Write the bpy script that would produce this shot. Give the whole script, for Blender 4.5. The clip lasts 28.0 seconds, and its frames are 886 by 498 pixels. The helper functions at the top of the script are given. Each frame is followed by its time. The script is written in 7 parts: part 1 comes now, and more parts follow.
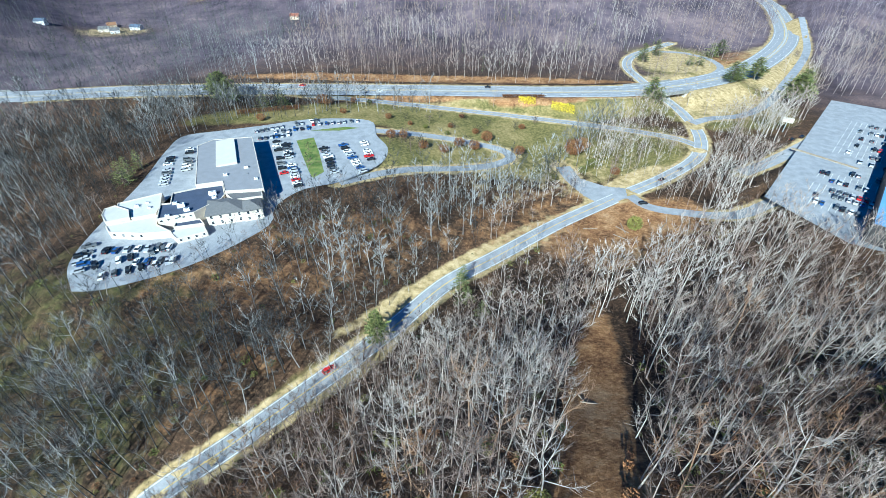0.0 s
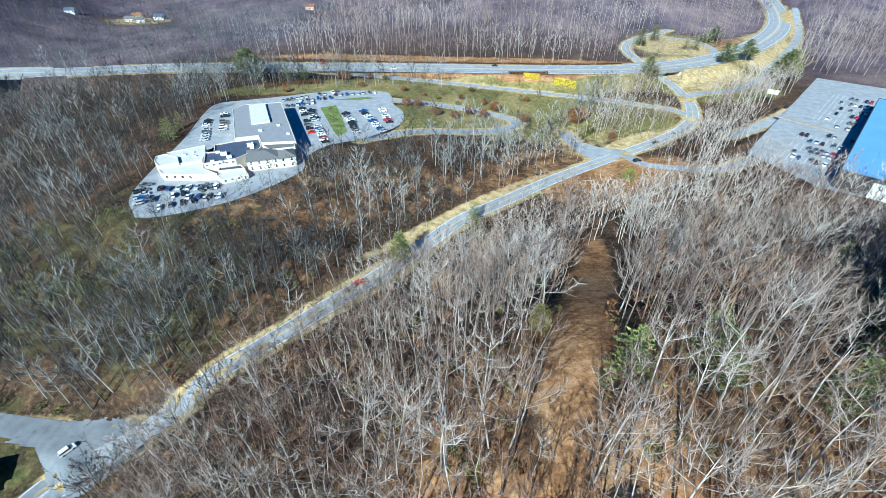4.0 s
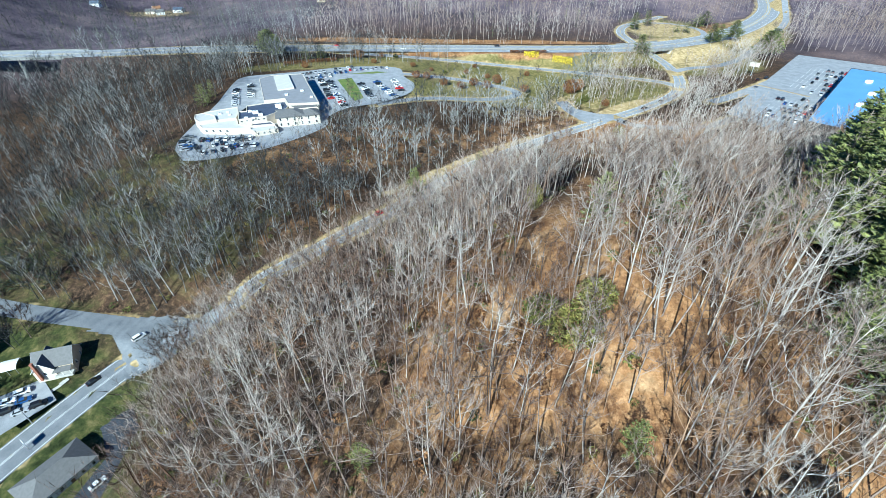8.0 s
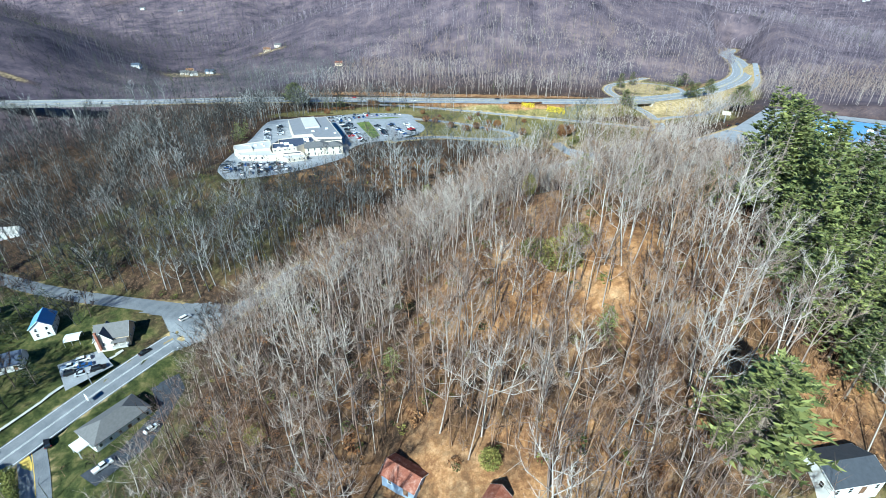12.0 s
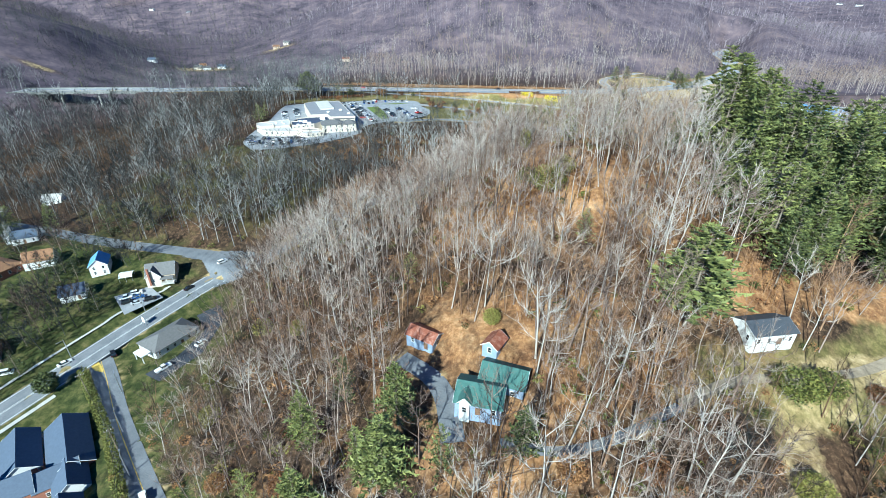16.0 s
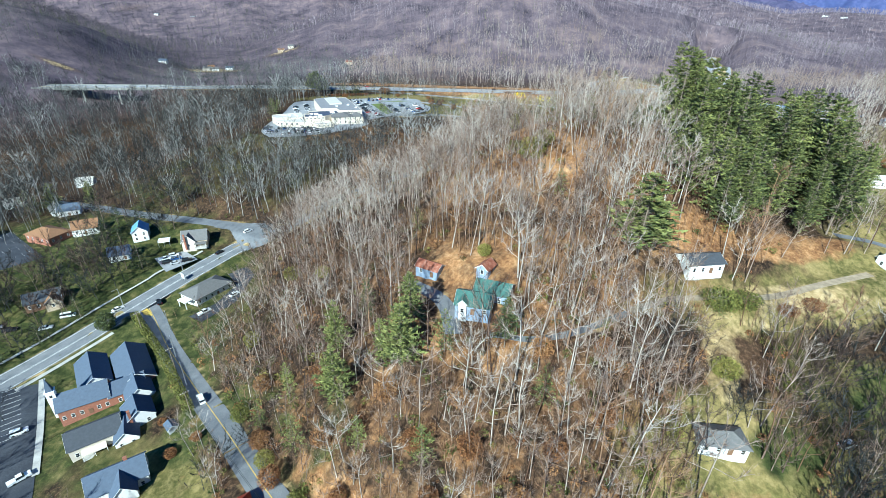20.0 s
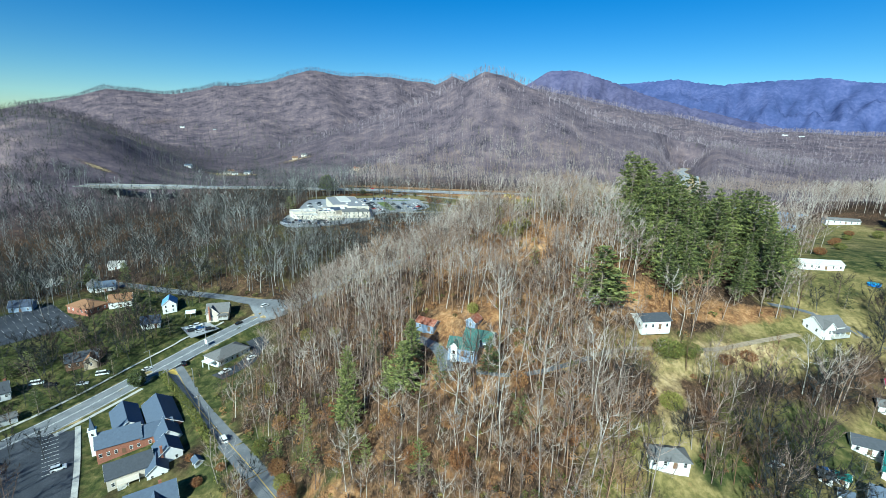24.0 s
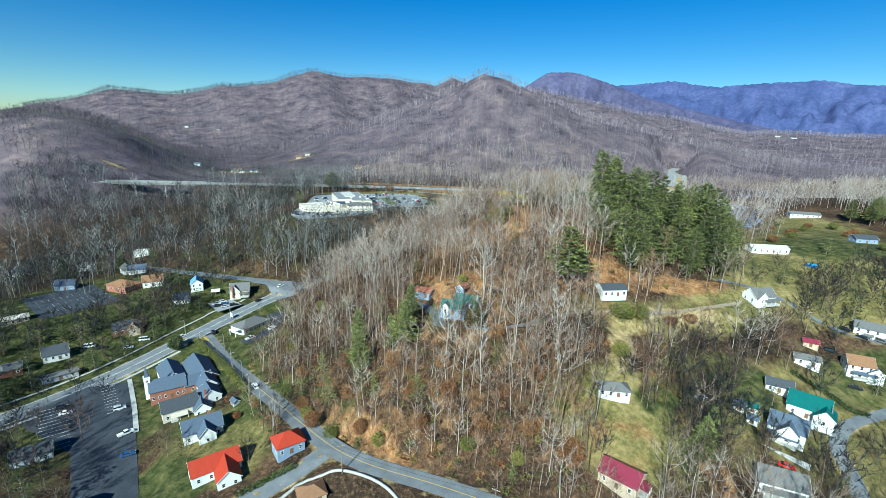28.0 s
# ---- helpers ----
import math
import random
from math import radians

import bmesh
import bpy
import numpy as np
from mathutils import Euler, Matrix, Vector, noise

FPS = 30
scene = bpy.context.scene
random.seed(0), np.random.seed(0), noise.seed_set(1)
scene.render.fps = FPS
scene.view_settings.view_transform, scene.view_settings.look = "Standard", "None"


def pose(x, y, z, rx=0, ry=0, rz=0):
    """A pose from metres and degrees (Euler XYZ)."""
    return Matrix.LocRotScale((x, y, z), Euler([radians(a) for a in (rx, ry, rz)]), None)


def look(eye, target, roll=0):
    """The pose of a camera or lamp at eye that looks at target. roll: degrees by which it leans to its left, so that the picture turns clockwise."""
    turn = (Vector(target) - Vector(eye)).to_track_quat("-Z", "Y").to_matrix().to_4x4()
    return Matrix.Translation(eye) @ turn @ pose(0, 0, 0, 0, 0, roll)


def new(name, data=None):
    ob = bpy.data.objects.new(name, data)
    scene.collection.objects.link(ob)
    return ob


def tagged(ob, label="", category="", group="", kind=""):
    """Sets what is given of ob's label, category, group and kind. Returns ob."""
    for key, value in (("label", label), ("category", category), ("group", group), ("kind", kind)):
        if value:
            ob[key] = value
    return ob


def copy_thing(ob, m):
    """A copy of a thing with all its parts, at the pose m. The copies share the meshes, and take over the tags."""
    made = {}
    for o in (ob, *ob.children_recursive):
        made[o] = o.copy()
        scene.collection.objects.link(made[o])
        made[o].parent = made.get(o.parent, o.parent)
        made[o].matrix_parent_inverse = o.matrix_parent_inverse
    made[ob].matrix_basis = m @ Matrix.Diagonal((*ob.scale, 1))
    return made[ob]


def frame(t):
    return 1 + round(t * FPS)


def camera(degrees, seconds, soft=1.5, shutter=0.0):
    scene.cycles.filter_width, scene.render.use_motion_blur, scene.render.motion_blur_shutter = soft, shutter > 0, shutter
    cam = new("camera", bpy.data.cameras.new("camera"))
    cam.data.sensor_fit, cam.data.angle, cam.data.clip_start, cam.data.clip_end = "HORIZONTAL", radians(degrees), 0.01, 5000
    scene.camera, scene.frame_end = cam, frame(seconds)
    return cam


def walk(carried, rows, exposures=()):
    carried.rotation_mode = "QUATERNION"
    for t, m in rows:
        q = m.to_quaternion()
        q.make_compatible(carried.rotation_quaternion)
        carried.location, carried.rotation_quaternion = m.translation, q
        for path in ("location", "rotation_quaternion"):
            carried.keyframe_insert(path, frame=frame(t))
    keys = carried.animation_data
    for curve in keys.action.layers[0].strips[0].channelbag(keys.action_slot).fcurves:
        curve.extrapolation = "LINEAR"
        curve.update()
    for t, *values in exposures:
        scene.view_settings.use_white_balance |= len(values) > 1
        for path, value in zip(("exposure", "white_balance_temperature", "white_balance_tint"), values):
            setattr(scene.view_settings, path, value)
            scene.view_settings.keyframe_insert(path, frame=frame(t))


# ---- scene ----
cam = camera(88.386, 28.0, 0.6)
PATH = [
    (0, pose(0.00, 236.25, 138.67, 52.836, -0.267, 2.320)),
    (0.5, pose(-0.63, 232.37, 137.43, 53.046, -0.246, 2.354)),
    (1, pose(-1.25, 228.30, 136.22, 53.137, -0.225, 2.354)),
    (1.5, pose(-1.81, 223.89, 135.06, 53.138, -0.273, 2.410)),
    (2, pose(-2.30, 219.16, 133.95, 53.138, -0.278, 2.462)),
    (2.5, pose(-2.67, 214.27, 132.89, 53.170, -0.315, 2.556)),
    (3, pose(-2.95, 209.32, 131.89, 53.197, -0.284, 2.635)),
    (3.5, pose(-3.13, 204.39, 130.92, 53.231, -0.255, 2.732)),
    (5.5, pose(-3.61, 184.89, 126.96, 53.304, -0.226, 2.982)),
    (6, pose(-3.79, 179.78, 125.90, 53.337, -0.158, 2.982)),
    (6.5, pose(-3.95, 174.70, 124.72, 53.411, -0.105, 2.999)),
    (7, pose(-4.04, 169.78, 123.41, 53.494, -0.040, 3.005)),
    (7.5, pose(-4.14, 165.01, 122.06, 53.587, 0.052, 3.019)),
    (8, pose(-4.26, 160.26, 120.69, 53.707, 0.117, 3.023)),
    (8.5, pose(-4.38, 155.55, 119.40, 53.788, 0.195, 3.025)),
    (9, pose(-4.47, 150.97, 118.18, 53.901, 0.146, 3.073)),
    (9.5, pose(-4.55, 146.48, 117.08, 54.222, 0.107, 3.202)),
    (10, pose(-4.78, 141.97, 116.12, 55.282, 0.096, 3.244)),
    (10.5, pose(-5.05, 137.43, 115.33, 56.248, 0.033, 3.282)),
    (11, pose(-5.28, 132.84, 114.59, 60.364, -0.092, 3.305)),
    (11.5, pose(-5.44, 128.23, 113.80, 61.165, -0.200, 3.373)),
    (12, pose(-5.69, 123.81, 112.79, 61.352, -0.161, 3.402)),
    (12.5, pose(-5.96, 119.48, 111.68, 61.446, -0.159, 3.431)),
    (14.5, pose(-6.62, 102.57, 107.20, 61.693, -0.270, 3.507)),
    (15, pose(-6.64, 98.37, 106.07, 61.774, -0.327, 3.564)),
    (15.5, pose(-6.66, 94.18, 104.91, 61.859, -0.362, 3.544)),
    (16, pose(-6.67, 89.97, 103.83, 61.925, -0.392, 3.548)),
    (16.5, pose(-6.65, 85.78, 102.94, 62.021, -0.423, 3.533)),
    (17, pose(-6.61, 81.69, 102.31, 62.364, -0.466, 3.501)),
    (17.5, pose(-6.56, 77.70, 101.86, 62.527, -0.570, 3.530)),
    (18, pose(-6.44, 73.63, 101.56, 62.553, -0.613, 3.496)),
    (18.5, pose(-6.32, 69.46, 101.37, 62.570, -0.665, 3.471)),
    (19, pose(-6.28, 65.16, 101.23, 62.598, -0.698, 3.413)),
    (19.5, pose(-6.34, 60.77, 101.16, 62.700, -0.795, 3.354)),
    (20, pose(-6.46, 56.24, 101.18, 62.774, -0.941, 3.298)),
    (20.5, pose(-6.56, 51.70, 101.34, 62.923, -1.140, 3.248)),
    (21, pose(-6.52, 47.33, 101.54, 63.692, -1.286, 3.227)),
    (21.5, pose(-6.27, 43.14, 101.60, 66.624, -1.339, 3.208)),
    (22, pose(-5.93, 39.03, 101.52, 70.393, -1.399, 3.198)),
    (22.5, pose(-5.53, 34.82, 101.35, 75.387, -1.495, 3.150)),
    (24.5, pose(-3.59, 17.40, 100.98, 75.386, -1.573, 3.068)),
    (25, pose(-3.07, 13.09, 100.96, 75.444, -1.617, 3.071)),
    (25.5, pose(-2.62, 9.05, 100.92, 75.415, -1.662, 3.090)),
    (26, pose(-2.23, 5.23, 100.90, 75.456, -1.653, 3.088)),
    (26.5, pose(-1.75, 1.13, 100.92, 75.456, -1.653, 3.076)),
    (27, pose(-1.19, -3.36, 100.94, 75.402, -1.712, 3.090)),
    (27.5, pose(-0.61, -8.09, 100.95, 75.415, -1.721, 3.072)),
    (28, pose(0.00, -12.93, 100.95, 75.452, -1.717, 3.066)),
]
EXPOSURES = [(0, 1.17, 5180, -7), (6, 1.09, 5220, -7), (12, 1.1, 5280, -8), (21, 1.12, 5430, -8), (22.5, 0.92, 5450, -13), (28, 0.89, 5420, -14)]
walk(cam, PATH, EXPOSURES)

# ---- sun and sky ----
SUN_BEARING, SUN_HEIGHT = 201.0, 32.5
world = bpy.data.worlds.new("sky")
scene.world = world
world.use_nodes = True
wn = world.node_tree.nodes
sky = wn.new("ShaderNodeTexSky")
sky.sky_type, sky.sun_disc = "NISHITA", False
sky.sun_elevation, sky.sun_rotation = radians(SUN_HEIGHT), radians(SUN_BEARING)
sky.altitude, sky.air_density, sky.dust_density, sky.ozone_density = 1500, 1.2, 0.1, 4.5
wn["Background"].inputs["Strength"].default_value = 0.055
vivid = wn.new("ShaderNodeHueSaturation")
vivid.inputs["Saturation"].default_value, vivid.inputs["Hue"].default_value = 1.36, 0.51
world.node_tree.links.new(sky.outputs[0], vivid.inputs["Color"])
world.node_tree.links.new(vivid.outputs[0], wn["Background"].inputs["Color"])
sun = new("sun", bpy.data.lights.new("sun", "SUN"))
sun.data.energy, sun.data.angle, sun.data.color = 5.0, radians(0.6), (1.0, 0.95, 0.87)
sa, sh = radians(SUN_BEARING), radians(SUN_HEIGHT)
sun.matrix_world = look((0, 0, 300), Vector((0, 0, 300)) - Vector((math.sin(sa) * math.cos(sh), math.cos(sa) * math.cos(sh), math.sin(sh))))

# ---- materials ----
def material(name, colours, scale=1.0, rough=0.85, bump=0.0, metal=0.0, fine=9.0, by_object=0.0, tone="", spec=0.3):
    """Noise at two scales runs through the colours; tone names a mesh attribute that shifts it; by_object varies it from thing to thing."""
    m = bpy.data.materials.new(name)
    m.use_nodes = True
    nt = m.node_tree
    n, ln, bsdf = nt.nodes, nt.links, nt.nodes["Principled BSDF"]
    tc = n.new("ShaderNodeTexCoord")
    big, small = n.new("ShaderNodeTexNoise"), n.new("ShaderNodeTexNoise")
    for node, s, det in ((big, scale, 5.0), (small, scale * fine, 3.0)):
        node.inputs["Scale"].default_value, node.inputs["Detail"].default_value = s, det
        ln.new(tc.outputs["Object"], node.inputs["Vector"])
    mix = n.new("ShaderNodeMath")
    mix.operation, mix.inputs[1].default_value = "MULTIPLY_ADD", 0.55
    ln.new(big.outputs["Fac"], mix.inputs[0])
    half = n.new("ShaderNodeMath")
    half.operation, half.inputs[1].default_value = "MULTIPLY", 0.45
    ln.new(small.outputs["Fac"], half.inputs[0])
    ln.new(half.outputs[0], mix.inputs[2])
    fac = mix.outputs[0]
    extra = None
    if tone:
        extra = n.new("ShaderNodeAttribute")
        extra.attribute_name = tone
        source, gain = extra.outputs["Fac"], 1.0
    elif by_object:
        extra = n.new("ShaderNodeObjectInfo")
        source, gain = extra.outputs["Random"], by_object
    if extra:
        shift = n.new("ShaderNodeMath")
        shift.operation, shift.inputs[1].default_value = "MULTIPLY_ADD", gain
        base = n.new("ShaderNodeMath")
        base.operation, base.inputs[1].default_value = "SUBTRACT", gain * 0.5
        ln.new(source, shift.inputs[0])
        ln.new(fac, base.inputs[0])
        ln.new(base.outputs[0], shift.inputs[2])
        fac = shift.outputs[0]
    ramp = n.new("ShaderNodeValToRGB")
    els = ramp.color_ramp.elements
    lo, hi = (0.32, 0.68) if not tone else (0.1, 0.9)
    for i, c in enumerate(colours):
        p = lo + (hi - lo) * i / max(len(colours) - 1, 1)
        e = els[i] if i < 2 else els.new(p)
        e.position, e.color = p, (*c, 1)
    ln.new(fac, ramp.inputs[0])
    ln.new(ramp.outputs[0], bsdf.inputs["Base Color"])
    bsdf.inputs["Roughness"].default_value, bsdf.inputs["Metallic"].default_value = rough, metal
    bsdf.inputs["Specular IOR Level"].default_value = spec
    if bump:
        b = n.new("ShaderNodeBump")
        b.inputs["Strength"].default_value, b.inputs["Distance"].default_value = 0.6, bump
        ln.new(small.outputs["Fac"], b.inputs["Height"])
        ln.new(b.outputs[0], bsdf.inputs["Normal"])
    return m


def ground_material():
    """Leaf litter, winter grass and bare clay, mixed by the attributes grass and clay; wooded mountains, tinted with
    haze, by the attribute wood.
    """
    m = bpy.data.materials.new("ground_cover")
    m.use_nodes = True
    n, ln, bsdf = m.node_tree.nodes, m.node_tree.links, m.node_tree.nodes["Principled BSDF"]
    tc = n.new("ShaderNodeTexCoord")

    def noise(s, det=6.0, rough=0.6):
        t = n.new("ShaderNodeTexNoise")
        t.inputs["Scale"].default_value, t.inputs["Detail"].default_value, t.inputs["Roughness"].default_value = s, det, rough
        ln.new(tc.outputs["Object"], t.inputs["Vector"])
        return t.outputs["Fac"]

    def ramp(fac, stops):
        r = n.new("ShaderNodeValToRGB")
        for i, (p, c) in enumerate(stops):
            e = r.color_ramp.elements[i] if i < 2 else r.color_ramp.elements.new(p)
            e.position, e.color = p, (*c, 1)
        ln.new(fac, r.inputs[0])
        return r.outputs[0]

    def attr(name):
        a = n.new("ShaderNodeAttribute")
        a.attribute_name = name
        return a.outputs["Fac"]

    def blend(f, a, b):
        x = n.new("ShaderNodeMix")
        x.data_type = "RGBA"
        ln.new(f, x.inputs["Factor"])
        ln.new(a, x.inputs["A"])
        ln.new(b, x.inputs["B"])
        return x.outputs["Result"]

    def ragged(a, s):
        """Break the soft edge of a cover up with noise."""
        k = n.new("ShaderNodeMath")
        k.operation = "ADD"
        ln.new(a, k.inputs[0])
        ln.new(noise(s), k.inputs[1])
        r = n.new("ShaderNodeMapRange")
        r.inputs["From Min"].default_value, r.inputs["From Max"].default_value = 0.85, 1.15
        ln.new(k.outputs[0], r.inputs["Value"])
        return r.outputs[0]

    litter = ramp(noise(0.06, 9.0, 0.75), ((0.34, (0.009, 0.007, 0.006)), (0.48, (0.042, 0.028, 0.019)), (0.6, (0.11, 0.062, 0.036)), (0.72, (0.28, 0.175, 0.10))))
    speck = ramp(noise(0.8, 5.0, 0.8), ((0.40, (0.008, 0.006, 0.005)), (0.52, (0.055, 0.035, 0.022)), (0.64, (0.26, 0.16, 0.09))))
    half = n.new("ShaderNodeValue")
    half.outputs[0].default_value = 0.45
    litter = blend(half.outputs[0], litter, speck)
    grass = ramp(noise(0.035, 8.0, 0.7), ((0.32, (0.055, 0.06, 0.019)), (0.47, (0.15, 0.13, 0.045)), (0.57, (0.25, 0.195, 0.08)), (0.68, (0.38, 0.29, 0.135))))
    turf = ramp(noise(0.6, 4.0, 0.7), ((0.38, (0.045, 0.05, 0.016)), (0.5, (0.16, 0.135, 0.05)), (0.64, (0.33, 0.26, 0.115))))
    grass = blend(half.outputs[0], grass, turf)
    clay = ramp(noise(0.10, 9.0, 0.75), ((0.30, (0.05, 0.026, 0.013)), (0.42, (0.19, 0.092, 0.042)), (0.53, (0.38, 0.20, 0.086)), (0.68, (0.62, 0.41, 0.22))))
    flecks = ramp(noise(0.7, 5.0, 0.8), ((0.38, (0.022, 0.013, 0.008)), (0.5, (0.17, 0.085, 0.038)), (0.64, (0.50, 0.31, 0.16))))
    clay = blend(half.outputs[0], clay, flecks)
    lawn = ramp(noise(0.25, 6.0, 0.7), ((0.32, (0.018, 0.023, 0.009)), (0.46, (0.045, 0.055, 0.018)), (0.58, (0.10, 0.095, 0.034)), (0.72, (0.19, 0.155, 0.07))))
    # Pinkish litter and bare woods, with blue-purple haze put into the colour.
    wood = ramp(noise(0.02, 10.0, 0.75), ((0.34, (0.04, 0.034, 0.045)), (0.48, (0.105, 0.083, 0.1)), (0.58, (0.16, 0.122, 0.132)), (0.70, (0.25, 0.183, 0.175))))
    out = blend(ragged(attr("grass"), 0.09), litter, grass)
    straw = ramp(noise(0.3, 7.0, 0.75), ((0.3, (0.14, 0.115, 0.05)), (0.48, (0.38, 0.28, 0.135)), (0.66, (0.58, 0.45, 0.25))))
    out = blend(ragged(attr("lawn"), 0.12), out, lawn)
    out = blend(ragged(attr("straw"), 0.2), out, straw)
    out = blend(ragged(attr("clay"), 0.16), out, clay)
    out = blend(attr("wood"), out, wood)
    ln.new(out, bsdf.inputs["Base Color"])
    bsdf.inputs["Roughness"].default_value = 0.95
    bsdf.inputs["Specular IOR Level"].default_value = 0.1
    b = n.new("ShaderNodeBump")
    b.inputs["Strength"].default_value, b.inputs["Distance"].default_value = 0.7, 0.35
    ln.new(noise(0.9, 5.0, 0.7), b.inputs["Height"])
    ln.new(b.outputs[0], bsdf.inputs["Normal"])
    return m


GROUND = ground_material()
ASPHALT = material("weathered_asphalt", ((0.20, 0.207, 0.22), (0.28, 0.288, 0.30), (0.36, 0.368, 0.38)), 0.25, 0.9, 0.01, fine=14)
ASPHALT_TOWN = material("town_asphalt", ((0.12, 0.127, 0.14), (0.17, 0.178, 0.19), (0.23, 0.238, 0.25)), 0.25, 0.9, 0.01, fine=14)
ASPHALT_DARK = material("dark_asphalt", ((0.028, 0.032, 0.042), (0.045, 0.05, 0.062), (0.075, 0.08, 0.095)), 0.2, 0.85, 0.01, fine=14)
CONCRETE = material("concrete", ((0.30, 0.29, 0.27), (0.42, 0.41, 0.38), (0.5, 0.49, 0.46)), 0.4, 0.85, 0.01)
GRAVEL = material("gravel", ((0.20, 0.16, 0.11), (0.33, 0.265, 0.185), (0.45, 0.375, 0.27)), 0.5, 0.95, 0.05, fine=20)
LINE_WHITE = material("road_paint_white", ((0.55, 0.55, 0.53), (0.78, 0.78, 0.75)), 0.8, 0.7)
LINE_YELLOW = material("road_paint_yellow", ((0.55, 0.38, 0.08), (0.70, 0.50, 0.12)), 0.8, 0.7)
BARK = material("bare_branches", ((0.04, 0.027, 0.022), (0.205, 0.142, 0.112), (0.31, 0.25, 0.212), (0.46, 0.42, 0.375)), 0.5, 0.9, 0, tone="tone")
NEEDLES = material("pine_needles", ((0.018, 0.028, 0.012), (0.08, 0.097, 0.032), (0.235, 0.245, 0.075)), 0.6, 0.7, 0, tone="tone")
LEAVES = material("dry_leaves", ((0.08, 0.035, 0.015), (0.21, 0.092, 0.036), (0.37, 0.20, 0.085)), 0.7, 0.8, 0, tone="tone")
SCRUB = material("scrub_leaves", ((0.045, 0.058, 0.014), (0.13, 0.135, 0.03), (0.27, 0.235, 0.06)), 0.7, 0.8, 0, tone="tone")
# Purple-grey winter twigs, with the haze of distance painted into the tint.
HAZY_MOUNTAIN_BARK = material("hazy_mountain_branches", ((0.045, 0.037, 0.052), (0.11, 0.088, 0.112), (0.19, 0.153, 0.178), (0.31, 0.265, 0.285)), 0.05, 0.9, 0, tone="tone")
GREY_BARK = material("grey_branches", ((0.016, 0.017, 0.017), (0.07, 0.07, 0.068), (0.19, 0.187, 0.178), (0.38, 0.375, 0.36)), 0.5, 0.9, 0, tone="tone")
TWIG_RUST = material("russet_twigs", ((0.05, 0.028, 0.018), (0.17, 0.094, 0.055), (0.32, 0.20, 0.12)), 0.5, 0.9, 0, tone="tone")
BARK_WOOD = material("trunk_bark", ((0.12, 0.09, 0.07), (0.22, 0.18, 0.14), (0.36, 0.31, 0.26)), 1.2, 0.95, 0.03)

# The lie of the land: a coarse grid of heights, local knolls and cuts, and the mountains round the valley.
GRID_X, GRID_Y = np.arange(-450, 351, 100.0), np.arange(50, 751, 100.0)
GRID = [[-6, -20, -9, -6, -23, -28, 2, -1, 0],
        [-8, -27, -1, -33, 11, 27, -15, 17, 12],
        [-7, -25, 11, -25, 19, 105, 33, 55, 27],
        [-3, -20, -21, 46, -4, 14, 32, 30, 36],
        [8, 2, 11, 29, 40, 3, 17, 31, 56],
        [18, 11, 23, 23, 23, 21, 19, 23, 34],
        [22, 15, 22, 36, 29, 31, 30, 22, 25],
        [16, 17, 22, 30, 29, 31, 30, 26, 25]]
BUMPS = [(-60, 131, -2.6), (-80, 146, -2.1), (-116, 227, -4.2), (-150, 244, 3.9), (-100, 262, -5.9), (-165, 215, 3.7), 
         (0, 60, 7.2), (0, 100, -4.9), (-20, 112, -2.8), (-55, 170, -4.6), (-20, 150, 9.4), (0, 163, 3.2), 
         (30, 150, 2.9), (65, 184, -4.8), (22, 221, 4.0), (15, 265, 5.4), (-60, 230, 7.6), (-70, 290, -4.1), 
         (-24, 332, -4.6), (60, 300, -3.0), (120, 300, 3.8), (139, 195, 5.3), (50, 108, -2.8), (100, 215, -4.7), 
         (110, 250, -2.1), (-138, 353, 2.7), (-90, 330, 2.7), (-60, 360, 4.1)]


def base_height(x, y):
    """Height of the natural ground near the walk."""
    x, y = np.asarray(x, float), np.asarray(y, float)
    kx = np.exp(-((np.clip(x, -480, 380)[..., None] - GRID_X) ** 2) / (2 * 58.0 ** 2))
    ky = np.exp(-((np.clip(y, 20, 780)[..., None] - GRID_Y) ** 2) / (2 * 58.0 ** 2))
    kx /= kx.sum(-1, keepdims=True)
    ky /= ky.sum(-1, keepdims=True)
    z = np.einsum("...i,...j,ij->...", ky, kx, np.array(GRID, float))
    for bx, by, up in BUMPS:
        z = z + up * np.exp(-((x - bx) ** 2 + (y - by) ** 2) / (2 * 26.0 ** 2))
    return z


# Ridges: distance, width, then (bearing, height) knots along the crest.
RIDGES = (
    (1250, 330, (-24, 20), (-18, 60), (-13, 100), (-9, 132), (-5, 165), (-2, 190), (0, 208), (1.6, 222), (3, 216), (5, 206), (7, 188), (11, 158), (16, 121), (22, 92), (29, 60), (36, 25)),
    (2600, 620, (-60, 70), (-48, 100), (-45.7, 118), (-43.3, 162), (-40.5, 184), (-38, 229), (-36, 228), (-31.5, 230), (-27.2, 264), (-23.2, 298), (-18.4, 344), (-12.7, 356), (-8.8, 342), (-4.2, 330), (-2.2, 366), (-0.2, 338), (8, 310), (13, 255), (20, 195), (30, 120)),
    (1000, 260, (-60, 60), (-48, 78), (-43, 100), (-40, 92), (-36, 66), (-32, 30), (-27, 0), (-20, -10)),
    (620, 150, (-20, 0), (-10, 14), (0, 22), (8, 18), (16, 0), (30, 0), (38, 20), (48, 30)),
)


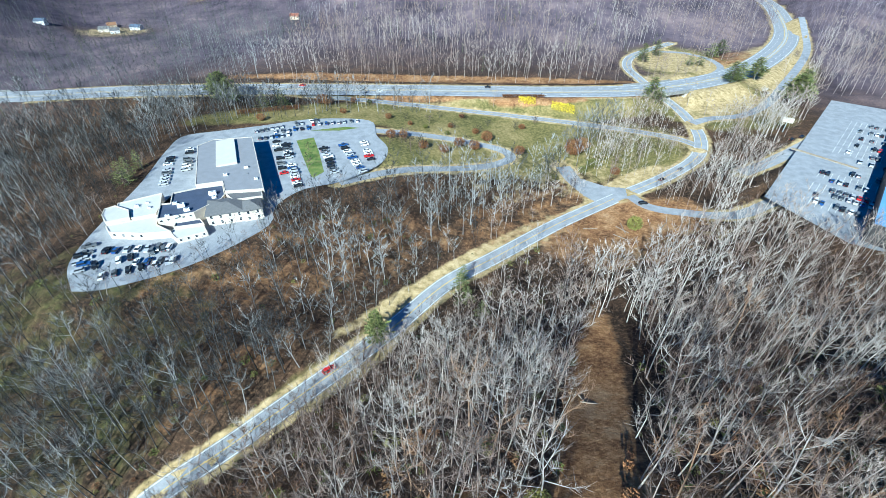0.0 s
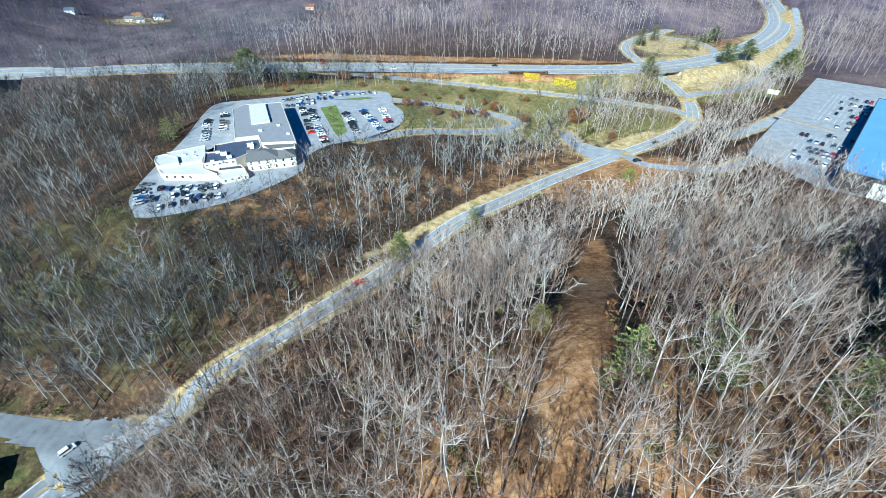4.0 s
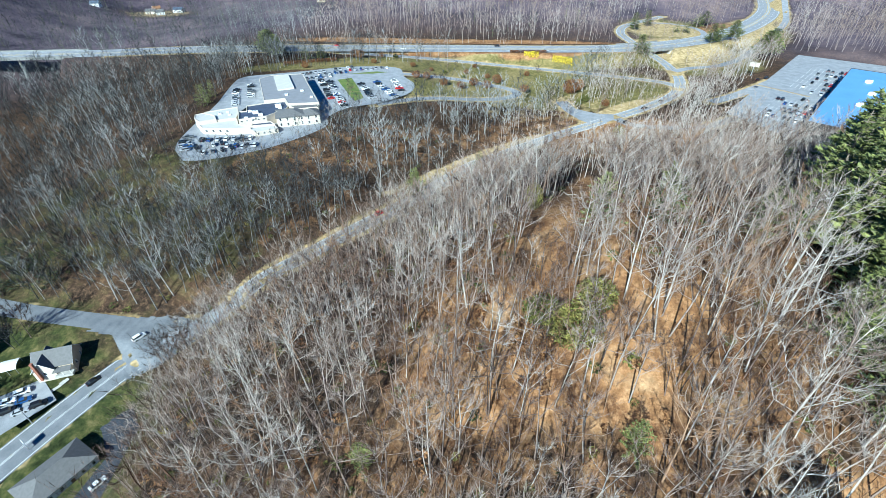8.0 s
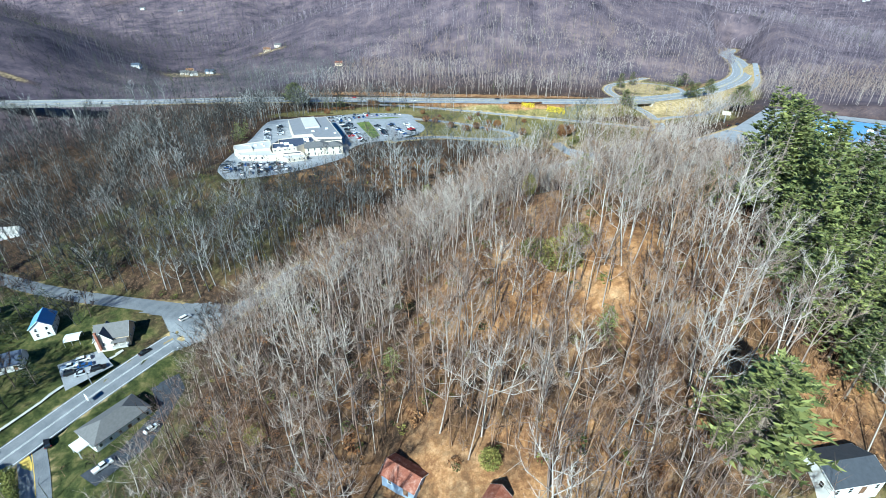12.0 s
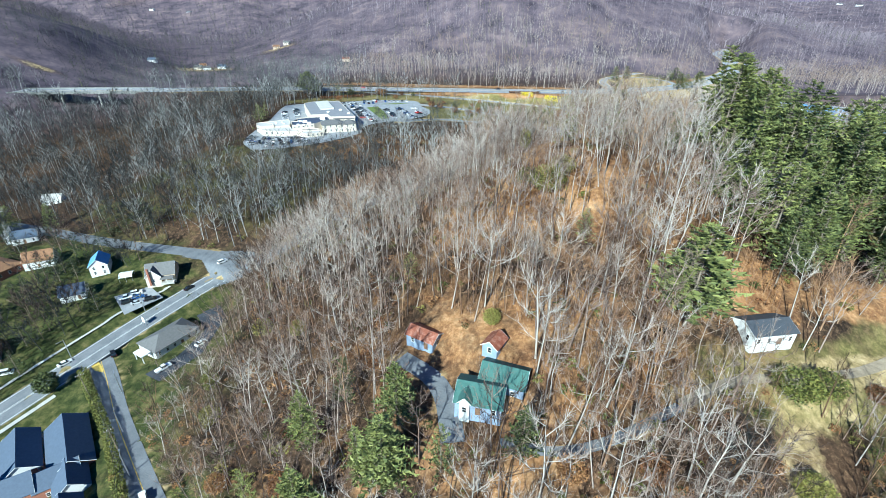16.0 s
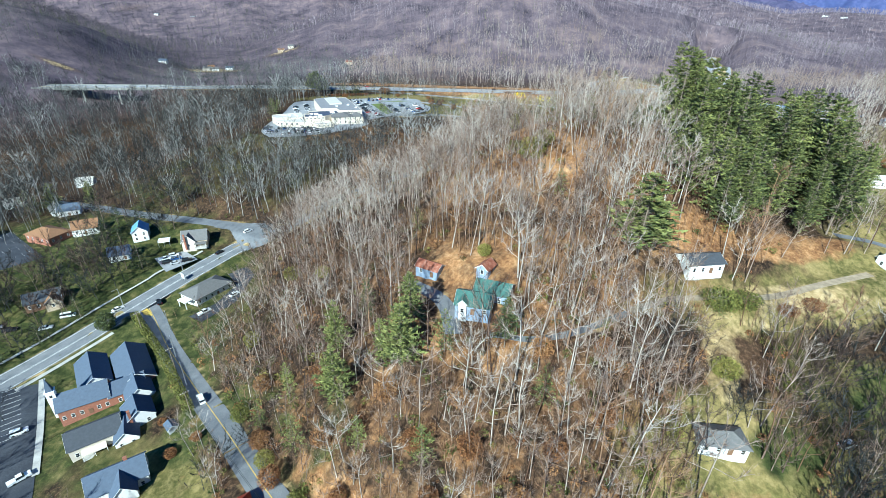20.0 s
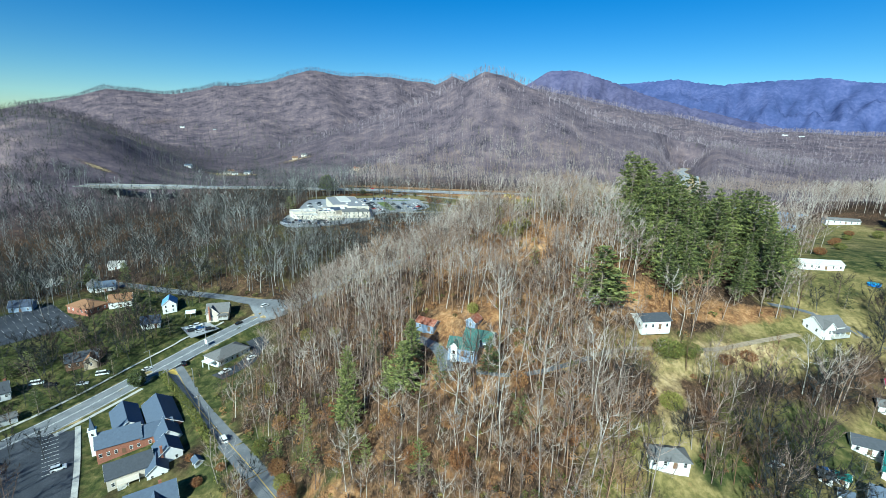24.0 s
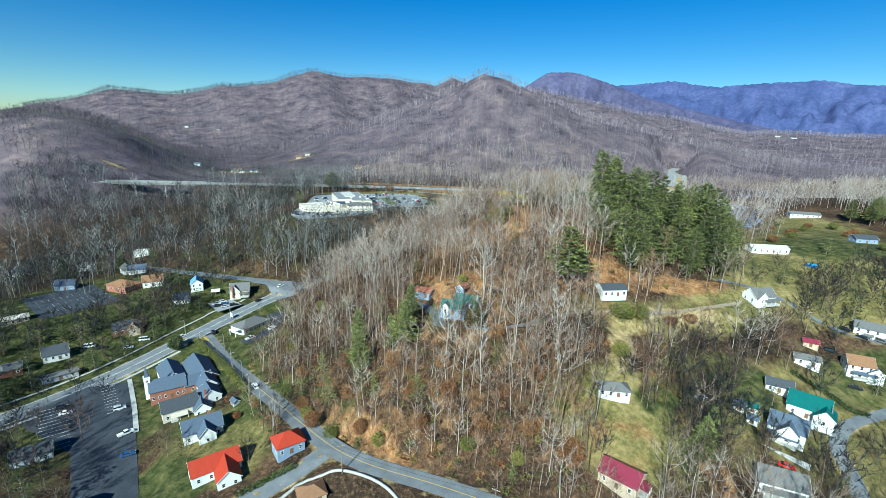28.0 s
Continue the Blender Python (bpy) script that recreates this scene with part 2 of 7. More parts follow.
def far_height(x, y):
    x, y = np.asarray(x, float), np.asarray(y, float)
    r, a = np.hypot(x, y + 13), np.degrees(np.arctan2(x, y + 13))
    z = np.zeros_like(r)
    for dist, width, *knots in RIDGES:
        kn = np.array(knots)
        crest = np.interp(a, kn[:, 0], kn[:, 1])
        crest = crest * (1 + 0.006 * np.sin(a * 1.9 + dist))
        rr = r + 0.03 * dist * np.sin(np.radians(a) * 9 + dist)
        side = np.where(rr < dist, np.exp(-((rr - dist) / width) ** 2), np.exp(-((rr - dist) / (width * 2.2)) ** 2))
        spur = np.sin(np.radians(a) * 41 + dist + r * 0.0012 + 1.2 * np.sin(r * 0.003)) + 0.5 * np.sin(np.radians(a) * 97 + r * 0.002)
        z = np.maximum(z, np.maximum(crest, 0) * side * (1 + 0.17 * spur * 0.6 * np.sqrt(np.clip(1 - side, 0, 1)) * np.clip(dist / 1250 - 0.4, 0, 1)))
    fold = np.sin(x * 0.011 + 2 * np.sin(y * 0.004)) * np.cos(y * 0.008 + x * 0.003)
    return z + fold * 0.045 * z


def natural(x, y):
    near = base_height(x, y)
    far = far_height(x, y)
    w = np.clip((np.asarray(y, float) - 640) / 160, 0, 1)
    side = np.clip((np.abs(np.asarray(x, float)) - 380) / 150, 0, 1)
    w = np.maximum(w * w * (3 - 2 * w), side * np.clip((np.asarray(y, float) - 250) / 200, 0, 1))
    return near + w * np.maximum(far - np.maximum(near, 0) * 0.6, 0)


# ---- roads and pads in plan ----
def smooth_line(knots, step=3.0):
    """A Catmull-Rom line through the knots (x, y), resampled at even steps."""
    k = np.array(knots, float)
    k = np.vstack([2 * k[0] - k[1], k, 2 * k[-1] - k[-2]])
    out = []
    for i in range(1, len(k) - 2):
        a, b, c, d = k[i - 1], k[i], k[i + 1], k[i + 2]
        t = np.linspace(0, 1, 24, endpoint=False)[:, None]
        out.append(0.5 * (2 * b + (c - a) * t + (2 * a - 5 * b + 4 * c - d) * t ** 2 + (3 * b - a - 3 * c + d) * t ** 3))
    out = np.vstack([*out, k[-2:-1]])
    s = np.append(0, np.cumsum(np.hypot(*np.diff(out, axis=0).T)))
    u = np.linspace(0, s[-1], max(int(s[-1] / step), 2) + 1)
    return np.stack([np.interp(u, s, out[:, i]) for i in (0, 1)], 1)


def level_along(line, keep=9):
    """Ground height along a line, evened out as a road is."""
    z = natural(line[:, 0], line[:, 1])
    pad = np.pad(z, keep, mode="edge")
    return np.convolve(pad, np.ones(2 * keep + 1) / (2 * keep + 1), "valid")


# name: width, surface, markings, knots
ROADS = {
    "valley_road": (8.2, ASPHALT, "two_lane", ((-113, 264), (-104, 270), (-92, 281), (-84, 292), (-63, 309), (-39, 334), (-22, 354), (-4, 377), (18, 396), (51, 426), (85, 451), (118, 472), (143, 494), (155, 522), (157, 556), (152, 586), (145, 620), (142, 648), (152, 676), (172, 700), (208, 730))),
    "main_street": (11.5, ASPHALT_TOWN, "pale", ((-106, 276), (-113, 266), (-122, 255), (-133, 236), (-144, 213), (-156, 188), (-168, 163), (-180, 138), (-192, 112), (-204, 86))),
    "west_street": (7.5, ASPHALT_TOWN, "plain", ((-112, 268), (-124, 273), (-140, 274), (-155, 275), (-172, 277), (-195, 282), (-225, 292), (-270, 310))),
    "church_street": (7.4, ASPHALT_TOWN, "yellow", ((-143, 214), (-131, 202), (-116, 186), (-97, 168), (-72, 145), (-53, 127), (-39, 116), (-26, 110), (-7, 105), (12, 99), (35, 90), (60, 78))),
    "side_street": (7.0, ASPHALT_TOWN, "plain", ((-44, 117), (-50, 110), (-57, 103), (-66, 95), (-80, 84))),
    "frontage_road": (7.0, ASPHALT, "two_lane", ((149, 507), (138, 519), (108, 532), (72, 541), (34, 547), (-22, 553), (-71, 560), (-113, 566))),
    "school_drive": (6.5, ASPHALT, "plain", ((-60, 437), (-30, 456), (0, 467), (22, 478), (31, 489), (20, 499), (-10, 503), (-55, 503))),
    "spur_road": (9.0, ASPHALT, "plain", ((62, 485), (66, 468), (74, 452), (82, 447))),
    "clearing_drive": (6.5, ASPHALT, "plain", ((92, 452), (98, 440), (112, 433), (135, 428), (160, 440))),
    "ramp_road": (6.5, ASPHALT, "plain", ((157, 540), (172, 548), (196, 553), (224, 575), (262, 622), (298, 668), (330, 712), (356, 756), (388, 830))),
    "store_road": (7.5, ASPHALT, "plain", ((157, 470), (175, 480), (197, 494), (222, 512))),
    "loop_ramp": (6.0, ASPHALT, "plain", ((176, 612), (205, 634), (226, 658), (228, 684), (212, 702), (186, 704))),
    "hillside_lane": (4.6, ASPHALT_TOWN, "plain", ((118, 101), (124, 112), (129, 126), (140, 137), (155, 143), (176, 150))),
    "upper_lane": (4.2, ASPHALT_TOWN, "plain", ((250, 160), (215, 170), (187, 180), (170, 186), (162, 196), (158, 206), (146, 214), (130, 216))),
    "farm_track": (2.8, GRAVEL, "plain", ((130, 196), (108, 188), (90, 180), (74, 176), (56, 172), (40, 163))),
    # House and yard drives: the darker asphalt colour carries the trees' shade.
    "house_drive": (2.4, ASPHALT_TOWN, "plain", ((40, 163), (24, 154), (12, 151), (2, 153), (-8, 150))),
    "yard_drive": (5.0, ASPHALT_TOWN, "plain", ((-22, 176), (-14, 170), (-10, 163), (-8, 152))),
}
HIGHWAY = ((-450, 527), (-400, 535), (-311, 548), (-254, 561), (-175, 571), (-90, 575), (-7, 577), (77, 579), (141, 588), (206, 619), (257, 661), (319, 735), (366, 815), (420, 941), (455, 1050), (520, 1160))
lines = {}
for rname, (width, _, _, knots) in ROADS.items():
    ln_ = smooth_line(knots)
    lines[rname] = (ln_, level_along(ln_), width)
hw_line = smooth_line(HIGHWAY, 5.0)
hw_z = np.full(len(hw_line), 28.0)

# Flat made ground: name, level, outline.
PADS = {
    "school_lot": (27.0, 14, smooth_line(((-138, 352), (-150, 368), (-155, 395), (-158, 430), (-165, 468), (-165, 488), (-147, 497), (-125, 506), (-99, 518), (-72, 521), (-56, 516), (-50, 495), (-41, 478), (-42, 458), (-58, 438), (-76, 428), (-84, 412), (-82, 396), (-102, 369), (-126, 354), (-137, 352)), 5.0)),
    "store_lot": (25.0, 14, ((150, 436), (272, 580), (345, 530), (345, 470), (240, 420), (190, 385), (166, 398))),
    "church_lot": (-16.2, 7, ((-178, 137), (-167, 162), (-152, 169), (-137, 150), (-123, 133), (-101, 104), (-118, 97), (-139, 121))),
    "gravel_lot": (-6.6, 6, ((-156, 243), (-146, 252), (-135, 244), (-143, 231))),
    "lower_lot": (-4.6, 8, ((-264, 230), (-245, 261), (-205, 236), (-227, 205))),
    "office_lot": (-10.2, 5, ((-127, 244), (-118, 252), (-105, 238), (-103, 215), (-110, 200), (-117, 203), (-111, 213), (-109, 228), (-116, 236))),
}


def inside(x, y, outline):
    """Which points lie inside a closed outline."""
    px, py = np.array(outline, float).T
    qx, qy = np.roll(px, -1), np.roll(py, -1)
    hit = np.zeros(np.shape(x), bool)
    for a, b, c, d in zip(px, py, qx, qy):
        if b != d:
            hit ^= ((b > y) != (d > y)) & (x < (c - a) * (y - b) / (d - b) + a)
    return hit


def outline_gap(x, y, outline):
    """Distance to an outline's edge."""
    o = np.array(outline, float)
    best = np.full(np.shape(x), 1e9)
    for a, b in zip(o, np.roll(o, -1, 0)):
        ab = b - a
        t = np.clip(((x - a[0]) * ab[0] + (y - a[1]) * ab[1]) / (ab @ ab), 0, 1)
        best = np.minimum(best, np.hypot(x - a[0] - t * ab[0], y - a[1] - t * ab[1]))
    return best


def road_gap(x, y, line, z):
    """Distance to a line and the line's height at the nearest place."""
    x, y = np.ravel(x), np.ravel(y)
    gap, level = np.full(x.shape, 1e9), np.zeros(x.shape)
    lo, hi = line.min(0) - 70, line.max(0) + 70
    near = np.where((x > lo[0]) & (x < hi[0]) & (y > lo[1]) & (y < hi[1]))[0]
    for part in np.array_split(near, max(len(near) // 8000, 1)):
        d = np.hypot(x[part, None] - line[None, :, 0], y[part, None] - line[None, :, 1])
        i = d.argmin(1)
        gap[part], level[part] = d[np.arange(len(part)), i], z[i]
    return gap, level


def height(x, y):
    """Height of the finished ground: natural, cut and filled for pads and roads."""
    shape = np.shape(x)
    x, y = np.ravel(np.asarray(x, float)), np.ravel(np.asarray(y, float))
    z = natural(x, y)

    def ease(z, level, gap, flat, run):
        w = np.clip(1 - (gap - flat) / run, 0, 1)
        w = w * w * (3 - 2 * w)
        return z * (1 - w) + level * w

    g, lv = road_gap(x, y, hw_line, hw_z - 0.2)
    under = np.hypot(x - 149, y - 590) < 22
    over = (x < -330) & (x > -425)
    z = np.where(under | over, z, ease(z, lv, g, 15, 18 + np.clip((y - 720) / 3, 0, 30)))
    for level, run, outline in PADS.values():
        g = np.where(inside(x, y, outline), 0, outline_gap(x, y, outline))
        z = ease(z, level - 0.12, g, 2, run)
    for ln_, lz, width in lines.values():
        g, lv = road_gap(x, y, ln_, lz)
        z = ease(z, lv - 0.12, g, width / 2 + 1.2, 7)
    return z.reshape(shape)


def drop(x, y):
    return float(height(np.array([float(x)]), np.array([float(y)]))[0])


def spread(core_lo, core_hi, step, far_lo, far_hi, grow=1.07):
    """Even steps through the middle, growing steps outside."""
    v = list(np.arange(core_lo, core_hi + 0.1, step))
    s = step
    while v[-1] < far_hi:
        s *= grow
        v.append(v[-1] + s)
    s = step
    while v[0] > far_lo:
        s *= grow
        v.insert(0, v[0] - s)
    return np.array(v)


def mesh_object(name, verts, faces, mat, smooth=False, attrs=None):
    me = bpy.data.meshes.new(name)
    verts, faces = np.asarray(verts, np.float32), np.asarray(faces, np.int32)
    k = faces.shape[1]
    me.vertices.add(len(verts))
    me.vertices.foreach_set("co", verts.ravel())
    me.loops.add(faces.size)
    me.loops.foreach_set("vertex_index", faces.ravel())
    me.polygons.add(len(faces))
    me.polygons.foreach_set("loop_start", np.arange(0, faces.size, k, dtype=np.int32))
    me.polygons.foreach_set("loop_total", np.full(len(faces), k, np.int32))
    if smooth:
        me.polygons.foreach_set("use_smooth", np.ones(len(faces), bool))
    me.update(calc_edges=True)
    me.materials.append(mat)
    for key, values in (attrs or {}).items():
        me.attributes.new(key, "FLOAT", "POINT").data.foreach_set("value", np.asarray(values, np.float32))
    return new(name, me)


def strip(name, line, z, width, mat, parent=None, lift=0.0, offset=0.0, dash=None):
    """A band along a line, flat across; dash (on, off) in steps cuts it up."""
    d = np.gradient(line, axis=0)
    d /= np.maximum(np.hypot(d[:, 0], d[:, 1])[:, None], 1e-6)
    nrm = np.stack([d[:, 1], -d[:, 0]], 1)
    a, b = line + nrm * (offset - width / 2), line + nrm * (offset + width / 2)
    v = np.empty((2 * len(line), 3))
    v[0::2, :2], v[1::2, :2], v[0::2, 2], v[1::2, 2] = a, b, z + lift, z + lift
    i = np.arange(len(line) - 1)
    if dash:
        i = i[(i % (dash[0] + dash[1])) < dash[0]]
    f = np.stack([2 * i, 2 * i + 1, 2 * i + 3, 2 * i + 2], 1)
    ob = mesh_object(name, v, f, mat)
    ob.parent = parent
    return ob


gx, gy = spread(-330, 330, 3.0, -4300, 4300), spread(20, 700, 3.0, -600, 4700)
XX, YY = np.meshgrid(gx, gy)
ZZ = height(XX, YY)

# Ground covers as soft areas: centre, half sizes, turn, strength.
GRASS = ((95, 505, 45, 30, 20, 0.7), (30, 500, 50, 30, 10, 0.8), (0, 530, 75, 22, -4, 1), (-20, 480, 45, 18, 15, 1), (60, 556, 70, 12, 4, 1), (185, 580, 40, 45, 30, 1), (200, 670, 40, 40, 0, 1), (270, 660, 30, 60, -35, 0.9),
         (-110, 530, 60, 14, 8, 0.9), (115, 488, 22, 14, 40, 0.9), (75, 440, 14, 8, 40, 0.9), (90, 178, 50, 10, 12, 0.6), (125, 192, 35, 12, 20, 0.7), (185, 225, 50, 40, 0, 0.7),
         (140, 135, 40, 30, 20, 0.6), (60, 125, 26, 18, 0, 0.75), (245, 330, 45, 75, -38, 0.75), (92, 142, 18, 30, 0, 0.45), (-150, 190, 90, 90, 0, 0.2), (-220, 230, 80, 60, 0, 0.2), (-85, 125, 24, 14, -40, 0.7), (-35, 340, 6, 60, -42, 0.6), (205, 450, 12, 40, -50, 0.8))
LAWN = ((92, 140, 16, 26, 0, 0.45), (225, 275, 36, 26, 0, 0.7), (255, 330, 24, 40, -38, 0.5), (72, 134, 9, 6, 0, 0.7), (112, 148, 8, 8, 0, 0.7), (-190, 190, 90, 85, 0, 0.75), (-128, 225, 7, 24, -28, 1), (-80, 150, 16, 10, 42, 0.7), (-105, 178, 22, 5, -45, 1), (-95, 105, 14, 12, 0, 0.9), (180, 240, 40, 30, 0, 0.42), (170, 160, 30, 14, 15, 0.6), (-125, 335, 40, 50, 30, 0.42), (-170, 330, 60, 40, 0, 0.45), (-50, 140, 14, 30, 50, 0.42), (-165, 222, 18, 10, 30, 0.8), (-65, 470, 12, 28, 25, 0.9), (-150, 160, 12, 8, 30, 0.8), (110, 150, 12, 12, 0, 0.7))
CLAY = ((10, 168, 40, 18, 0, 0.5), (14, 224, 30, 18, 0, 0.7), (85, 425, 32, 17, 20, 1), (33, 297, 6, 52, -18, 1), (10, 196, 60, 40, 0, 0.42), (-15, 140, 62, 28, -8, 0.38), (30, 240, 50, 40, 0, 0.55), (72, 408, 32, 20, 10, 0.6), (-70, 330, 30, 8, 44, 0.38), (-60, 385, 60, 22, 30, 0.42), (30, 430, 50, 16, 38, 0.45), (6, 182, 26, 8, 5, 0.6), (10, 566, 110, 4, 3, 0.8), (-20, 607, 150, 8, 1, 0.75), (250, 690, 30, 14, 50, 0.6), (0, 150, 14, 5, 0, 0.6), (30, 116, 9, 6, 0, 0.45), (56, 118, 14, 10, 0, 0.4), (81, 109, 3, 10, 0, 0.9), (62, 196, 26, 8, 12, 0.7), (105, 203, 26, 6, 12, 0.65), (-30, 121, 22, 2.5, -32, 0.7), (55, 562, 30, 5, 4, 0.9))

STRAW = ((50, 470, 55, 22, 25, 0.38), (100, 410, 50, 14, 30, 0.35), (-410, 800, 40, 22, 0, 0.6), (-345, 935, 30, 12, 20, 0.6), (-482, 596, 16, 5, 10, 0.6), (-1140, 1673, 20, 10, 0, 0.6), (185, 590, 30, 40, 30, 0.9), (190, 672, 34, 30, 0, 0.9), (270, 665, 26, 60, -35, 0.9), (-45, 322, 30, 3, 44, 0.9), (0, 388, 50, 3.5, 43, 0.8), (90, 418, 22, 7, 15, 0.7), (98, 470, 22, 5, 34, 0.9), (210, 470, 60, 5, 49, 0.7), (60, 570, 70, 8, 4, 0.6), (90, 176, 50, 8, 12, 0.4), (64, 156, 5, 13, -20, 0.55), (59, 121, 10, 7, 0, 0.3), (92, 180, 22, 5, 12, 0.7))


def cover(areas, x, y):
    out = np.zeros(np.shape(x))
    for cx, cy, ax, ay, turn, strength in areas:
        c, s = math.cos(radians(turn)), math.sin(radians(turn))
        u, v = ((x - cx) * c + (y - cy) * s) / ax, (-(x - cx) * s + (y - cy) * c) / ay
        out = np.maximum(out, strength * np.clip(1.6 - np.hypot(u, v), 0, 0.75) / 0.75)
    return out


def verge(x, y):
    """Mown strips beside the roads."""
    out = np.zeros(np.size(x))
    for ln_, lz, width in [*lines.values(), (hw_line, hw_z, 26)]:
        g, _ = road_gap(x, y, ln_, lz)
        g = np.where((ln_ is hw_line) & (np.ravel(x) < -300), 99, g)
        out = np.maximum(out, np.clip(1.05 - (g - width / 2) / (4.0 if np.mean(ln_[:, 1]) > 330 else 1.5), 0, 0.85 if np.mean(ln_[:, 1]) > 330 else 0.5))
    return out.reshape(np.shape(x))


i, j = np.meshgrid(np.arange(len(gx) - 1), np.arange(len(gy) - 1))
k0 = (j * len(gx) + i).ravel()
faces = np.stack([k0, k0 + 1, k0 + 1 + len(gx), k0 + len(gx)], 1)
straw_, grass_, clay_ = np.maximum(cover(STRAW, XX, YY), verge(XX, YY)), cover(GRASS, XX, YY), cover(CLAY, XX, YY)
# Beyond about 610 m the ground takes on the haze-tinted woods colour.
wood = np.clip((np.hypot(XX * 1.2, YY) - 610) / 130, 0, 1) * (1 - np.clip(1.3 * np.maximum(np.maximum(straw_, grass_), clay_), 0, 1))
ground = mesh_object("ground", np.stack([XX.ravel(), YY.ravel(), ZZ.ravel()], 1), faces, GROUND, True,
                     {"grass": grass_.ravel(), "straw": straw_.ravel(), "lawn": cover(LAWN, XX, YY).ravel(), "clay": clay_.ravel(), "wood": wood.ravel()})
tagged(ground, "wooded winter hills with leaf litter and dormant grass", "ground", kind="structure")

for rname, (width, surface, marks, _) in ROADS.items():
    ln_, lz, _ = lines[rname]
    road = tagged(strip(rname, ln_, lz, width, surface), "weathered grey asphalt road between verges" if surface is not GRAVEL else "pale gravel farm track through the grass", "road", kind="structure")
    if marks == "two_lane":
        ln_, lz = (ln_[12:], lz[12:]) if rname == "valley_road" else (ln_, lz)
        for side in (-1, 1):
            strip("edge_line", ln_, lz, 0.28, LINE_WHITE, road, 0.02, side * (width / 2 - 0.5))
        strip("centre_line", ln_, lz, 0.3, LINE_YELLOW, road, 0.02)
    elif marks == "pale":
        for side in (-1, 1):
            strip("edge_line", ln_, lz, 0.22, LINE_WHITE, road, 0.02, side * (width / 2 - 0.6))
            strip("centre_line", ln_, lz, 0.14, LINE_WHITE, road, 0.02, side * 0.25)
    elif marks == "yellow":
        strip("centre_line", ln_, lz, 0.22, LINE_YELLOW, road, 0.02)
main_line, main_z, _ = lines["main_street"]
for nm, off_, a_, b_ in (("sidewalk_west", -11.5, 12, 60), ("sidewalk_east", 8.2, 30, 60)):
    walk_line = main_line[a_:b_]
    d_ = np.gradient(walk_line, axis=0)
    d_ /= np.hypot(d_[:, 0], d_[:, 1])[:, None]
    side_ = walk_line - np.stack([d_[:, 1], -d_[:, 0]], 1) * off_
    tagged(strip(nm, side_, height(side_[:, 0], side_[:, 1]) + 0.16, 1.7, CONCRETE), "pale concrete sidewalk along the street", "sidewalk", kind="structure")
lot_walk = smooth_line(((-153.5, 170.5), (-137, 151), (-124, 134.5)), 2.0)
tagged(strip("lot_sidewalk", lot_walk, np.full(len(lot_walk), -16.2), 1.8, CONCRETE, lift=0.14), "pale concrete walk along the church lot", "sidewalk", kind="structure")
hw = tagged(strip("highway", hw_line, hw_z, 24.0, ASPHALT), "four-lane divided grey asphalt highway on an embankment", "road", kind="structure")
strip("median", hw_line, hw_z, 1.6, CONCRETE, hw, 0.03)
for side in (-1, 1):
    strip("edge_line", hw_line, hw_z, 0.35, LINE_WHITE, hw, 0.03, side * 10.6)
    strip("edge_line", hw_line, hw_z, 0.35, LINE_YELLOW, hw, 0.03, side * 1.6)
    strip("lane_line", hw_line, hw_z, 0.35, LINE_WHITE, hw, 0.03, side * 6.0, dash=(1, 2))


def pad(name, outline, z, mat, label, lift=0.0):
    bm = bmesh.new()
    face = bm.faces.new([bm.verts.new((x, y, z + lift)) for x, y in outline])
    if face.normal.z < 0:
        face.normal_flip()
    bmesh.ops.triangulate(bm, faces=bm.faces)
    me = bpy.data.meshes.new(name)
    bm.normal_update()
    bm.to_mesh(me)
    bm.free()
    me.materials.append(mat)
    return tagged(new(name, me), label, "parking lot", kind="structure")


for key, surface, label in (("school_lot", ASPHALT, "grey asphalt parking lot round the school building"), ("store_lot", ASPHALT, "wide grey asphalt store parking lot with painted stalls"),
                           ("church_lot", ASPHALT_DARK, "dark asphalt church parking lot with white stalls"), ("gravel_lot", ASPHALT, "grey asphalt parking pad beside the street"),
                           ("lower_lot", ASPHALT_DARK, "large dark blue-grey asphalt parking lot"), ("office_lot", ASPHALT_DARK, "dark asphalt drive round the office")):
    pad(key, PADS[key][2], PADS[key][0], surface, label)



def draped(name, outline, mat, label, lift=0.17, step=0.6):
    """A sheet of paving laid over the ground inside an outline."""
    o = np.array(outline, float)
    xs, ys = np.arange(o[:, 0].min(), o[:, 0].max() + step, step), np.arange(o[:, 1].min(), o[:, 1].max() + step, step)
    X, Y = np.meshgrid(xs, ys)
    v = np.stack([X.ravel(), Y.ravel(), height(X, Y).ravel() + lift], 1)
    i, j = np.meshgrid(np.arange(len(xs) - 1), np.arange(len(ys) - 1))
    k = (j * len(xs) + i).ravel()
    ok = inside(X.ravel()[k] + step / 2, Y.ravel()[k] + step / 2, outline)
    k = k[ok]
    f = np.stack([k, k + 1, k + 1 + len(xs), k + len(xs)], 1)
    return tagged(mesh_object(name, v, f, mat, True), label, "road", kind="structure")


draped("junction_apron", ((-140, 269), (-128, 277), (-112, 280), (-100, 277), (-97, 269), (-107, 258), (-117, 252), (-124, 262), (-130, 268)), ASPHALT_TOWN, "wide asphalt apron where three streets meet")
draped("spur_apron", ((64, 470), (70, 471), (82, 463), (92, 460), (90, 449), (78, 445), (68, 452)), ASPHALT, "pale asphalt apron at the side road")

# ---- building kit ----
def part(name, bm, mat, parent, label=""):
    """Links a bmesh as one mesh object under a thing or a part."""
    me = bpy.data.meshes.new(name)
    bmesh.ops.recalc_face_normals(bm, faces=bm.faces)
    bm.to_mesh(me)
    bm.free()
    me.materials.append(mat)
    ob = new(name, me)
    ob.parent = parent
    return tagged(ob, label)


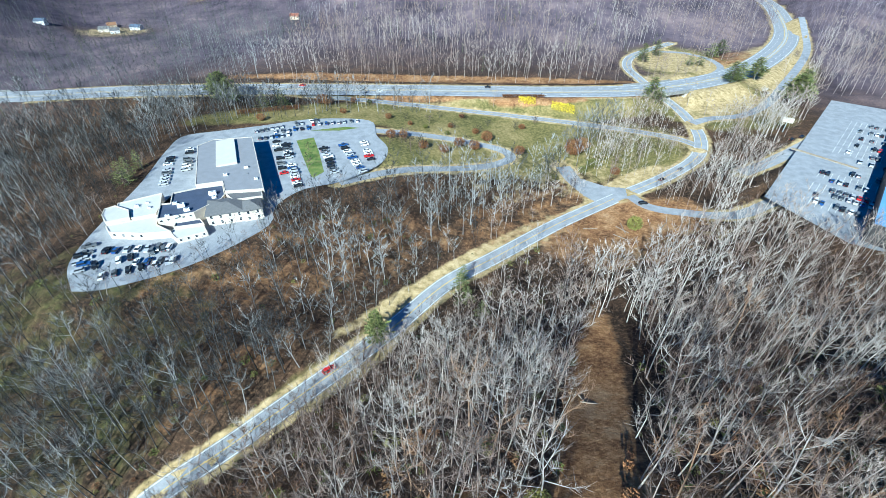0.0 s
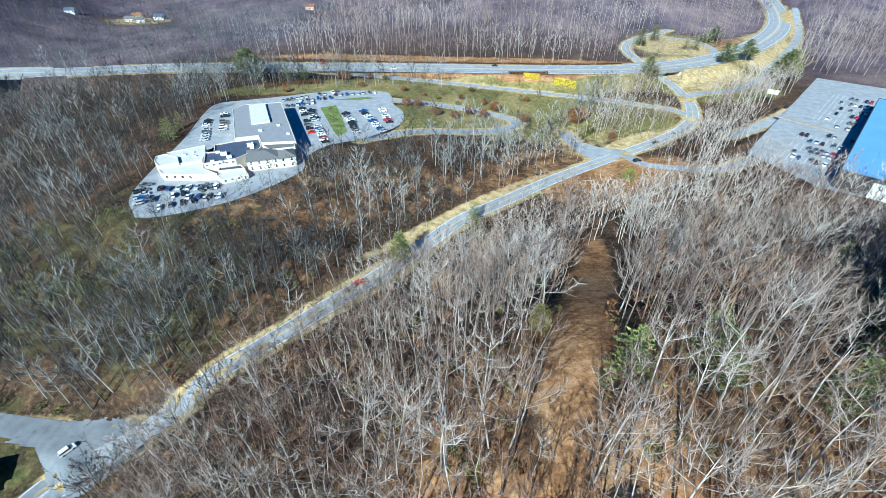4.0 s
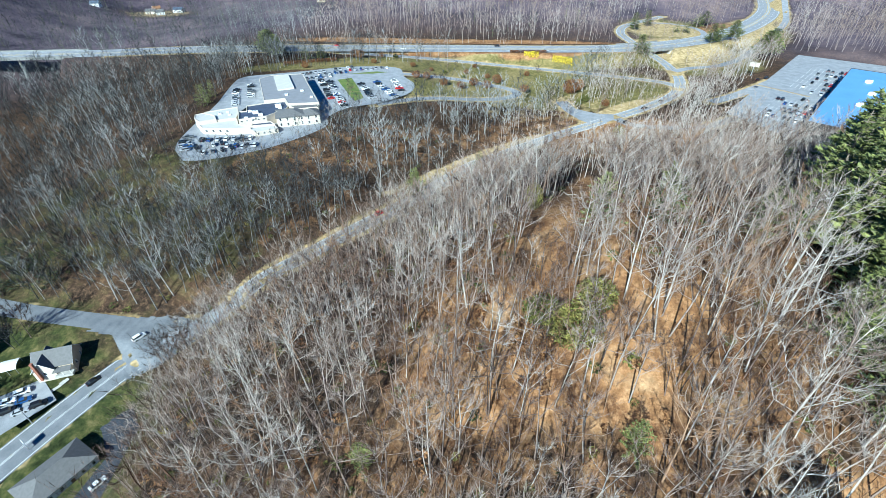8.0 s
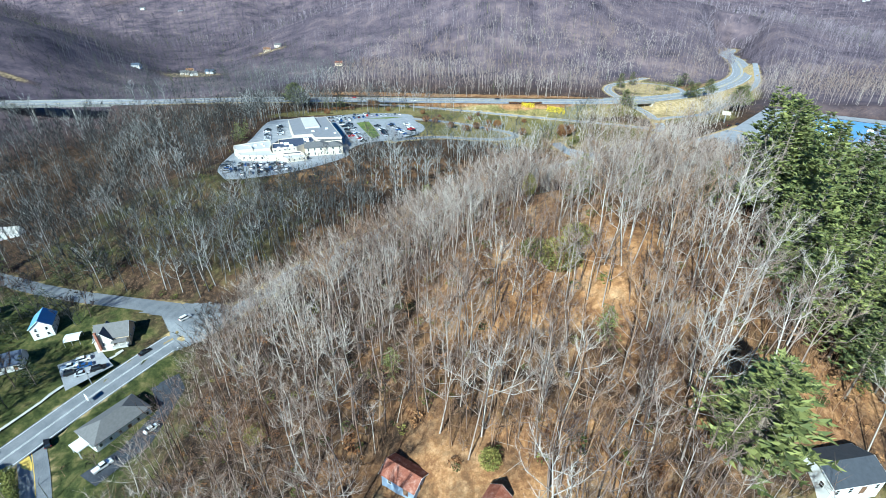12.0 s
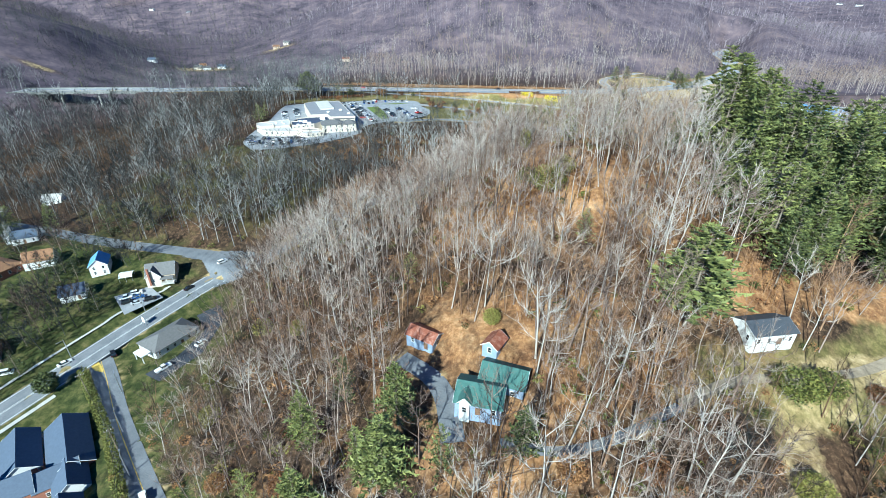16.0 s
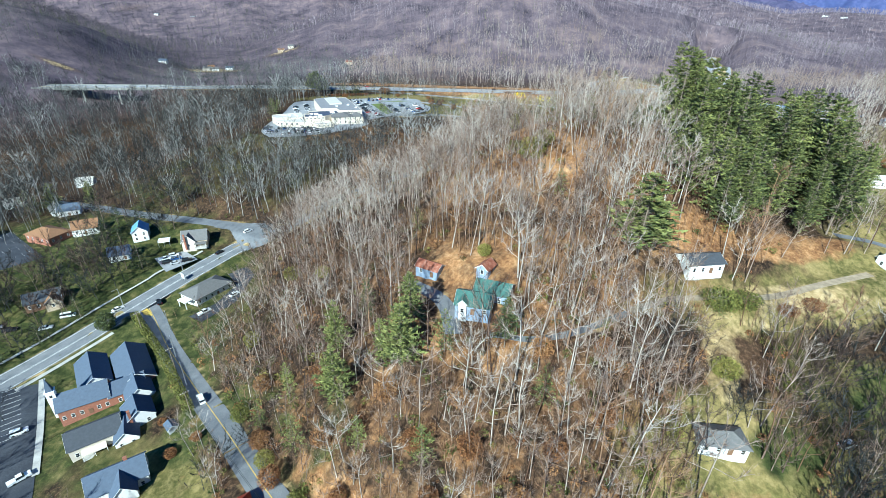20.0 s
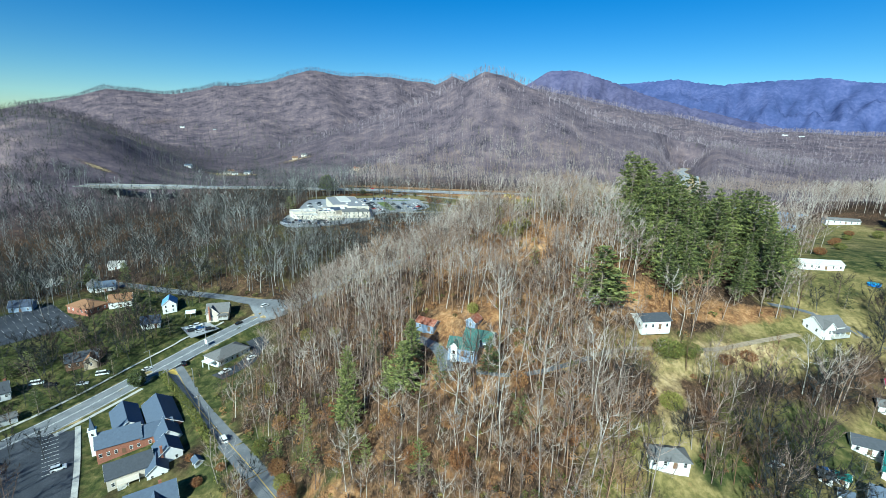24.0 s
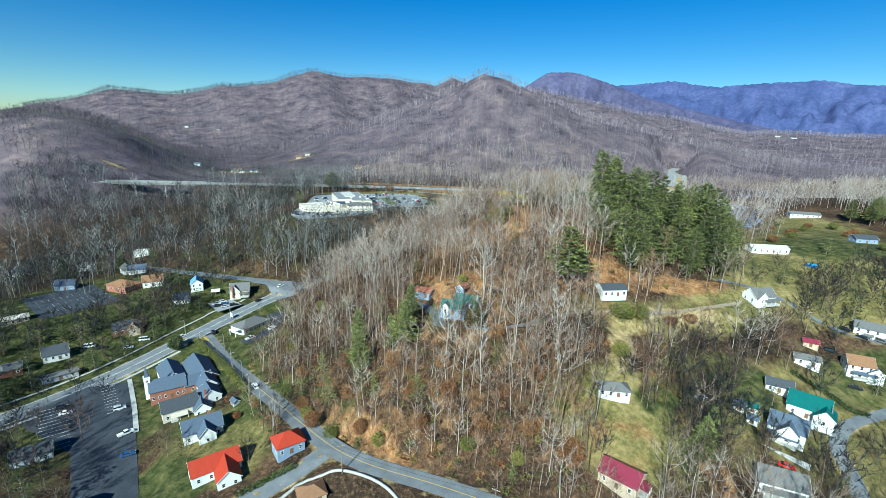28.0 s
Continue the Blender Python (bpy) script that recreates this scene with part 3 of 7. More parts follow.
def shared(name, me, parent, m, label=""):
    ob = new(name, me)
    ob.parent, ob.matrix_basis = parent, m
    return tagged(ob, label)


def thing(name, x, y, z, yaw, label, category, group=""):
    ob = new(name)
    ob.matrix_world = pose(x, y, z, 0, 0, yaw)
    return tagged(ob, label, category, group)


def box(bm, x0, x1, y0, y1, z0, z1):
    v = [bm.verts.new((x, y, z)) for z in (z0, z1) for x, y in ((x0, y0), (x1, y0), (x1, y1), (x0, y1))]
    for q in ((0, 3, 2, 1), (4, 5, 6, 7), (0, 1, 5, 4), (1, 2, 6, 5), (2, 3, 7, 6), (3, 0, 4, 7)):
        bm.faces.new([v[i] for i in q])
    return v


def solid(bm, points, faces):
    v = [bm.verts.new(p) for p in points]
    for q in faces:
        bm.faces.new([v[i] for i in q])


def boxed(*sizes):
    bm = bmesh.new()
    for s in sizes:
        box(bm, *s)
    return bm


def mesh_of(name, bm, mat):
    me = bpy.data.meshes.new(name)
    bmesh.ops.recalc_face_normals(bm, faces=bm.faces)
    bm.to_mesh(me)
    bm.free()
    me.materials.append(mat)
    return me


def plain(name, c, rough=0.7, var=0.18, scale=0.8, bump=0.0, metal=0.0, by_object=0.0):
    lo, hi = tuple(v * (1 - var) for v in c), tuple(min(v * (1 + var), 1) for v in c)
    return material(name, (lo, c, hi), scale, rough, bump, metal, by_object=by_object)


WHITE_WALL = plain("white_siding", (0.66, 0.66, 0.65), 0.7, 0.08)
CREAM_WALL = plain("cream_stucco", (0.54, 0.48, 0.40), 0.8, 0.1)
BRICK_WALL = plain("red_brick", (0.28, 0.12, 0.08), 0.9, 0.25, 2.0, 0.01)
TAN_WALL = plain("tan_siding", (0.50, 0.40, 0.29), 0.8)
BLUE_WALL = plain("pale_blue_siding", (0.23, 0.29, 0.39), 0.7)
GREY_WALL = plain("grey_siding", (0.42, 0.43, 0.44), 0.8)
BROWN_WALL = plain("brown_wood", (0.17, 0.10, 0.06), 0.85)
DARK_WALL = plain("dark_storefront", (0.05, 0.045, 0.045), 0.6)
SLATE_ROOF = plain("blue_grey_shingles", (0.085, 0.11, 0.155), 0.75, 0.16, 1.2, 0.02)
GREY_ROOF = plain("grey_shingles", (0.14, 0.137, 0.135), 0.8, 0.18, 1.2, 0.02)
DARK_ROOF = plain("dark_shingles", (0.06, 0.066, 0.078), 0.8, 0.2, 1.2, 0.02)
BROWN_ROOF = plain("brown_shingles", (0.24, 0.13, 0.07), 0.85, 0.2, 1.2, 0.02)
RED_ROOF = plain("red_metal_roof", (0.36, 0.045, 0.022), 0.45, 0.12, 0.6)
MAROON_ROOF = plain("maroon_metal_roof", (0.20, 0.03, 0.055), 0.4, 0.12, 0.6)
GREEN_ROOF = plain("green_metal_roof", (0.012, 0.105, 0.098), 0.45, 0.12, 0.6)
PALE_GREEN_ROOF = plain("faded_green_shingles", (0.062, 0.135, 0.118), 0.8, 0.2, 1.0)
RUST_ROOF = material("rusty_tin_roof", ((0.10, 0.03, 0.02), (0.24, 0.08, 0.045), (0.38, 0.24, 0.19)), 0.9, 0.7, 0.01)
FLAT_WHITE = plain("white_membrane_roof", (0.52, 0.50, 0.46), 0.6, 0.08, 0.25)
FLAT_DARK = plain("dark_membrane_roof", (0.055, 0.07, 0.11), 0.8, 0.2, 0.25)
HALL_ROOF = plain("grey_hall_roof", (0.24, 0.24, 0.25), 0.7, 0.12, 0.3)
STORE_ROOF = plain("pale_blue_store_roof", (0.15, 0.31, 0.54), 0.5, 0.1, 0.1)
TRIM = plain("white_trim", (0.80, 0.80, 0.78), 0.6, 0.05)
METAL = plain("galvanised_metal", (0.45, 0.46, 0.47), 0.4, 0.12, 1.0, 0, 0.7)
GLASS = bpy.data.materials.new("window_glass")
GLASS.use_nodes = True
_g = GLASS.node_tree.nodes["Principled BSDF"]
_g.inputs["Base Color"].default_value, _g.inputs["Roughness"].default_value, _g.inputs["Specular IOR Level"].default_value = (0.02, 0.025, 0.03, 1), 0.08, 0.7

_bm = bmesh.new()
for s in ((-0.56, 0.56, -0.05, 0.04, -0.86, -0.74), (-0.56, 0.56, -0.05, 0.04, 0.74, 0.86), (-0.56, -0.47, -0.05, 0.04, -0.74, 0.74), (0.47, 0.56, -0.05, 0.04, -0.74, 0.74), (-0.47, 0.47, -0.04, 0.03, -0.03, 0.03)):
    box(_bm, *s)
WINDOW_FRAME = mesh_of("window", _bm, TRIM)
WINDOW_PANE = mesh_of("pane", boxed((-0.47, 0.47, -0.015, 0.012, -0.74, 0.74)), GLASS)
DOOR_LEAF = mesh_of("door", boxed((-0.5, 0.5, -0.06, 0.04, 0, 2.05), (-0.62, -0.5, -0.08, 0.04, 0, 2.15), (0.5, 0.62, -0.08, 0.04, 0, 2.15), (-0.62, 0.62, -0.08, 0.04, 2.05, 2.17)), BROWN_WALL)


def window(parent, x, y, z, turn, sx=1.0, sz=1.0):
    """A framed window whose outer side faces local -y before turning."""
    m = pose(x, y, z, 0, 0, turn) @ Matrix.Diagonal((sx, 1, sz, 1))
    w = shared("window", WINDOW_FRAME, parent, m)
    shared("pane", WINDOW_PANE, w, Matrix.Identity(4))
    return w


def gable_body(bm, l, w, h, rise, below=2.2):
    """Walls with gable ends; the ridge runs along x."""
    x, y = l / 2, w / 2
    pts = [(-x, -y, -below), (x, -y, -below), (x, y, -below), (-x, y, -below), (-x, -y, h), (x, -y, h), (x, y, h), (-x, y, h), (-x, 0, h + rise), (x, 0, h + rise)]
    solid(bm, pts, ((0, 1, 5, 4), (2, 3, 7, 6), (1, 2, 6, 9, 5), (3, 0, 4, 8, 7), (4, 5, 9, 8), (6, 7, 8, 9), (3, 2, 1, 0)))


def roof_slope(bm, l, w, h, rise, side, over=0.45, thick=0.18):
    """One slab of a gable roof, over the eaves and gables."""
    x, y = l / 2 + over, w / 2
    k = rise / y
    y1, z1 = y + over, h - over * k
    pts = []
    for dz in (0.04, 0.04 + thick):
        pts += [(-x, 0, h + rise + dz), (x, 0, h + rise + dz), (x, side * y1, z1 + dz), (-x, side * y1, z1 + dz)]
    solid(bm, pts, ((0, 1, 2, 3), (4, 5, 6, 7), (0, 1, 5, 4), (1, 2, 6, 5), (2, 3, 7, 6), (3, 0, 4, 7)))


def hip_roof(bm, l, w, h, rise, over=0.5, ridge=None):
    x, y = l / 2 + over, w / 2 + over
    r = max(l / 2 - w / 2, 0.3) if ridge is None else ridge
    k = over * rise / (w / 2)
    pts = [(-x, -y, h - k), (x, -y, h - k), (x, y, h - k), (-x, y, h - k), (-x, -y, h - k + 0.2), (x, -y, h - k + 0.2), (x, y, h - k + 0.2), (-x, y, h - k + 0.2), (-r, 0, h + rise), (r, 0, h + rise)]
    solid(bm, pts, ((3, 2, 1, 0), (0, 1, 5, 4), (1, 2, 6, 5), (2, 3, 7, 6), (3, 0, 4, 7), (4, 5, 9, 8), (5, 6, 9), (6, 7, 8, 9), (7, 4, 8)))


def volume(home, l, w, h, rise, wall, roof, at=(0, 0, 0), turn=0, style="gable", windows=(3, 2), storeys=1, door=True, chimney=None, skip=""):
    """One gabled or hipped volume of a house, with its roof slabs, windows, door and chimney."""
    base = pose(*at, 0, 0, turn)

    def put(ob):
        ob.matrix_basis = base @ ob.matrix_basis
        return ob

    bm = bmesh.new()
    if style == "gable":
        gable_body(bm, l, w, h, rise)
        put(part("wall", bm, wall, home))
        for side in (-1, 1):
            bm = bmesh.new()
            roof_slope(bm, l, w, h, rise, side)
            put(part("roof_slope", bm, roof, home))
        for sx in (-1, 1):
            for sy in (-1, 1):
                bm = bmesh.new()
                xx, k = sx * (l / 2 + 0.47), rise / (w / 2)
                a, b = (xx, 0, h + rise - 0.02), (xx, sy * (w / 2 + 0.45), h - 0.45 * k - 0.02)
                solid(bm, [a, b, (b[0], b[1], b[2] + 0.24), (a[0], a[1], a[2] + 0.24), (a[0] - sx * 0.06, *a[1:]), (b[0] - sx * 0.06, *b[1:]), (b[0] - sx * 0.06, b[1], b[2] + 0.24), (a[0] - sx * 0.06, a[1], a[2] + 0.24)],
                      ((0, 1, 2, 3), (4, 5, 6, 7), (0, 1, 5, 4), (1, 2, 6, 5), (2, 3, 7, 6), (3, 0, 4, 7)))
                put(part("barge_board", bm, TRIM, home))
    else:
        box(bm, -l / 2, l / 2, -w / 2, w / 2, -2.2, h)
        put(part("wall", bm, wall, home))
        bm = bmesh.new()
        hip_roof(bm, l, w, h, rise)
        put(part("roof", bm, roof, home))
    for s in range(storeys):
        zc = h / storeys * s + min(h / storeys * 0.55, 1.75)
        for side, n, run, turn_, off in (("s", windows[0], l, 0, -w / 2), ("n", windows[0], l, 180, w / 2), ("e", windows[1], w, 90, l / 2), ("w", windows[1], w, -90, -l / 2)):
            if side in skip:
                continue
            for i in range(n):
                u = run * ((i + 0.5) / n - 0.5)
                p = (u, off - 0.02, zc) if side == "s" else (u, off + 0.02, zc) if side == "n" else (off + 0.02, u, zc) if side == "e" else (off - 0.02, u, zc)
                if door and side == "s" and s == 0 and i == n // 2:
                    put(shared("door", DOOR_LEAF, home, pose(p[0], p[1] - 0.01, 0.1)))
                else:
                    put(window(home, *p, turn_))
    if chimney:
        cx, cy = chimney
        bm = bmesh.new()
        box(bm, cx - 0.45, cx + 0.45, cy - 0.4, cy + 0.4, -0.5, h + rise + 0.9)
        box(bm, cx - 0.55, cx + 0.55, cy - 0.5, cy + 0.5, h + rise + 0.9, h + rise + 1.1)
        put(part("chimney", bm, BRICK_WALL, home, "red brick chimney"))


def porch(home, l, w, h, roof, at, turn=0):
    """A lean-to porch: roof slab, posts and deck."""
    base = pose(*at, 0, 0, turn)
    bm = bmesh.new()
    solid(bm, [(-l / 2, -w, h - 0.6), (l / 2, -w, h - 0.6), (l / 2, 0, h), (-l / 2, 0, h), (-l / 2, -w, h - 0.45), (l / 2, -w, h - 0.45), (l / 2, 0, h + 0.15), (-l / 2, 0, h + 0.15)],
          ((3, 2, 1, 0), (4, 5, 6, 7), (0, 1, 5, 4), (1, 2, 6, 5), (2, 3, 7, 6), (3, 0, 4, 7)))
    p = part("porch_roof", bm, roof, home)
    p.matrix_basis = base
    d = part("deck", boxed((-l / 2, l / 2, -w, 0, -0.8, 0.25)), CONCRETE, home)
    d.matrix_basis = base
    post = mesh_of("post", boxed((-0.07, 0.07, -0.07, 0.07, 0.25, h - 0.5)), TRIM)
    n = max(int(l / 2.4), 1)
    for i in range(n + 1):
        shared("post", post, home, base @ pose(-l / 2 + 0.15 + (l - 0.3) * i / n, -w + 0.15, 0))


HOMES = []


def home_at(name, x, y, yaw, label, category="house", lift=0.0, group="houses of the town"):
    HOMES.append((x, y))
    ob = thing(name, x, y, drop(x, y) + lift, yaw, label, category, group)
    ob.scale = (0.87, 0.87, 0.87)
    bpy.context.view_layer.update()
    return ob


def block(home, outline, z0, z1, wall, roof, parapet=0.5):
    """A flat-roofed block over an outline in plan, with a parapet."""
    o = [Vector(p) for p in outline]
    area = sum(a.x * b.y - b.x * a.y for a, b in zip(o, o[1:] + o[:1]))
    if area < 0:
        o.reverse()
    inv = home.matrix_world.inverted()
    n = len(o)
    bm = bmesh.new()
    low = [bm.verts.new(inv @ Vector((p.x, p.y, z0 - 1.5))) for p in o]
    top = [bm.verts.new(inv @ Vector((p.x, p.y, z1))) for p in o]
    for i in range(n):
        bm.faces.new((low[i], low[(i + 1) % n], top[(i + 1) % n], top[i]))
    inner = []
    for i in range(n):
        a, b, c = o[i - 1], o[i], o[(i + 1) % n]
        d1, d2 = (b - a).normalized(), (c - b).normalized()
        n1, n2 = Vector((-d1.y, d1.x)), Vector((-d2.y, d2.x))
        s = (n1 + n2)
        inner.append(b + s * (0.35 / max(s.dot(n1), 0.3)))
    cap = [bm.verts.new(inv @ Vector((p.x, p.y, z1))) for p in inner]
    foot = [bm.verts.new(inv @ Vector((p.x, p.y, z1 - parapet))) for p in inner]
    for i in range(n):
        k = (i + 1) % n
        bm.faces.new((top[i], top[k], cap[k], cap[i]))
        bm.faces.new((cap[i], cap[k], foot[k], foot[i]))
    part("wall", bm, wall, home)
    bm = bmesh.new()
    f = bm.faces.new([bm.verts.new(inv @ Vector((p.x, p.y, z1 - parapet + 0.02))) for p in inner])
    bmesh.ops.triangulate(bm, faces=[f])
    part("flat_roof", bm, roof, home)


def facade(home, a, b, z, n, sx=1.0, sz=1.0):
    """Windows in a row along the wall from a to b, whose outer side lies to the right."""
    a, b = Vector(a), Vector(b)
    d = (b - a)
    turn = math.degrees(math.atan2(d.y, d.x))
    d_n = d.normalized()
    inv = home.matrix_world.inverted()
    for i in range(n):
        p = a + d * ((i + 0.5) / n) + Vector((d_n.y, -d_n.x)) * 0.03
        w = window(home, 0, 0, 0, 0)
        w.matrix_basis = inv @ pose(p.x, p.y, z, 0, 0, turn) @ Matrix.Diagonal((sx, 1, sz, 1))


def roof_units(home, places, z):
    """Vent boxes on a flat roof: each a cabinet with a fan cowl."""
    inv = home.matrix_world.inverted()
    for x, y, s in places:
        u = part("roof_unit", boxed((-s, s, -s * 0.7, s * 0.7, 0, s * 0.9), (-s * 0.9, s * 0.9, -s * 0.6, s * 0.6, s * 0.9, s)), TRIM, home, "pale rooftop ventilation unit")
        u.matrix_basis = inv @ pose(x, y, z, 0, 0, 25)
        bm = bmesh.new()
        bmesh.ops.create_cone(bm, cap_ends=True, segments=12, radius1=s * 0.45, radius2=s * 0.4, depth=0.25)
        bmesh.ops.translate(bm, verts=bm.verts, vec=(0, 0, s + 0.12))
        part("fan_cowl", bm, METAL, u)


# ---- school on the plateau ----
school = thing("school_building", -115, 415, 27, 0, "long low cream and white school with flat and grey roofs", "school")
block(school, ((-141, 460), (-136, 468), (-116, 473), (-89, 416), (-106, 413), (-111, 422), (-122, 418)), 27, 34.2, CREAM_WALL, HALL_ROOF, 0.2)
block(school, ((-126, 391), (-131, 403), (-127, 404), (-130.5, 412.5), (-122, 417.6), (-111, 421.6), (-106.1, 412.6), (-106, 409), (-113, 397)), 27, 32.8, CREAM_WALL, FLAT_DARK, 0.6)
block(school, ((-105.8, 412.6), (-90, 415.6), (-88, 411), (-100, 407)), 27, 33.4, CREAM_WALL, GREY_ROOF, 0.25)
block(school, ((-152, 394), (-154, 399), (-151, 402), (-143, 399), (-139.3, 393.2), (-147, 389)), 27, 32.0, CREAM_WALL, FLAT_WHITE, 0.3)
block(school, ((-152, 405), (-137, 415), (-132, 404), (-130.3, 397.4), (-139, 393.5), (-143, 399.3), (-150.6, 402.4)), 27, 31.3, CREAM_WALL, FLAT_WHITE, 0.35)
block(school, ((-147.4, 388.4), (-139, 392.8), (-129.8, 397), (-126.4, 390.6), (-118, 386), (-128, 384), (-143, 384)), 27, 30.5, CREAM_WALL, FLAT_WHITE, 0.3)
block(school, ((-119, 389.5), (-120, 393), (-111, 396.6), (-107.5, 393)), 27, 30.0, CREAM_WALL, FLAT_DARK, 0.5)
block(school, ((-107.4, 392.4), (-104, 388), (-114, 382), (-118.6, 386), (-118.4, 388.6)), 27, 29.6, CREAM_WALL, FLAT_WHITE, 0.3)
inv_s = school.matrix_world.inverted()
for at_, l_, w_, tn_ in (((-102, 403.5, 27), 15, 13, 20), ((-91, 405, 27), 9, 8, -65)):
    volume(school, l_, w_, 5.4, 2.0, CREAM_WALL, GREY_ROOF, inv_s @ Vector(at_), tn_, "hip", (4, 2), 2, False)
bm = bmesh.new()
solid(bm, [inv_s @ Vector(p) for p in ((-133, 465, 34.0), (-124, 468, 34.0), (-111, 440, 34.0), (-120, 436, 34.0), (-133, 465, 34.7), (-124, 468, 35.2), (-111, 440, 35.2), (-120, 436, 34.7))],
      ((3, 2, 1, 0), (4, 5, 6, 7), (0, 1, 5, 4), (1, 2, 6, 5), (2, 3, 7, 6), (3, 0, 4, 7)))
part("raised_skylight_roof", bm, FLAT_WHITE, school, "bright white raised roof panel")
facade(school, (-143, 384), (-128, 384), 29.0, 4, 1.3, 0.8)
facade(school, (-147.4, 388.4), (-143, 384), 29, 2, 1.2, 0.8)
facade(school, (-89, 416), (-116, 473), 30.5, 12, 1.2, 1.0)
facade(school, (-114, 382), (-104, 388), 28.4, 4, 1.0, 0.7)
facade(school, (-152, 394), (-147, 389), 30, 3, 0.9, 0.8)
facade(school, (-126, 391), (-113, 397), 31.4, 5, 1.1, 0.5)
roof_units(school, ((-121, 402, 1.5), (-117, 399, 1.2), (-112, 413, 1.6), (-105, 416, 1.3), (-103, 420, 1.4), (-123, 394, 0.9), (-119, 394, 0.8), (-125, 404, 1.0), (-110, 410, 0.9)), 32.15)
roof_units(school, ((-142, 403, 0.8), (-136, 402, 0.7), (-139, 406, 0.6)), 31.0)
roof_units(school, ((-112, 428, 0.9), (-105, 436, 0.9), (-96, 425, 0.8)), 34.05)

# ---- store across the road ----
store = thing("store_building", 230, 440, 25, 0, "big flat store with pale blue roof and dark shopfront", "store")
block(store, ((172, 400), (262, 505), (318, 458), (226, 352)), 25, 34.0, DARK_WALL, STORE_ROOF, 0.3)
part("end_wall", boxed((-58.2, -3.2, -0.3, 0.3, 0, 7.2)), WHITE_WALL, store, "bright white painted end wall").matrix_basis = pose(-27.2, -67.2, 0, 0, 0, -41.5) @ Matrix.Translation((30.7, -0.8, 0))
roof_units(store, ((215, 425, 1.8), (235, 445, 1.8), (250, 470, 1.8), (240, 420, 1.6), (270, 455, 1.8), (225, 395, 1.6)), 33.75)

# ---- church and its neighbours ----
church = home_at("church", -124, 163, 43, "brick church with blue-grey roofs and white steeple", "church", 0.5)
cb = church.matrix_world.inverted()


def on_church(l, w, h, rise, x, y, turn, wall=BRICK_WALL, roof=SLATE_ROOF, **kw):
    p = cb @ Vector((x, y, church.location.z))
    volume(church, l, w, h, rise, wall, roof, p, turn - 43, **kw)


on_church(15.5, 9.5, 5.2, 4.2, -126.5, 158.5, 36, windows=(6, 1))
on_church(19, 10.5, 4.4, 3.6, -132.5, 170, -47, wall=WHITE_WALL, windows=(3, 2), door=False)
on_church(24, 12, 4.6, 4.0, -121, 174, -47, windows=(5, 2), door=False)
on_church(12, 8.5, 4.4, 3.4, -117, 165, 40, wall=BRICK_WALL, windows=(2, 1), door=False)
on_church(11, 9, 4.6, 3.8, -112, 163.5, -47, wall=WHITE_WALL, windows=(2, 1))
sp = cb @ Vector((-132.5, 154.5, church.location.z))
tower = part("steeple_tower", boxed((-1.3, 1.3, -1.3, 1.3, 0, 11.5), (-1.5, 1.5, -1.5, 1.5, 11.5, 11.8)), TRIM, church, "white square steeple tower")
tower.matrix_basis = pose(*sp, 0, 0, -7)
bm = bmesh.new()
bmesh.ops.create_cone(bm, cap_ends=True, segments=4, radius1=1.5, radius2=0.03, depth=5.5)
bmesh.ops.translate(bm, verts=bm.verts, vec=(0, 0, 14.5))
spire = part("spire", bm, SLATE_ROOF, tower, "pointed blue-grey spire")
spire.rotation_euler.z = radians(45)
for q in range(4):
    window(tower, 1.32 * math.sin(radians(q * 90)), -1.32 * math.cos(radians(q * 90)), 9.8, q * 90, 0.9, 0.7)

h = home_at("chimney_house", -105, 153.5, -47, "white house with blue-grey roof and brick chimney")
volume(h, 9.5, 9, 3.6, 3.6, WHITE_WALL, SLATE_ROOF, windows=(2, 2), chimney=(4.6, -2.6))
h = home_at("parsonage", -113, 145.5, 40, "cream house with dark shingled roofs beside the church")
volume(h, 15, 10, 4.6, 3.4, CREAM_WALL, DARK_ROOF, windows=(4, 2))
volume(h, 8.5, 7, 3.6, 3.0, WHITE_WALL, SLATE_ROOF, (8.5, -5.0, 0), 85, windows=(2, 2), door=False)
porch(h, 7, 2.4, 2.8, CREAM_WALL, (-1, -5, 0))
h = home_at("grey_roof_house", -95, 131, 38, "white house with steep slate-grey roofs and dormer")
volume(h, 15, 9.5, 4.4, 4.0, WHITE_WALL, SLATE_ROOF, windows=(4, 2), chimney=(3, 0.5))
volume(h, 8, 6.5, 4.0, 3.4, WHITE_WALL, SLATE_ROOF, (1, -4.5, 0), 90, windows=(2, 1), door=False)
h = home_at("red_roof_house", -79, 111, 40, "white house with large bright red metal roof")
volume(h, 17, 9, 4.2, 3.6, WHITE_WALL, RED_ROOF, windows=(4, 2))
volume(h, 11, 8, 3.8, 3.2, WHITE_WALL, RED_ROOF, (3, -6.5, 0), 85, windows=(2, 2), door=False)
h = home_at("red_roof_cottage", -57, 118.5, 38, "small pale blue cottage with hipped red roof")
volume(h, 10.5, 8.5, 4.2, 3.2, BLUE_WALL, RED_ROOF, style="hip", windows=(3, 2))
porch(h, 5, 1.8, 2.6, RED_ROOF, (5.3, 0, 0), 90)
h = home_at("corner_hut", -43, 100.5, 30, "low hut with brown hipped roof behind the kerb")
volume(h, 9, 7, 2.8, 2.2, TAN_WALL, BROWN_ROOF, style="hip", windows=(2, 1))
h = home_at("garden_shed", -91, 148, -40, "small grey garden shed on the lawn", "shed")
volume(h, 3.4, 2.8, 2.1, 1.0, GREY_WALL, SLATE_ROOF, windows=(1, 0), door=True)

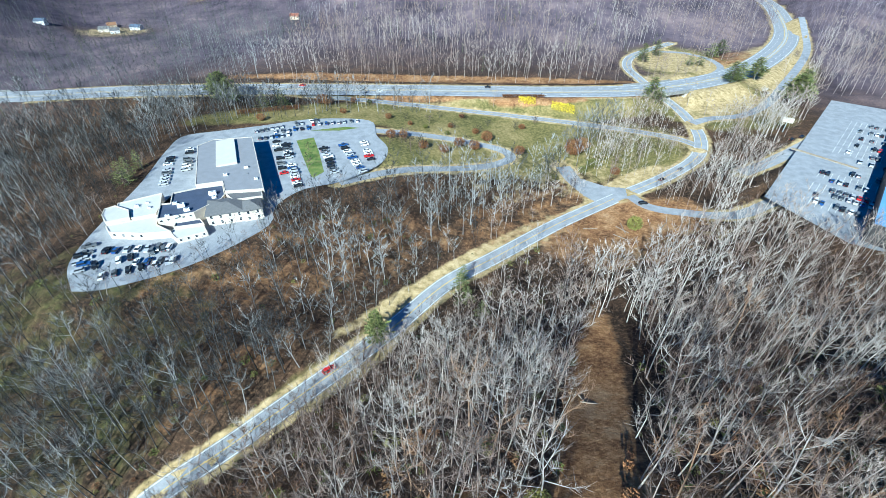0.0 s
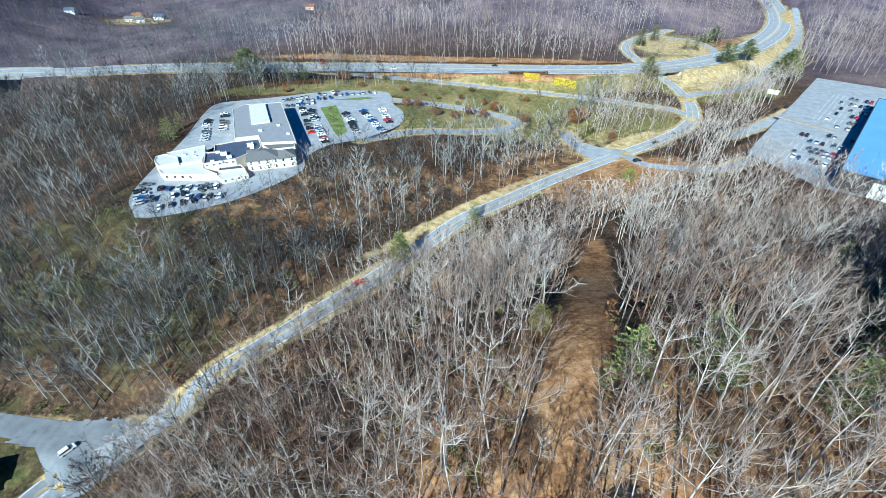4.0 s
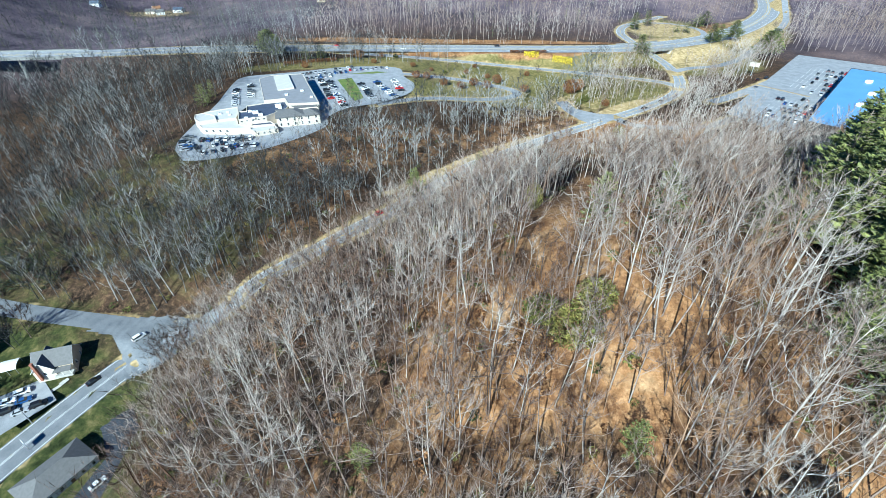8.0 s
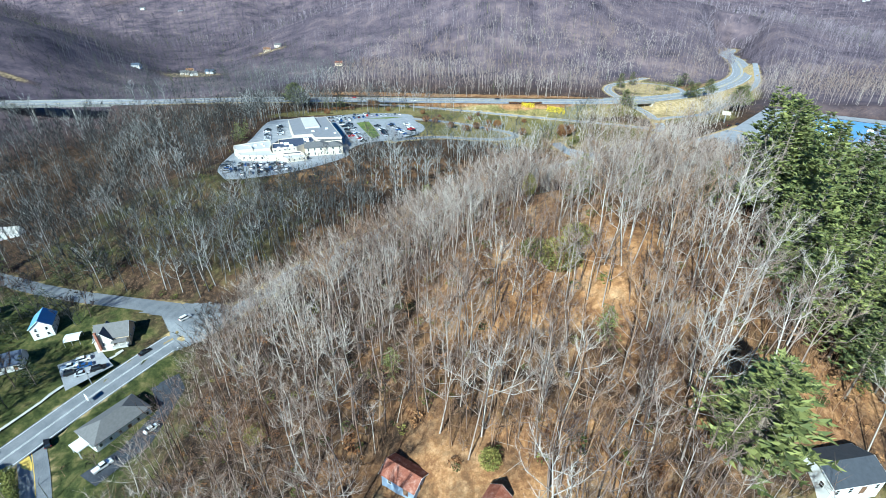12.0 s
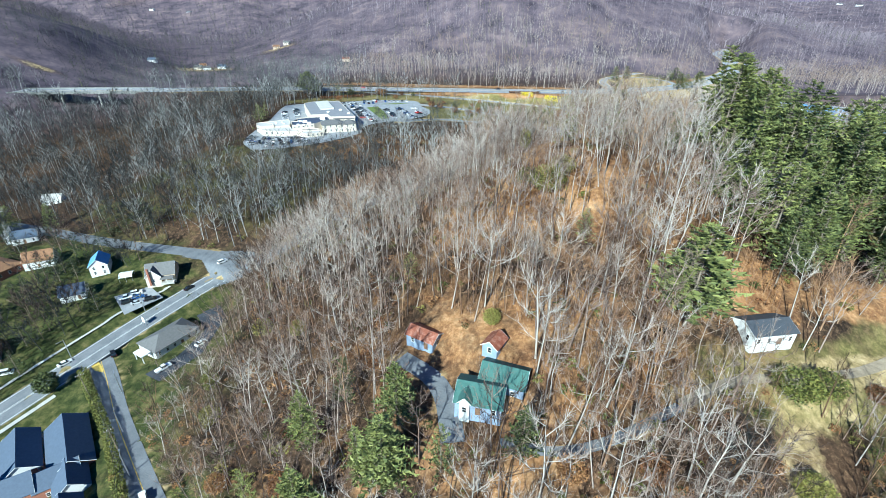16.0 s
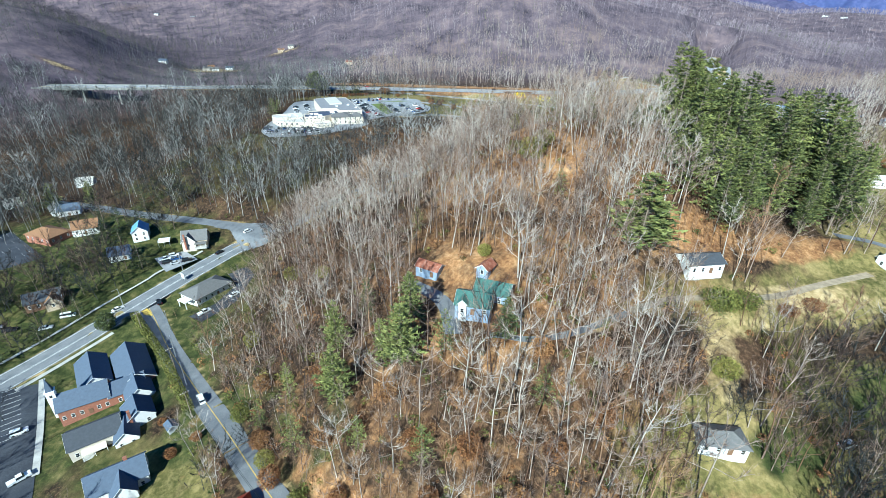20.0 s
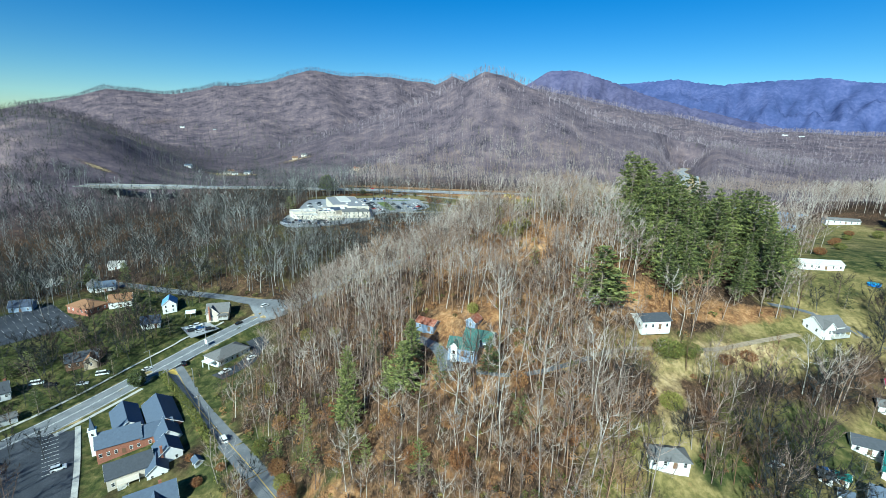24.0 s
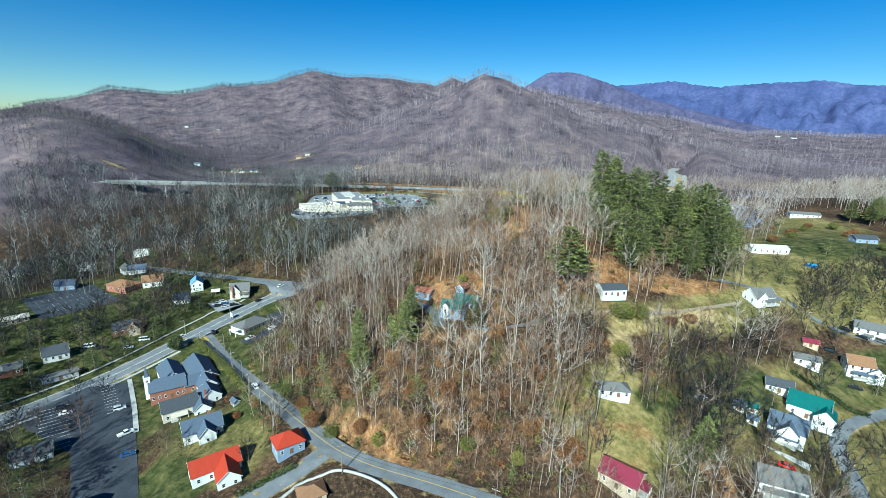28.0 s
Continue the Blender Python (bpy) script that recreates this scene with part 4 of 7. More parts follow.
# ---- along main street ----
h = home_at("office_building", -119, 221.5, 64, "low white office with wide grey roof", "office")
volume(h, 20, 12.5, 3.6, 3.0, WHITE_WALL, GREY_ROOF, windows=(6, 3), style="hip")
part("porte_cochere", boxed((-3, 3, -5, 0, 3.0, 3.4), (-2.8, -2.5, -4.8, -4.5, -0.5, 3.0), (2.5, 2.8, -4.8, -4.5, -0.5, 3.0)), TRIM, h, "white entrance canopy").matrix_basis = pose(-9.5, -1, 0, 0, 0, -90)
h = home_at("corner_house", -142, 257, 20, "tan house with steep grey gables and brick chimney")
volume(h, 13, 9.5, 4.0, 4.4, TAN_WALL, GREY_ROOF, windows=(3, 2))
volume(h, 9, 7, 3.8, 3.8, CREAM_WALL, GREY_ROOF, (-3, -1.5, 0), 90, windows=(2, 1), door=False, chimney=(-5.2, 1.4))
porch(h, 6, 2.5, 2.8, GREY_ROOF, (3, -4.7, 0))
h = home_at("carport", -156, 253, 25, "open metal carport with pale curved roof", "carport")
bm = bmesh.new()
for i in range(6):
    a0, a1 = math.pi * i / 6, math.pi * (i + 1) / 6
    p = [(-3, -3 * math.cos(a0), 2.2 + 0.9 * math.sin(a0)), (3, -3 * math.cos(a0), 2.2 + 0.9 * math.sin(a0)), (3, -3 * math.cos(a1), 2.2 + 0.9 * math.sin(a1)), (-3, -3 * math.cos(a1), 2.2 + 0.9 * math.sin(a1))]
    solid(bm, p + [(x, y, z + 0.06) for x, y, z in p], ((0, 1, 2, 3), (4, 5, 6, 7), (0, 1, 5, 4), (1, 2, 6, 5), (2, 3, 7, 6), (3, 0, 4, 7)))
part("canopy", bm, TRIM, h)
pm = mesh_of("post", boxed((-0.06, 0.06, -0.06, 0.06, -0.5, 2.25)), METAL)
for sx in (-2.8, 0, 2.8):
    for sy in (-2.95, 2.95):
        shared("post", pm, h, pose(sx, sy, 0))
h = home_at("white_house", -171, 258, -60, "white two-storey house with pale blue metal roof")
volume(h, 11, 8, 5.4, 3.2, WHITE_WALL, STORE_ROOF, windows=(3, 2), storeys=2)
h = home_at("blue_house", -170, 240, 30, "small house with dark blue roof and white gable")
volume(h, 10, 8, 3.2, 3.6, WHITE_WALL, FLAT_DARK, windows=(2, 1))
h = home_at("brown_roof_hall", -217, 254, -15, "long brick hall with brown hipped roof", "hall")
volume(h, 19, 13, 3.8, 3.0, BRICK_WALL, BROWN_ROOF, windows=(5, 3), style="hip")
h = home_at("brown_roof_annex", -203, 262, 30, "annex with brown roof and white gable wall", "hall")
volume(h, 13, 10, 4.0, 3.8, WHITE_WALL, BROWN_ROOF, windows=(3, 1))
h = home_at("timber_house", -181, 207, 35, "brown timber house under bare trees")
volume(h, 14, 9, 3.6, 3.4, BROWN_WALL, DARK_ROOF, windows=(4, 2))
volume(h, 7, 6, 3.4, 2.8, TAN_WALL, BROWN_ROOF, (4, -4, 0), 90, windows=(2, 1), door=False)
h = home_at("slate_cottage", -197, 180, 45, "white cottage with dark slate roof and dormer")
volume(h, 11.5, 8, 3.6, 3.8, WHITE_WALL, DARK_ROOF, windows=(4, 1), chimney=(4.5, 0.5))
h = home_at("brick_bungalow", -206, 163, 45, "long brick bungalow with grey roof")
volume(h, 14, 8, 3.2, 2.2, BRICK_WALL, GREY_ROOF, windows=(4, 1))
h = home_at("long_shed", -240, 200, 50, "long tan open-sided shed", "shed")
volume(h, 18, 7, 3.2, 1.4, TAN_WALL, CREAM_WALL, windows=(6, 1), door=False)
h = home_at("flat_outbuilding", -184, 167, 50, "low grey flat-roofed outbuilding", "shed")
volume(h, 15, 5, 2.6, 0.6, GREY_WALL, GREY_ROOF, windows=(3, 0))
for x, y, yaw, wl, rf, lab in ((-336, 303, 25, WHITE_WALL, SLATE_ROOF, "white house with blue-grey roof by the trees"), (-314, 314, 15, BRICK_WALL, GREY_ROOF, "two-storey red brick house with grey roof"),
                               (-289, 309, 40, WHITE_WALL, FLAT_WHITE, "white house with pale roof at the town edge"), (-236, 283, -40, WHITE_WALL, GREY_ROOF, "white gabled house under tall trees"),
                               (-272, 347, 20, WHITE_WALL, FLAT_WHITE, "white two-storey house below the woods"), (-254, 252, 25, BLUE_WALL, FLAT_DARK, "blue-grey house with dark roof"),
                               (-228, 282, 30, WHITE_WALL, SLATE_ROOF, "low white house with slate roof")):
    h = home_at("outlying_house", x, y, yaw, lab)
    volume(h, 12, 8.5, 5.0 if wl is BRICK_WALL else 3.6, 3.2, wl, rf, windows=(3, 2))
for x, y, yaw, rf, lab in ((-150, 118, 40, DARK_ROOF, "house with dark roof beside the parking lot"), (-118, 92, 35, SLATE_ROOF, "flat blue-grey roofed building by the lot"), (-172, 112, 45, BROWN_ROOF, "brown-roofed house under bare trees")):
    h = home_at("back_street_house", x, y, yaw, lab)
    volume(h, 13, 9, 3.4, 2.6, GREY_WALL, rf, windows=(3, 2))

# ---- on the hill ----
h = home_at("white_barn_house", 67, 184.5, 12, "white two-storey house with dark grey metal roof on the grass", lift=0.3, group="houses on the hill")
volume(h, 13.0, 8.6, 3.7, 1.9, WHITE_WALL, DARK_ROOF, windows=(4, 2), storeys=1)
part("balcony", boxed((5.75, 7.2, -2, 2, 1.9, 2.1), (7.1, 7.2, -2, 2, 2.1, 3.0), (7.0, 7.2, -2, -1.8, -0.8, 1.9), (7.0, 7.2, 1.8, 2, -0.8, 1.9)), BROWN_WALL, h, "small wooden balcony")
h = home_at("green_roof_house", -1, 162, -10, "old pale house with faded green roofs in the woods", group="houses on the hill")
volume(h, 11, 9, 3.2, 2.4, BLUE_WALL, PALE_GREEN_ROOF, (-1.5, -2.0, -0.4), 0, windows=(3, 2))
volume(h, 11, 8, 3.9, 2.4, BLUE_WALL, PALE_GREEN_ROOF, (3.5, 4.2, 0), -6, windows=(2, 2), door=False)
volume(h, 3.2, 2.4, 4.3, 1.2, WHITE_WALL, PALE_GREEN_ROOF, (-4.6, -5.6, -0.4), 90, windows=(0, 1), door=False)
h = home_at("rusty_hut", 0.5, 172.5, 60, "small hut with rusty tin roof", "hut", group="houses on the hill")
volume(h, 5.5, 4.2, 2.6, 1.6, BLUE_WALL, RUST_ROOF, windows=(1, 1))
h = home_at("rusty_shack", -16.5, 181, -28, "pale blue shack with rusty tin roof", "shack", group="houses on the hill")
volume(h, 9, 5.5, 3.0, 1.6, BLUE_WALL, RUST_ROOF, windows=(2, 1))

# ---- eastern lanes ----
EAST = "houses along the eastern lane"
h = home_at("teal_house", 142, 200, 15, "white house with grey roofs and side gables", group=EAST)
volume(h, 13, 9, 3.8, 3.6, WHITE_WALL, GREY_ROOF, windows=(3, 2))
volume(h, 9, 6, 3.4, 3.0, WHITE_WALL, GREY_ROOF, (-3, -1, 0), 90, windows=(1, 1), door=False)
porch(h, 9, 2.6, 2.6, GREY_ROOF, (2.5, -4.5, 0))
h = home_at("white_ranch", 182, 262, -3, "long low white ranch house with pale roof", group=EAST)
volume(h, 24, 9, 3.2, 1.8, WHITE_WALL, FLAT_WHITE, windows=(6, 2))
h = home_at("hilltop_ranch", 297, 398, -15, "long grey-roofed ranch house at the wood edge", group=EAST)
volume(h, 26, 9, 3.0, 2.0, WHITE_WALL, GREY_ROOF, windows=(6, 1))
h = home_at("blue_trim_house", 257, 287, -8, "pale blue house with dark roof on the slope", group=EAST)
volume(h, 14, 9, 3.4, 2.2, BLUE_WALL, DARK_ROOF, windows=(3, 2))
h = home_at("lane_apartments", 188, 185, -35, "long two-storey white house with grey roof", group=EAST)
volume(h, 22, 9, 5.2, 2.6, WHITE_WALL, GREY_ROOF, windows=(6, 2), storeys=2)
porch(h, 4, 2, 2.6, GREY_ROOF, (-5, -4.5, 0))
h = home_at("tan_roof_house", 163, 164.5, -20, "white two-storey house with worn tan roof", group=EAST)
volume(h, 10, 9, 5.6, 3.2, WHITE_WALL, BROWN_ROOF, windows=(3, 2), storeys=2)
volume(h, 7, 6, 3.2, 2.2, WHITE_WALL, SLATE_ROOF, (5.5, -2, 0), 90, windows=(2, 1), door=False)
porch(h, 8, 2.4, 2.7, SLATE_ROOF, (1, -4.5, 0))
h = home_at("white_garage", 143.5, 166, -25, "small white garage with grey roof", "garage", group=EAST)
volume(h, 10, 6, 3.0, 1.6, WHITE_WALL, GREY_ROOF, windows=(2, 1))
h = home_at("red_shed", 151.5, 176, -25, "small red-roofed shed beside the lane", "shed", group=EAST)
volume(h, 6, 4, 2.3, 1.3, TAN_WALL, MAROON_ROOF, windows=(1, 0))
h = home_at("green_gable_house", 128, 140.5, -38, "white gabled house with bright green metal roofs", group=EAST)
volume(h, 14, 10, 4.4, 4.4, WHITE_WALL, GREEN_ROOF, windows=(3, 3), turn=0)
volume(h, 9, 7, 3.8, 3.0, WHITE_WALL, GREEN_ROOF, (5.5, -3.5, 0), 90, windows=(2, 1), door=False)
h = home_at("dark_roof_garage", 123, 150, -25, "white garage with dark blue-grey roof", "garage", group=EAST)
volume(h, 10, 6.5, 3.0, 2.2, WHITE_WALL, DARK_ROOF, windows=(3, 1))
h = home_at("slate_gable_house", 113, 128.5, -38, "white house with slate-grey cross gables and porch", group=EAST)
volume(h, 12, 10, 4.8, 4.0, WHITE_WALL, SLATE_ROOF, windows=(3, 2))
volume(h, 12, 6.5, 4.4, 3.2, WHITE_WALL, SLATE_ROOF, (0.5, -1, 0), 90, windows=(2, 1), door=False)
porch(h, 10, 2.8, 2.8, SLATE_ROOF, (-1, -5, 0))
h = home_at("foreground_house", 98, 107.5, -20, "grey-roofed white house with dormer windows", group=EAST)
volume(h, 14, 9.5, 4.0, 3.6, WHITE_WALL, GREY_ROOF, windows=(4, 2))
porch(h, 12, 2.6, 2.6, GREY_ROOF, (0, -4.8, 0))
h = home_at("maroon_roof_house", 51, 106.5, -38, "house with glossy maroon metal roof", group=EAST)
volume(h, 13, 10, 3.6, 3.0, TAN_WALL, MAROON_ROOF, windows=(3, 2))
porch(h, 5, 3, 2.6, MAROON_ROOF, (6.5, 0, 0), 90)
h = home_at("tree_side_garage", 55, 134, -5, "white garage with weathered grey roof among trees", "garage", group=EAST)
volume(h, 12, 7, 3.0, 2.0, WHITE_WALL, GREY_ROOF, windows=(4, 1), style="hip")
for x, y, yaw, wl, rf, lab in ((101, 136.5, -30, WHITE_WALL, DARK_ROOF, "tiny white shed with dark roof"), (106, 137, -30, WHITE_WALL, GREEN_ROOF, "tiny shed with green roof"), (103, 131.5, -30, WHITE_WALL, SLATE_ROOF, "small white playhouse shed")):
    h = home_at("yard_shed", x, y, yaw, lab, "shed", group=EAST)
    volume(h, 3.6, 3.0, 2.2, 1.2, wl, rf, windows=(1, 0))

# ---- far side of the highway ----
for x, y, yaw, l_, wl, rf, lab in ((-420, 802, 10, 13, CREAM_WALL, GREY_ROOF, "white house in the far valley"), (-404, 796, 30, 11, WHITE_WALL, GREY_ROOF, "grey-roofed house in the far valley"), (-389, 814, 0, 14, WHITE_WALL, SLATE_ROOF, "long white house in the far valley"),
                                   (-424, 822, 40, 11, TAN_WALL, BROWN_ROOF, "brown-roofed house in the far valley"), (-476, 782, 10, 12, WHITE_WALL, SLATE_ROOF, "slate-roofed house among far trees"), (-352, 942, 20, 13, TAN_WALL, BROWN_ROOF, "house with brown roof on the far slope"), (-335, 950, 0, 12, CREAM_WALL, GREY_ROOF, "cream house on the far slope"),
                                   (-199, 826, 0, 12, TAN_WALL, RUST_ROOF, "rusty-roofed house on the wooded slope"), (-899, 1648, 15, 20, GREY_WALL, DARK_ROOF, "dark-roofed house high on the far slope"), (-1021, 1650, 0, 16, WHITE_WALL, GREY_ROOF, "white house high on the far slope"), (1305, 2040, 20, 22, WHITE_WALL, GREY_ROOF, "white house at the far end of the valley"), (1341, 1992, 0, 24, WHITE_WALL, GREY_ROOF, "pale house at the far end of the valley")):
    h = home_at("valley_house", x, y, yaw, lab, group="houses beyond the highway")
    volume(h, l_, 9, 3.8, 2.8, wl, rf, windows=(3, 1))


# ---- the woods ----
rng = np.random.default_rng(7)


def cone(a, b, ra, rb, sides=3):
    """Verts and triangles of a tapered rod from a to b; rb 0 gives a point."""
    a, b = np.array(a, float), np.array(b, float)
    d = b - a
    d /= np.linalg.norm(d)
    u = np.cross(d, (0, 0, 1) if abs(d[2]) < 0.9 else (1, 0, 0))
    u /= np.linalg.norm(u)
    w = np.cross(d, u)
    ang = np.arange(sides) * 2 * math.pi / sides
    ring = np.cos(ang)[:, None] * u + np.sin(ang)[:, None] * w
    v, f = [a + ring * ra], []
    if rb:
        v.append(b + ring * rb)
        for i in range(sides):
            k = (i + 1) % sides
            f += [(i, k, sides + k), (i, sides + k, sides + i)]
    else:
        v.append(b[None])
        f = [(i, (i + 1) % sides, sides) for i in range(sides)]
    return np.vstack(v), np.array(f)


def gather(pieces):
    vs, fs, n = [], [], 0
    for v, f in pieces:
        vs.append(v)
        fs.append(f + n)
        n += len(v)
    return np.vstack(vs), np.vstack(fs)


def sliver(a, b, w):
    """One long thin triangle for a twig."""
    a, b = np.array(a, float), np.array(b, float)
    s = np.cross(b - a, rng.normal(size=3))
    s *= w / max(np.linalg.norm(s), 1e-6)
    return np.array([a - s, a + s, b]), np.array([[0, 1, 2]])


def bare_tree(limbs, twigs, spread_=0.2, twig_w=0.0028, low=0.35, sides=3, sub=0, bent=False):
    """A leafless tree one unit tall: trunk pieces and crown pieces, limbs first; bent limbs sweep outwards and then up."""
    bend = rng.normal(0, 0.035 if bent else 0.02, 2)
    mid, top = np.array([bend[0], bend[1], 0.5]), np.array([bend[0] * 1.5 + rng.normal(0, 0.025), bend[1] * 1.5 + rng.normal(0, 0.025), 0.93])
    trunk = [cone((0, 0, -0.06), mid, 0.0092, 0.0062, sides), cone(mid, top, 0.0062, 0.0012, sides)]
    boughs, fine = [], []
    for i in range(limbs):
        h = low + (0.9 - low) * ((i + rng.random()) / limbs)
        a = mid * (h / 0.5) if h < 0.5 else mid + (top - mid) * (h - 0.5) / 0.43
        az = i * 2.4 + rng.normal(0, 0.4)
        reach = spread_ * (1.15 - 0.75 * (h - low) / (0.9 - low)) * rng.uniform(0.7, 1.25)
        rise = reach * rng.uniform(0.8, 1.8)
        out = np.array([math.cos(az), math.sin(az), 0])
        b = a + out * reach + (0, 0, rise)
        thick = 0.0026 * (1.2 - h * 0.6)
        if bent:
            m = a + out * reach * rng.uniform(0.5, 0.7) + np.array([0, 0, rise * rng.uniform(0.25, 0.45)]) + rng.normal(0, 0.008, 3)
            thick *= 1.35
            boughs += [cone(a, m, thick, thick * 0.65, 3), cone(m, b, thick * 0.65, 0, 3)]
            for _ in range(3):
                p = m + (b - m) * rng.uniform(-0.5, 0.75)
                q = p + np.array([*rng.normal(0, 0.55, 2), rng.uniform(0.5, 1.1)]) * reach * 0.55 + out * reach * 0.15
                boughs.append(cone(p, q, thick * 0.42, 0, 3))
        else:
            m = (a + b) / 2
            boughs.append(cone(a, b, thick * 0.9, 0, 3))
        for _ in range(twigs):
            t = rng.uniform(0.2, 1.0)
            p, way = (a + (m - a) * t * 2, m - a) if t < 0.5 else (m + (b - m) * (t * 2 - 1), b - m)
            dirn = way / np.linalg.norm(way) * rng.uniform(0.4, 1) + rng.normal(0, 0.42, 3) + (0, 0, 0.45)
            q = p + dirn / np.linalg.norm(dirn) * rng.uniform(0.06, 0.16)
            fine.append(sliver(p, q, twig_w))
            for _ in range(sub):
                p2 = p + (q - p) * rng.uniform(0.3, 0.9)
                dirn2 = (q - p) / np.linalg.norm(q - p) + rng.normal(0, 0.6, 3) + (0, 0, 0.2)
                fine.append(sliver(p2, p2 + dirn2 / np.linalg.norm(dirn2) * rng.uniform(0.03, 0.08), twig_w * 0.75))
    return trunk, boughs, fine


def toned(pieces, tones):
    """Gathers groups of pieces, each group with its own shift of tone."""
    shift = np.concatenate([np.full(sum(len(q[0]) for q in group), tone) for group, tone in zip(pieces, tones)])
    return (*gather([q for group in pieces for q in group]), shift)


def pine_tree(whorls=18, arms=8, wide=0.2, low=0.18, tufts=5, lift=0.25):
    """A conifer one unit tall: uneven boughs carry fans of needle tufts, with gaps between them."""
    trunk = [cone((0, 0, -0.04), (0, 0, 0.97), 0.012, 0.001, 5)]
    crown = []
    for i in range(whorls):
        h = low + (0.97 - low) * i / (whorls - 1)
        r0 = wide * min(1.0, 0.75 + 3 * (h - low)) * (1 - (h - low) / (1.0 - low)) ** 0.62 + 0.018
        r0 *= rng.uniform(0.72, 1.2)
        for j in range(arms):
            if rng.random() < 0.12:
                continue
            az = j * 2 * math.pi / arms + i * 1.1 + rng.normal(0, 0.3)
            r = r0 * rng.uniform(0.55, 1.25)
            d = np.array([math.cos(az), math.sin(az), 0])
            s = np.array([-d[1], d[0], 0])
            a = np.array([0, 0, h + rng.normal(0, 0.012)])
            b = a + d * r + (0, 0, r * (lift * (h - 0.35) + rng.normal(0, 0.1)))
            trunk.append(cone(a, b, 0.0022, 0, 3))
            for k in range(tufts):
                p = a + (b - a) * (0.3 + 0.7 * (k + rng.random() * 0.6) / tufts)
                for turn_ in (-0.95, 0.0, 0.95):
                    g = turn_ + rng.normal(0, 0.35)
                    e = d * math.cos(g) + s * math.sin(g) + (0, 0, rng.normal(0.34, 0.3))
                    e *= (0.016 + 0.105 * r) * rng.uniform(0.7, 1.25)
                    n_ = np.cross(e, (rng.normal(0, 0.8), rng.normal(0, 0.8), 1.0))
                    n_ *= 0.27 * np.linalg.norm(e) / max(np.linalg.norm(n_), 1e-6)
                    crown.append((np.array([p - n_, p + n_, p + e]), np.array([[0, 1, 2]])))
    return trunk, crown


def bush(clumps=70, leaf=0.12):
    """A shrub or leafy crown one unit tall made of many leaf clumps."""
    out = []
    for _ in range(clumps):
        p = rng.normal(size=3)
        p *= rng.uniform(0.6, 1.0) / np.linalg.norm(p)
        p = np.array([p[0] * 0.42, p[1] * 0.42, 0.52 + p[2] * 0.45])
        v = p + rng.normal(0, leaf, (4, 3))
        out.append((v, np.array([[0, 1, 2], [0, 2, 3]])))
    return out


def placed(protos, xs, ys, sizes, tones, wide=None, lean=0.035):
    """Many copies of the prototypes joined into one set of verts, faces and tones."""
    zs = height(xs, ys)
    pick = rng.integers(0, len(protos), len(xs))
    turn = rng.uniform(0, 2 * math.pi, len(xs))
    V, F, T, n = [], [], [], 0
    for k, (pv, pf, *extra) in enumerate(protos):
        idx = np.where(pick == k)[0]
        if not len(idx):
            continue
        c, s = np.cos(turn[idx])[:, None], np.sin(turn[idx])[:, None]
        h = sizes[idx][:, None]
        w = h * (1 if wide is None else wide[idx][:, None])
        lx, ly = rng.normal(0, lean, (2, len(idx), 1)) * pv[None, :, 2] * h
        x = (pv[None, :, 0] * c - pv[None, :, 1] * s) * w + xs[idx][:, None] + lx
        y = (pv[None, :, 0] * s + pv[None, :, 1] * c) * w + ys[idx][:, None] + ly
        z = pv[None, :, 2] * h + zs[idx][:, None]
        V.append(np.stack([x, y, z], -1).reshape(-1, 3))
        F.append((pf[None] + (np.arange(len(idx)) * len(pv))[:, None, None]).reshape(-1, 3) + n)
        T.append(np.repeat(tones[idx], len(pv)) + (np.tile(extra[0], len(idx)) if extra else 0))
        n += len(idx) * len(pv)
    return np.vstack(V), np.vstack(F), np.concatenate(T)


def scatter(x0, x1, y0, y1, step):
    """Jittered points."""
    x, y = np.meshgrid(np.arange(x0, x1, step), np.arange(y0, y1, step))
    x, y = x.ravel() + rng.uniform(-0.5, 0.5, x.size) * step, y.ravel() + rng.uniform(-0.5, 0.5, y.size) * step
    return x, y


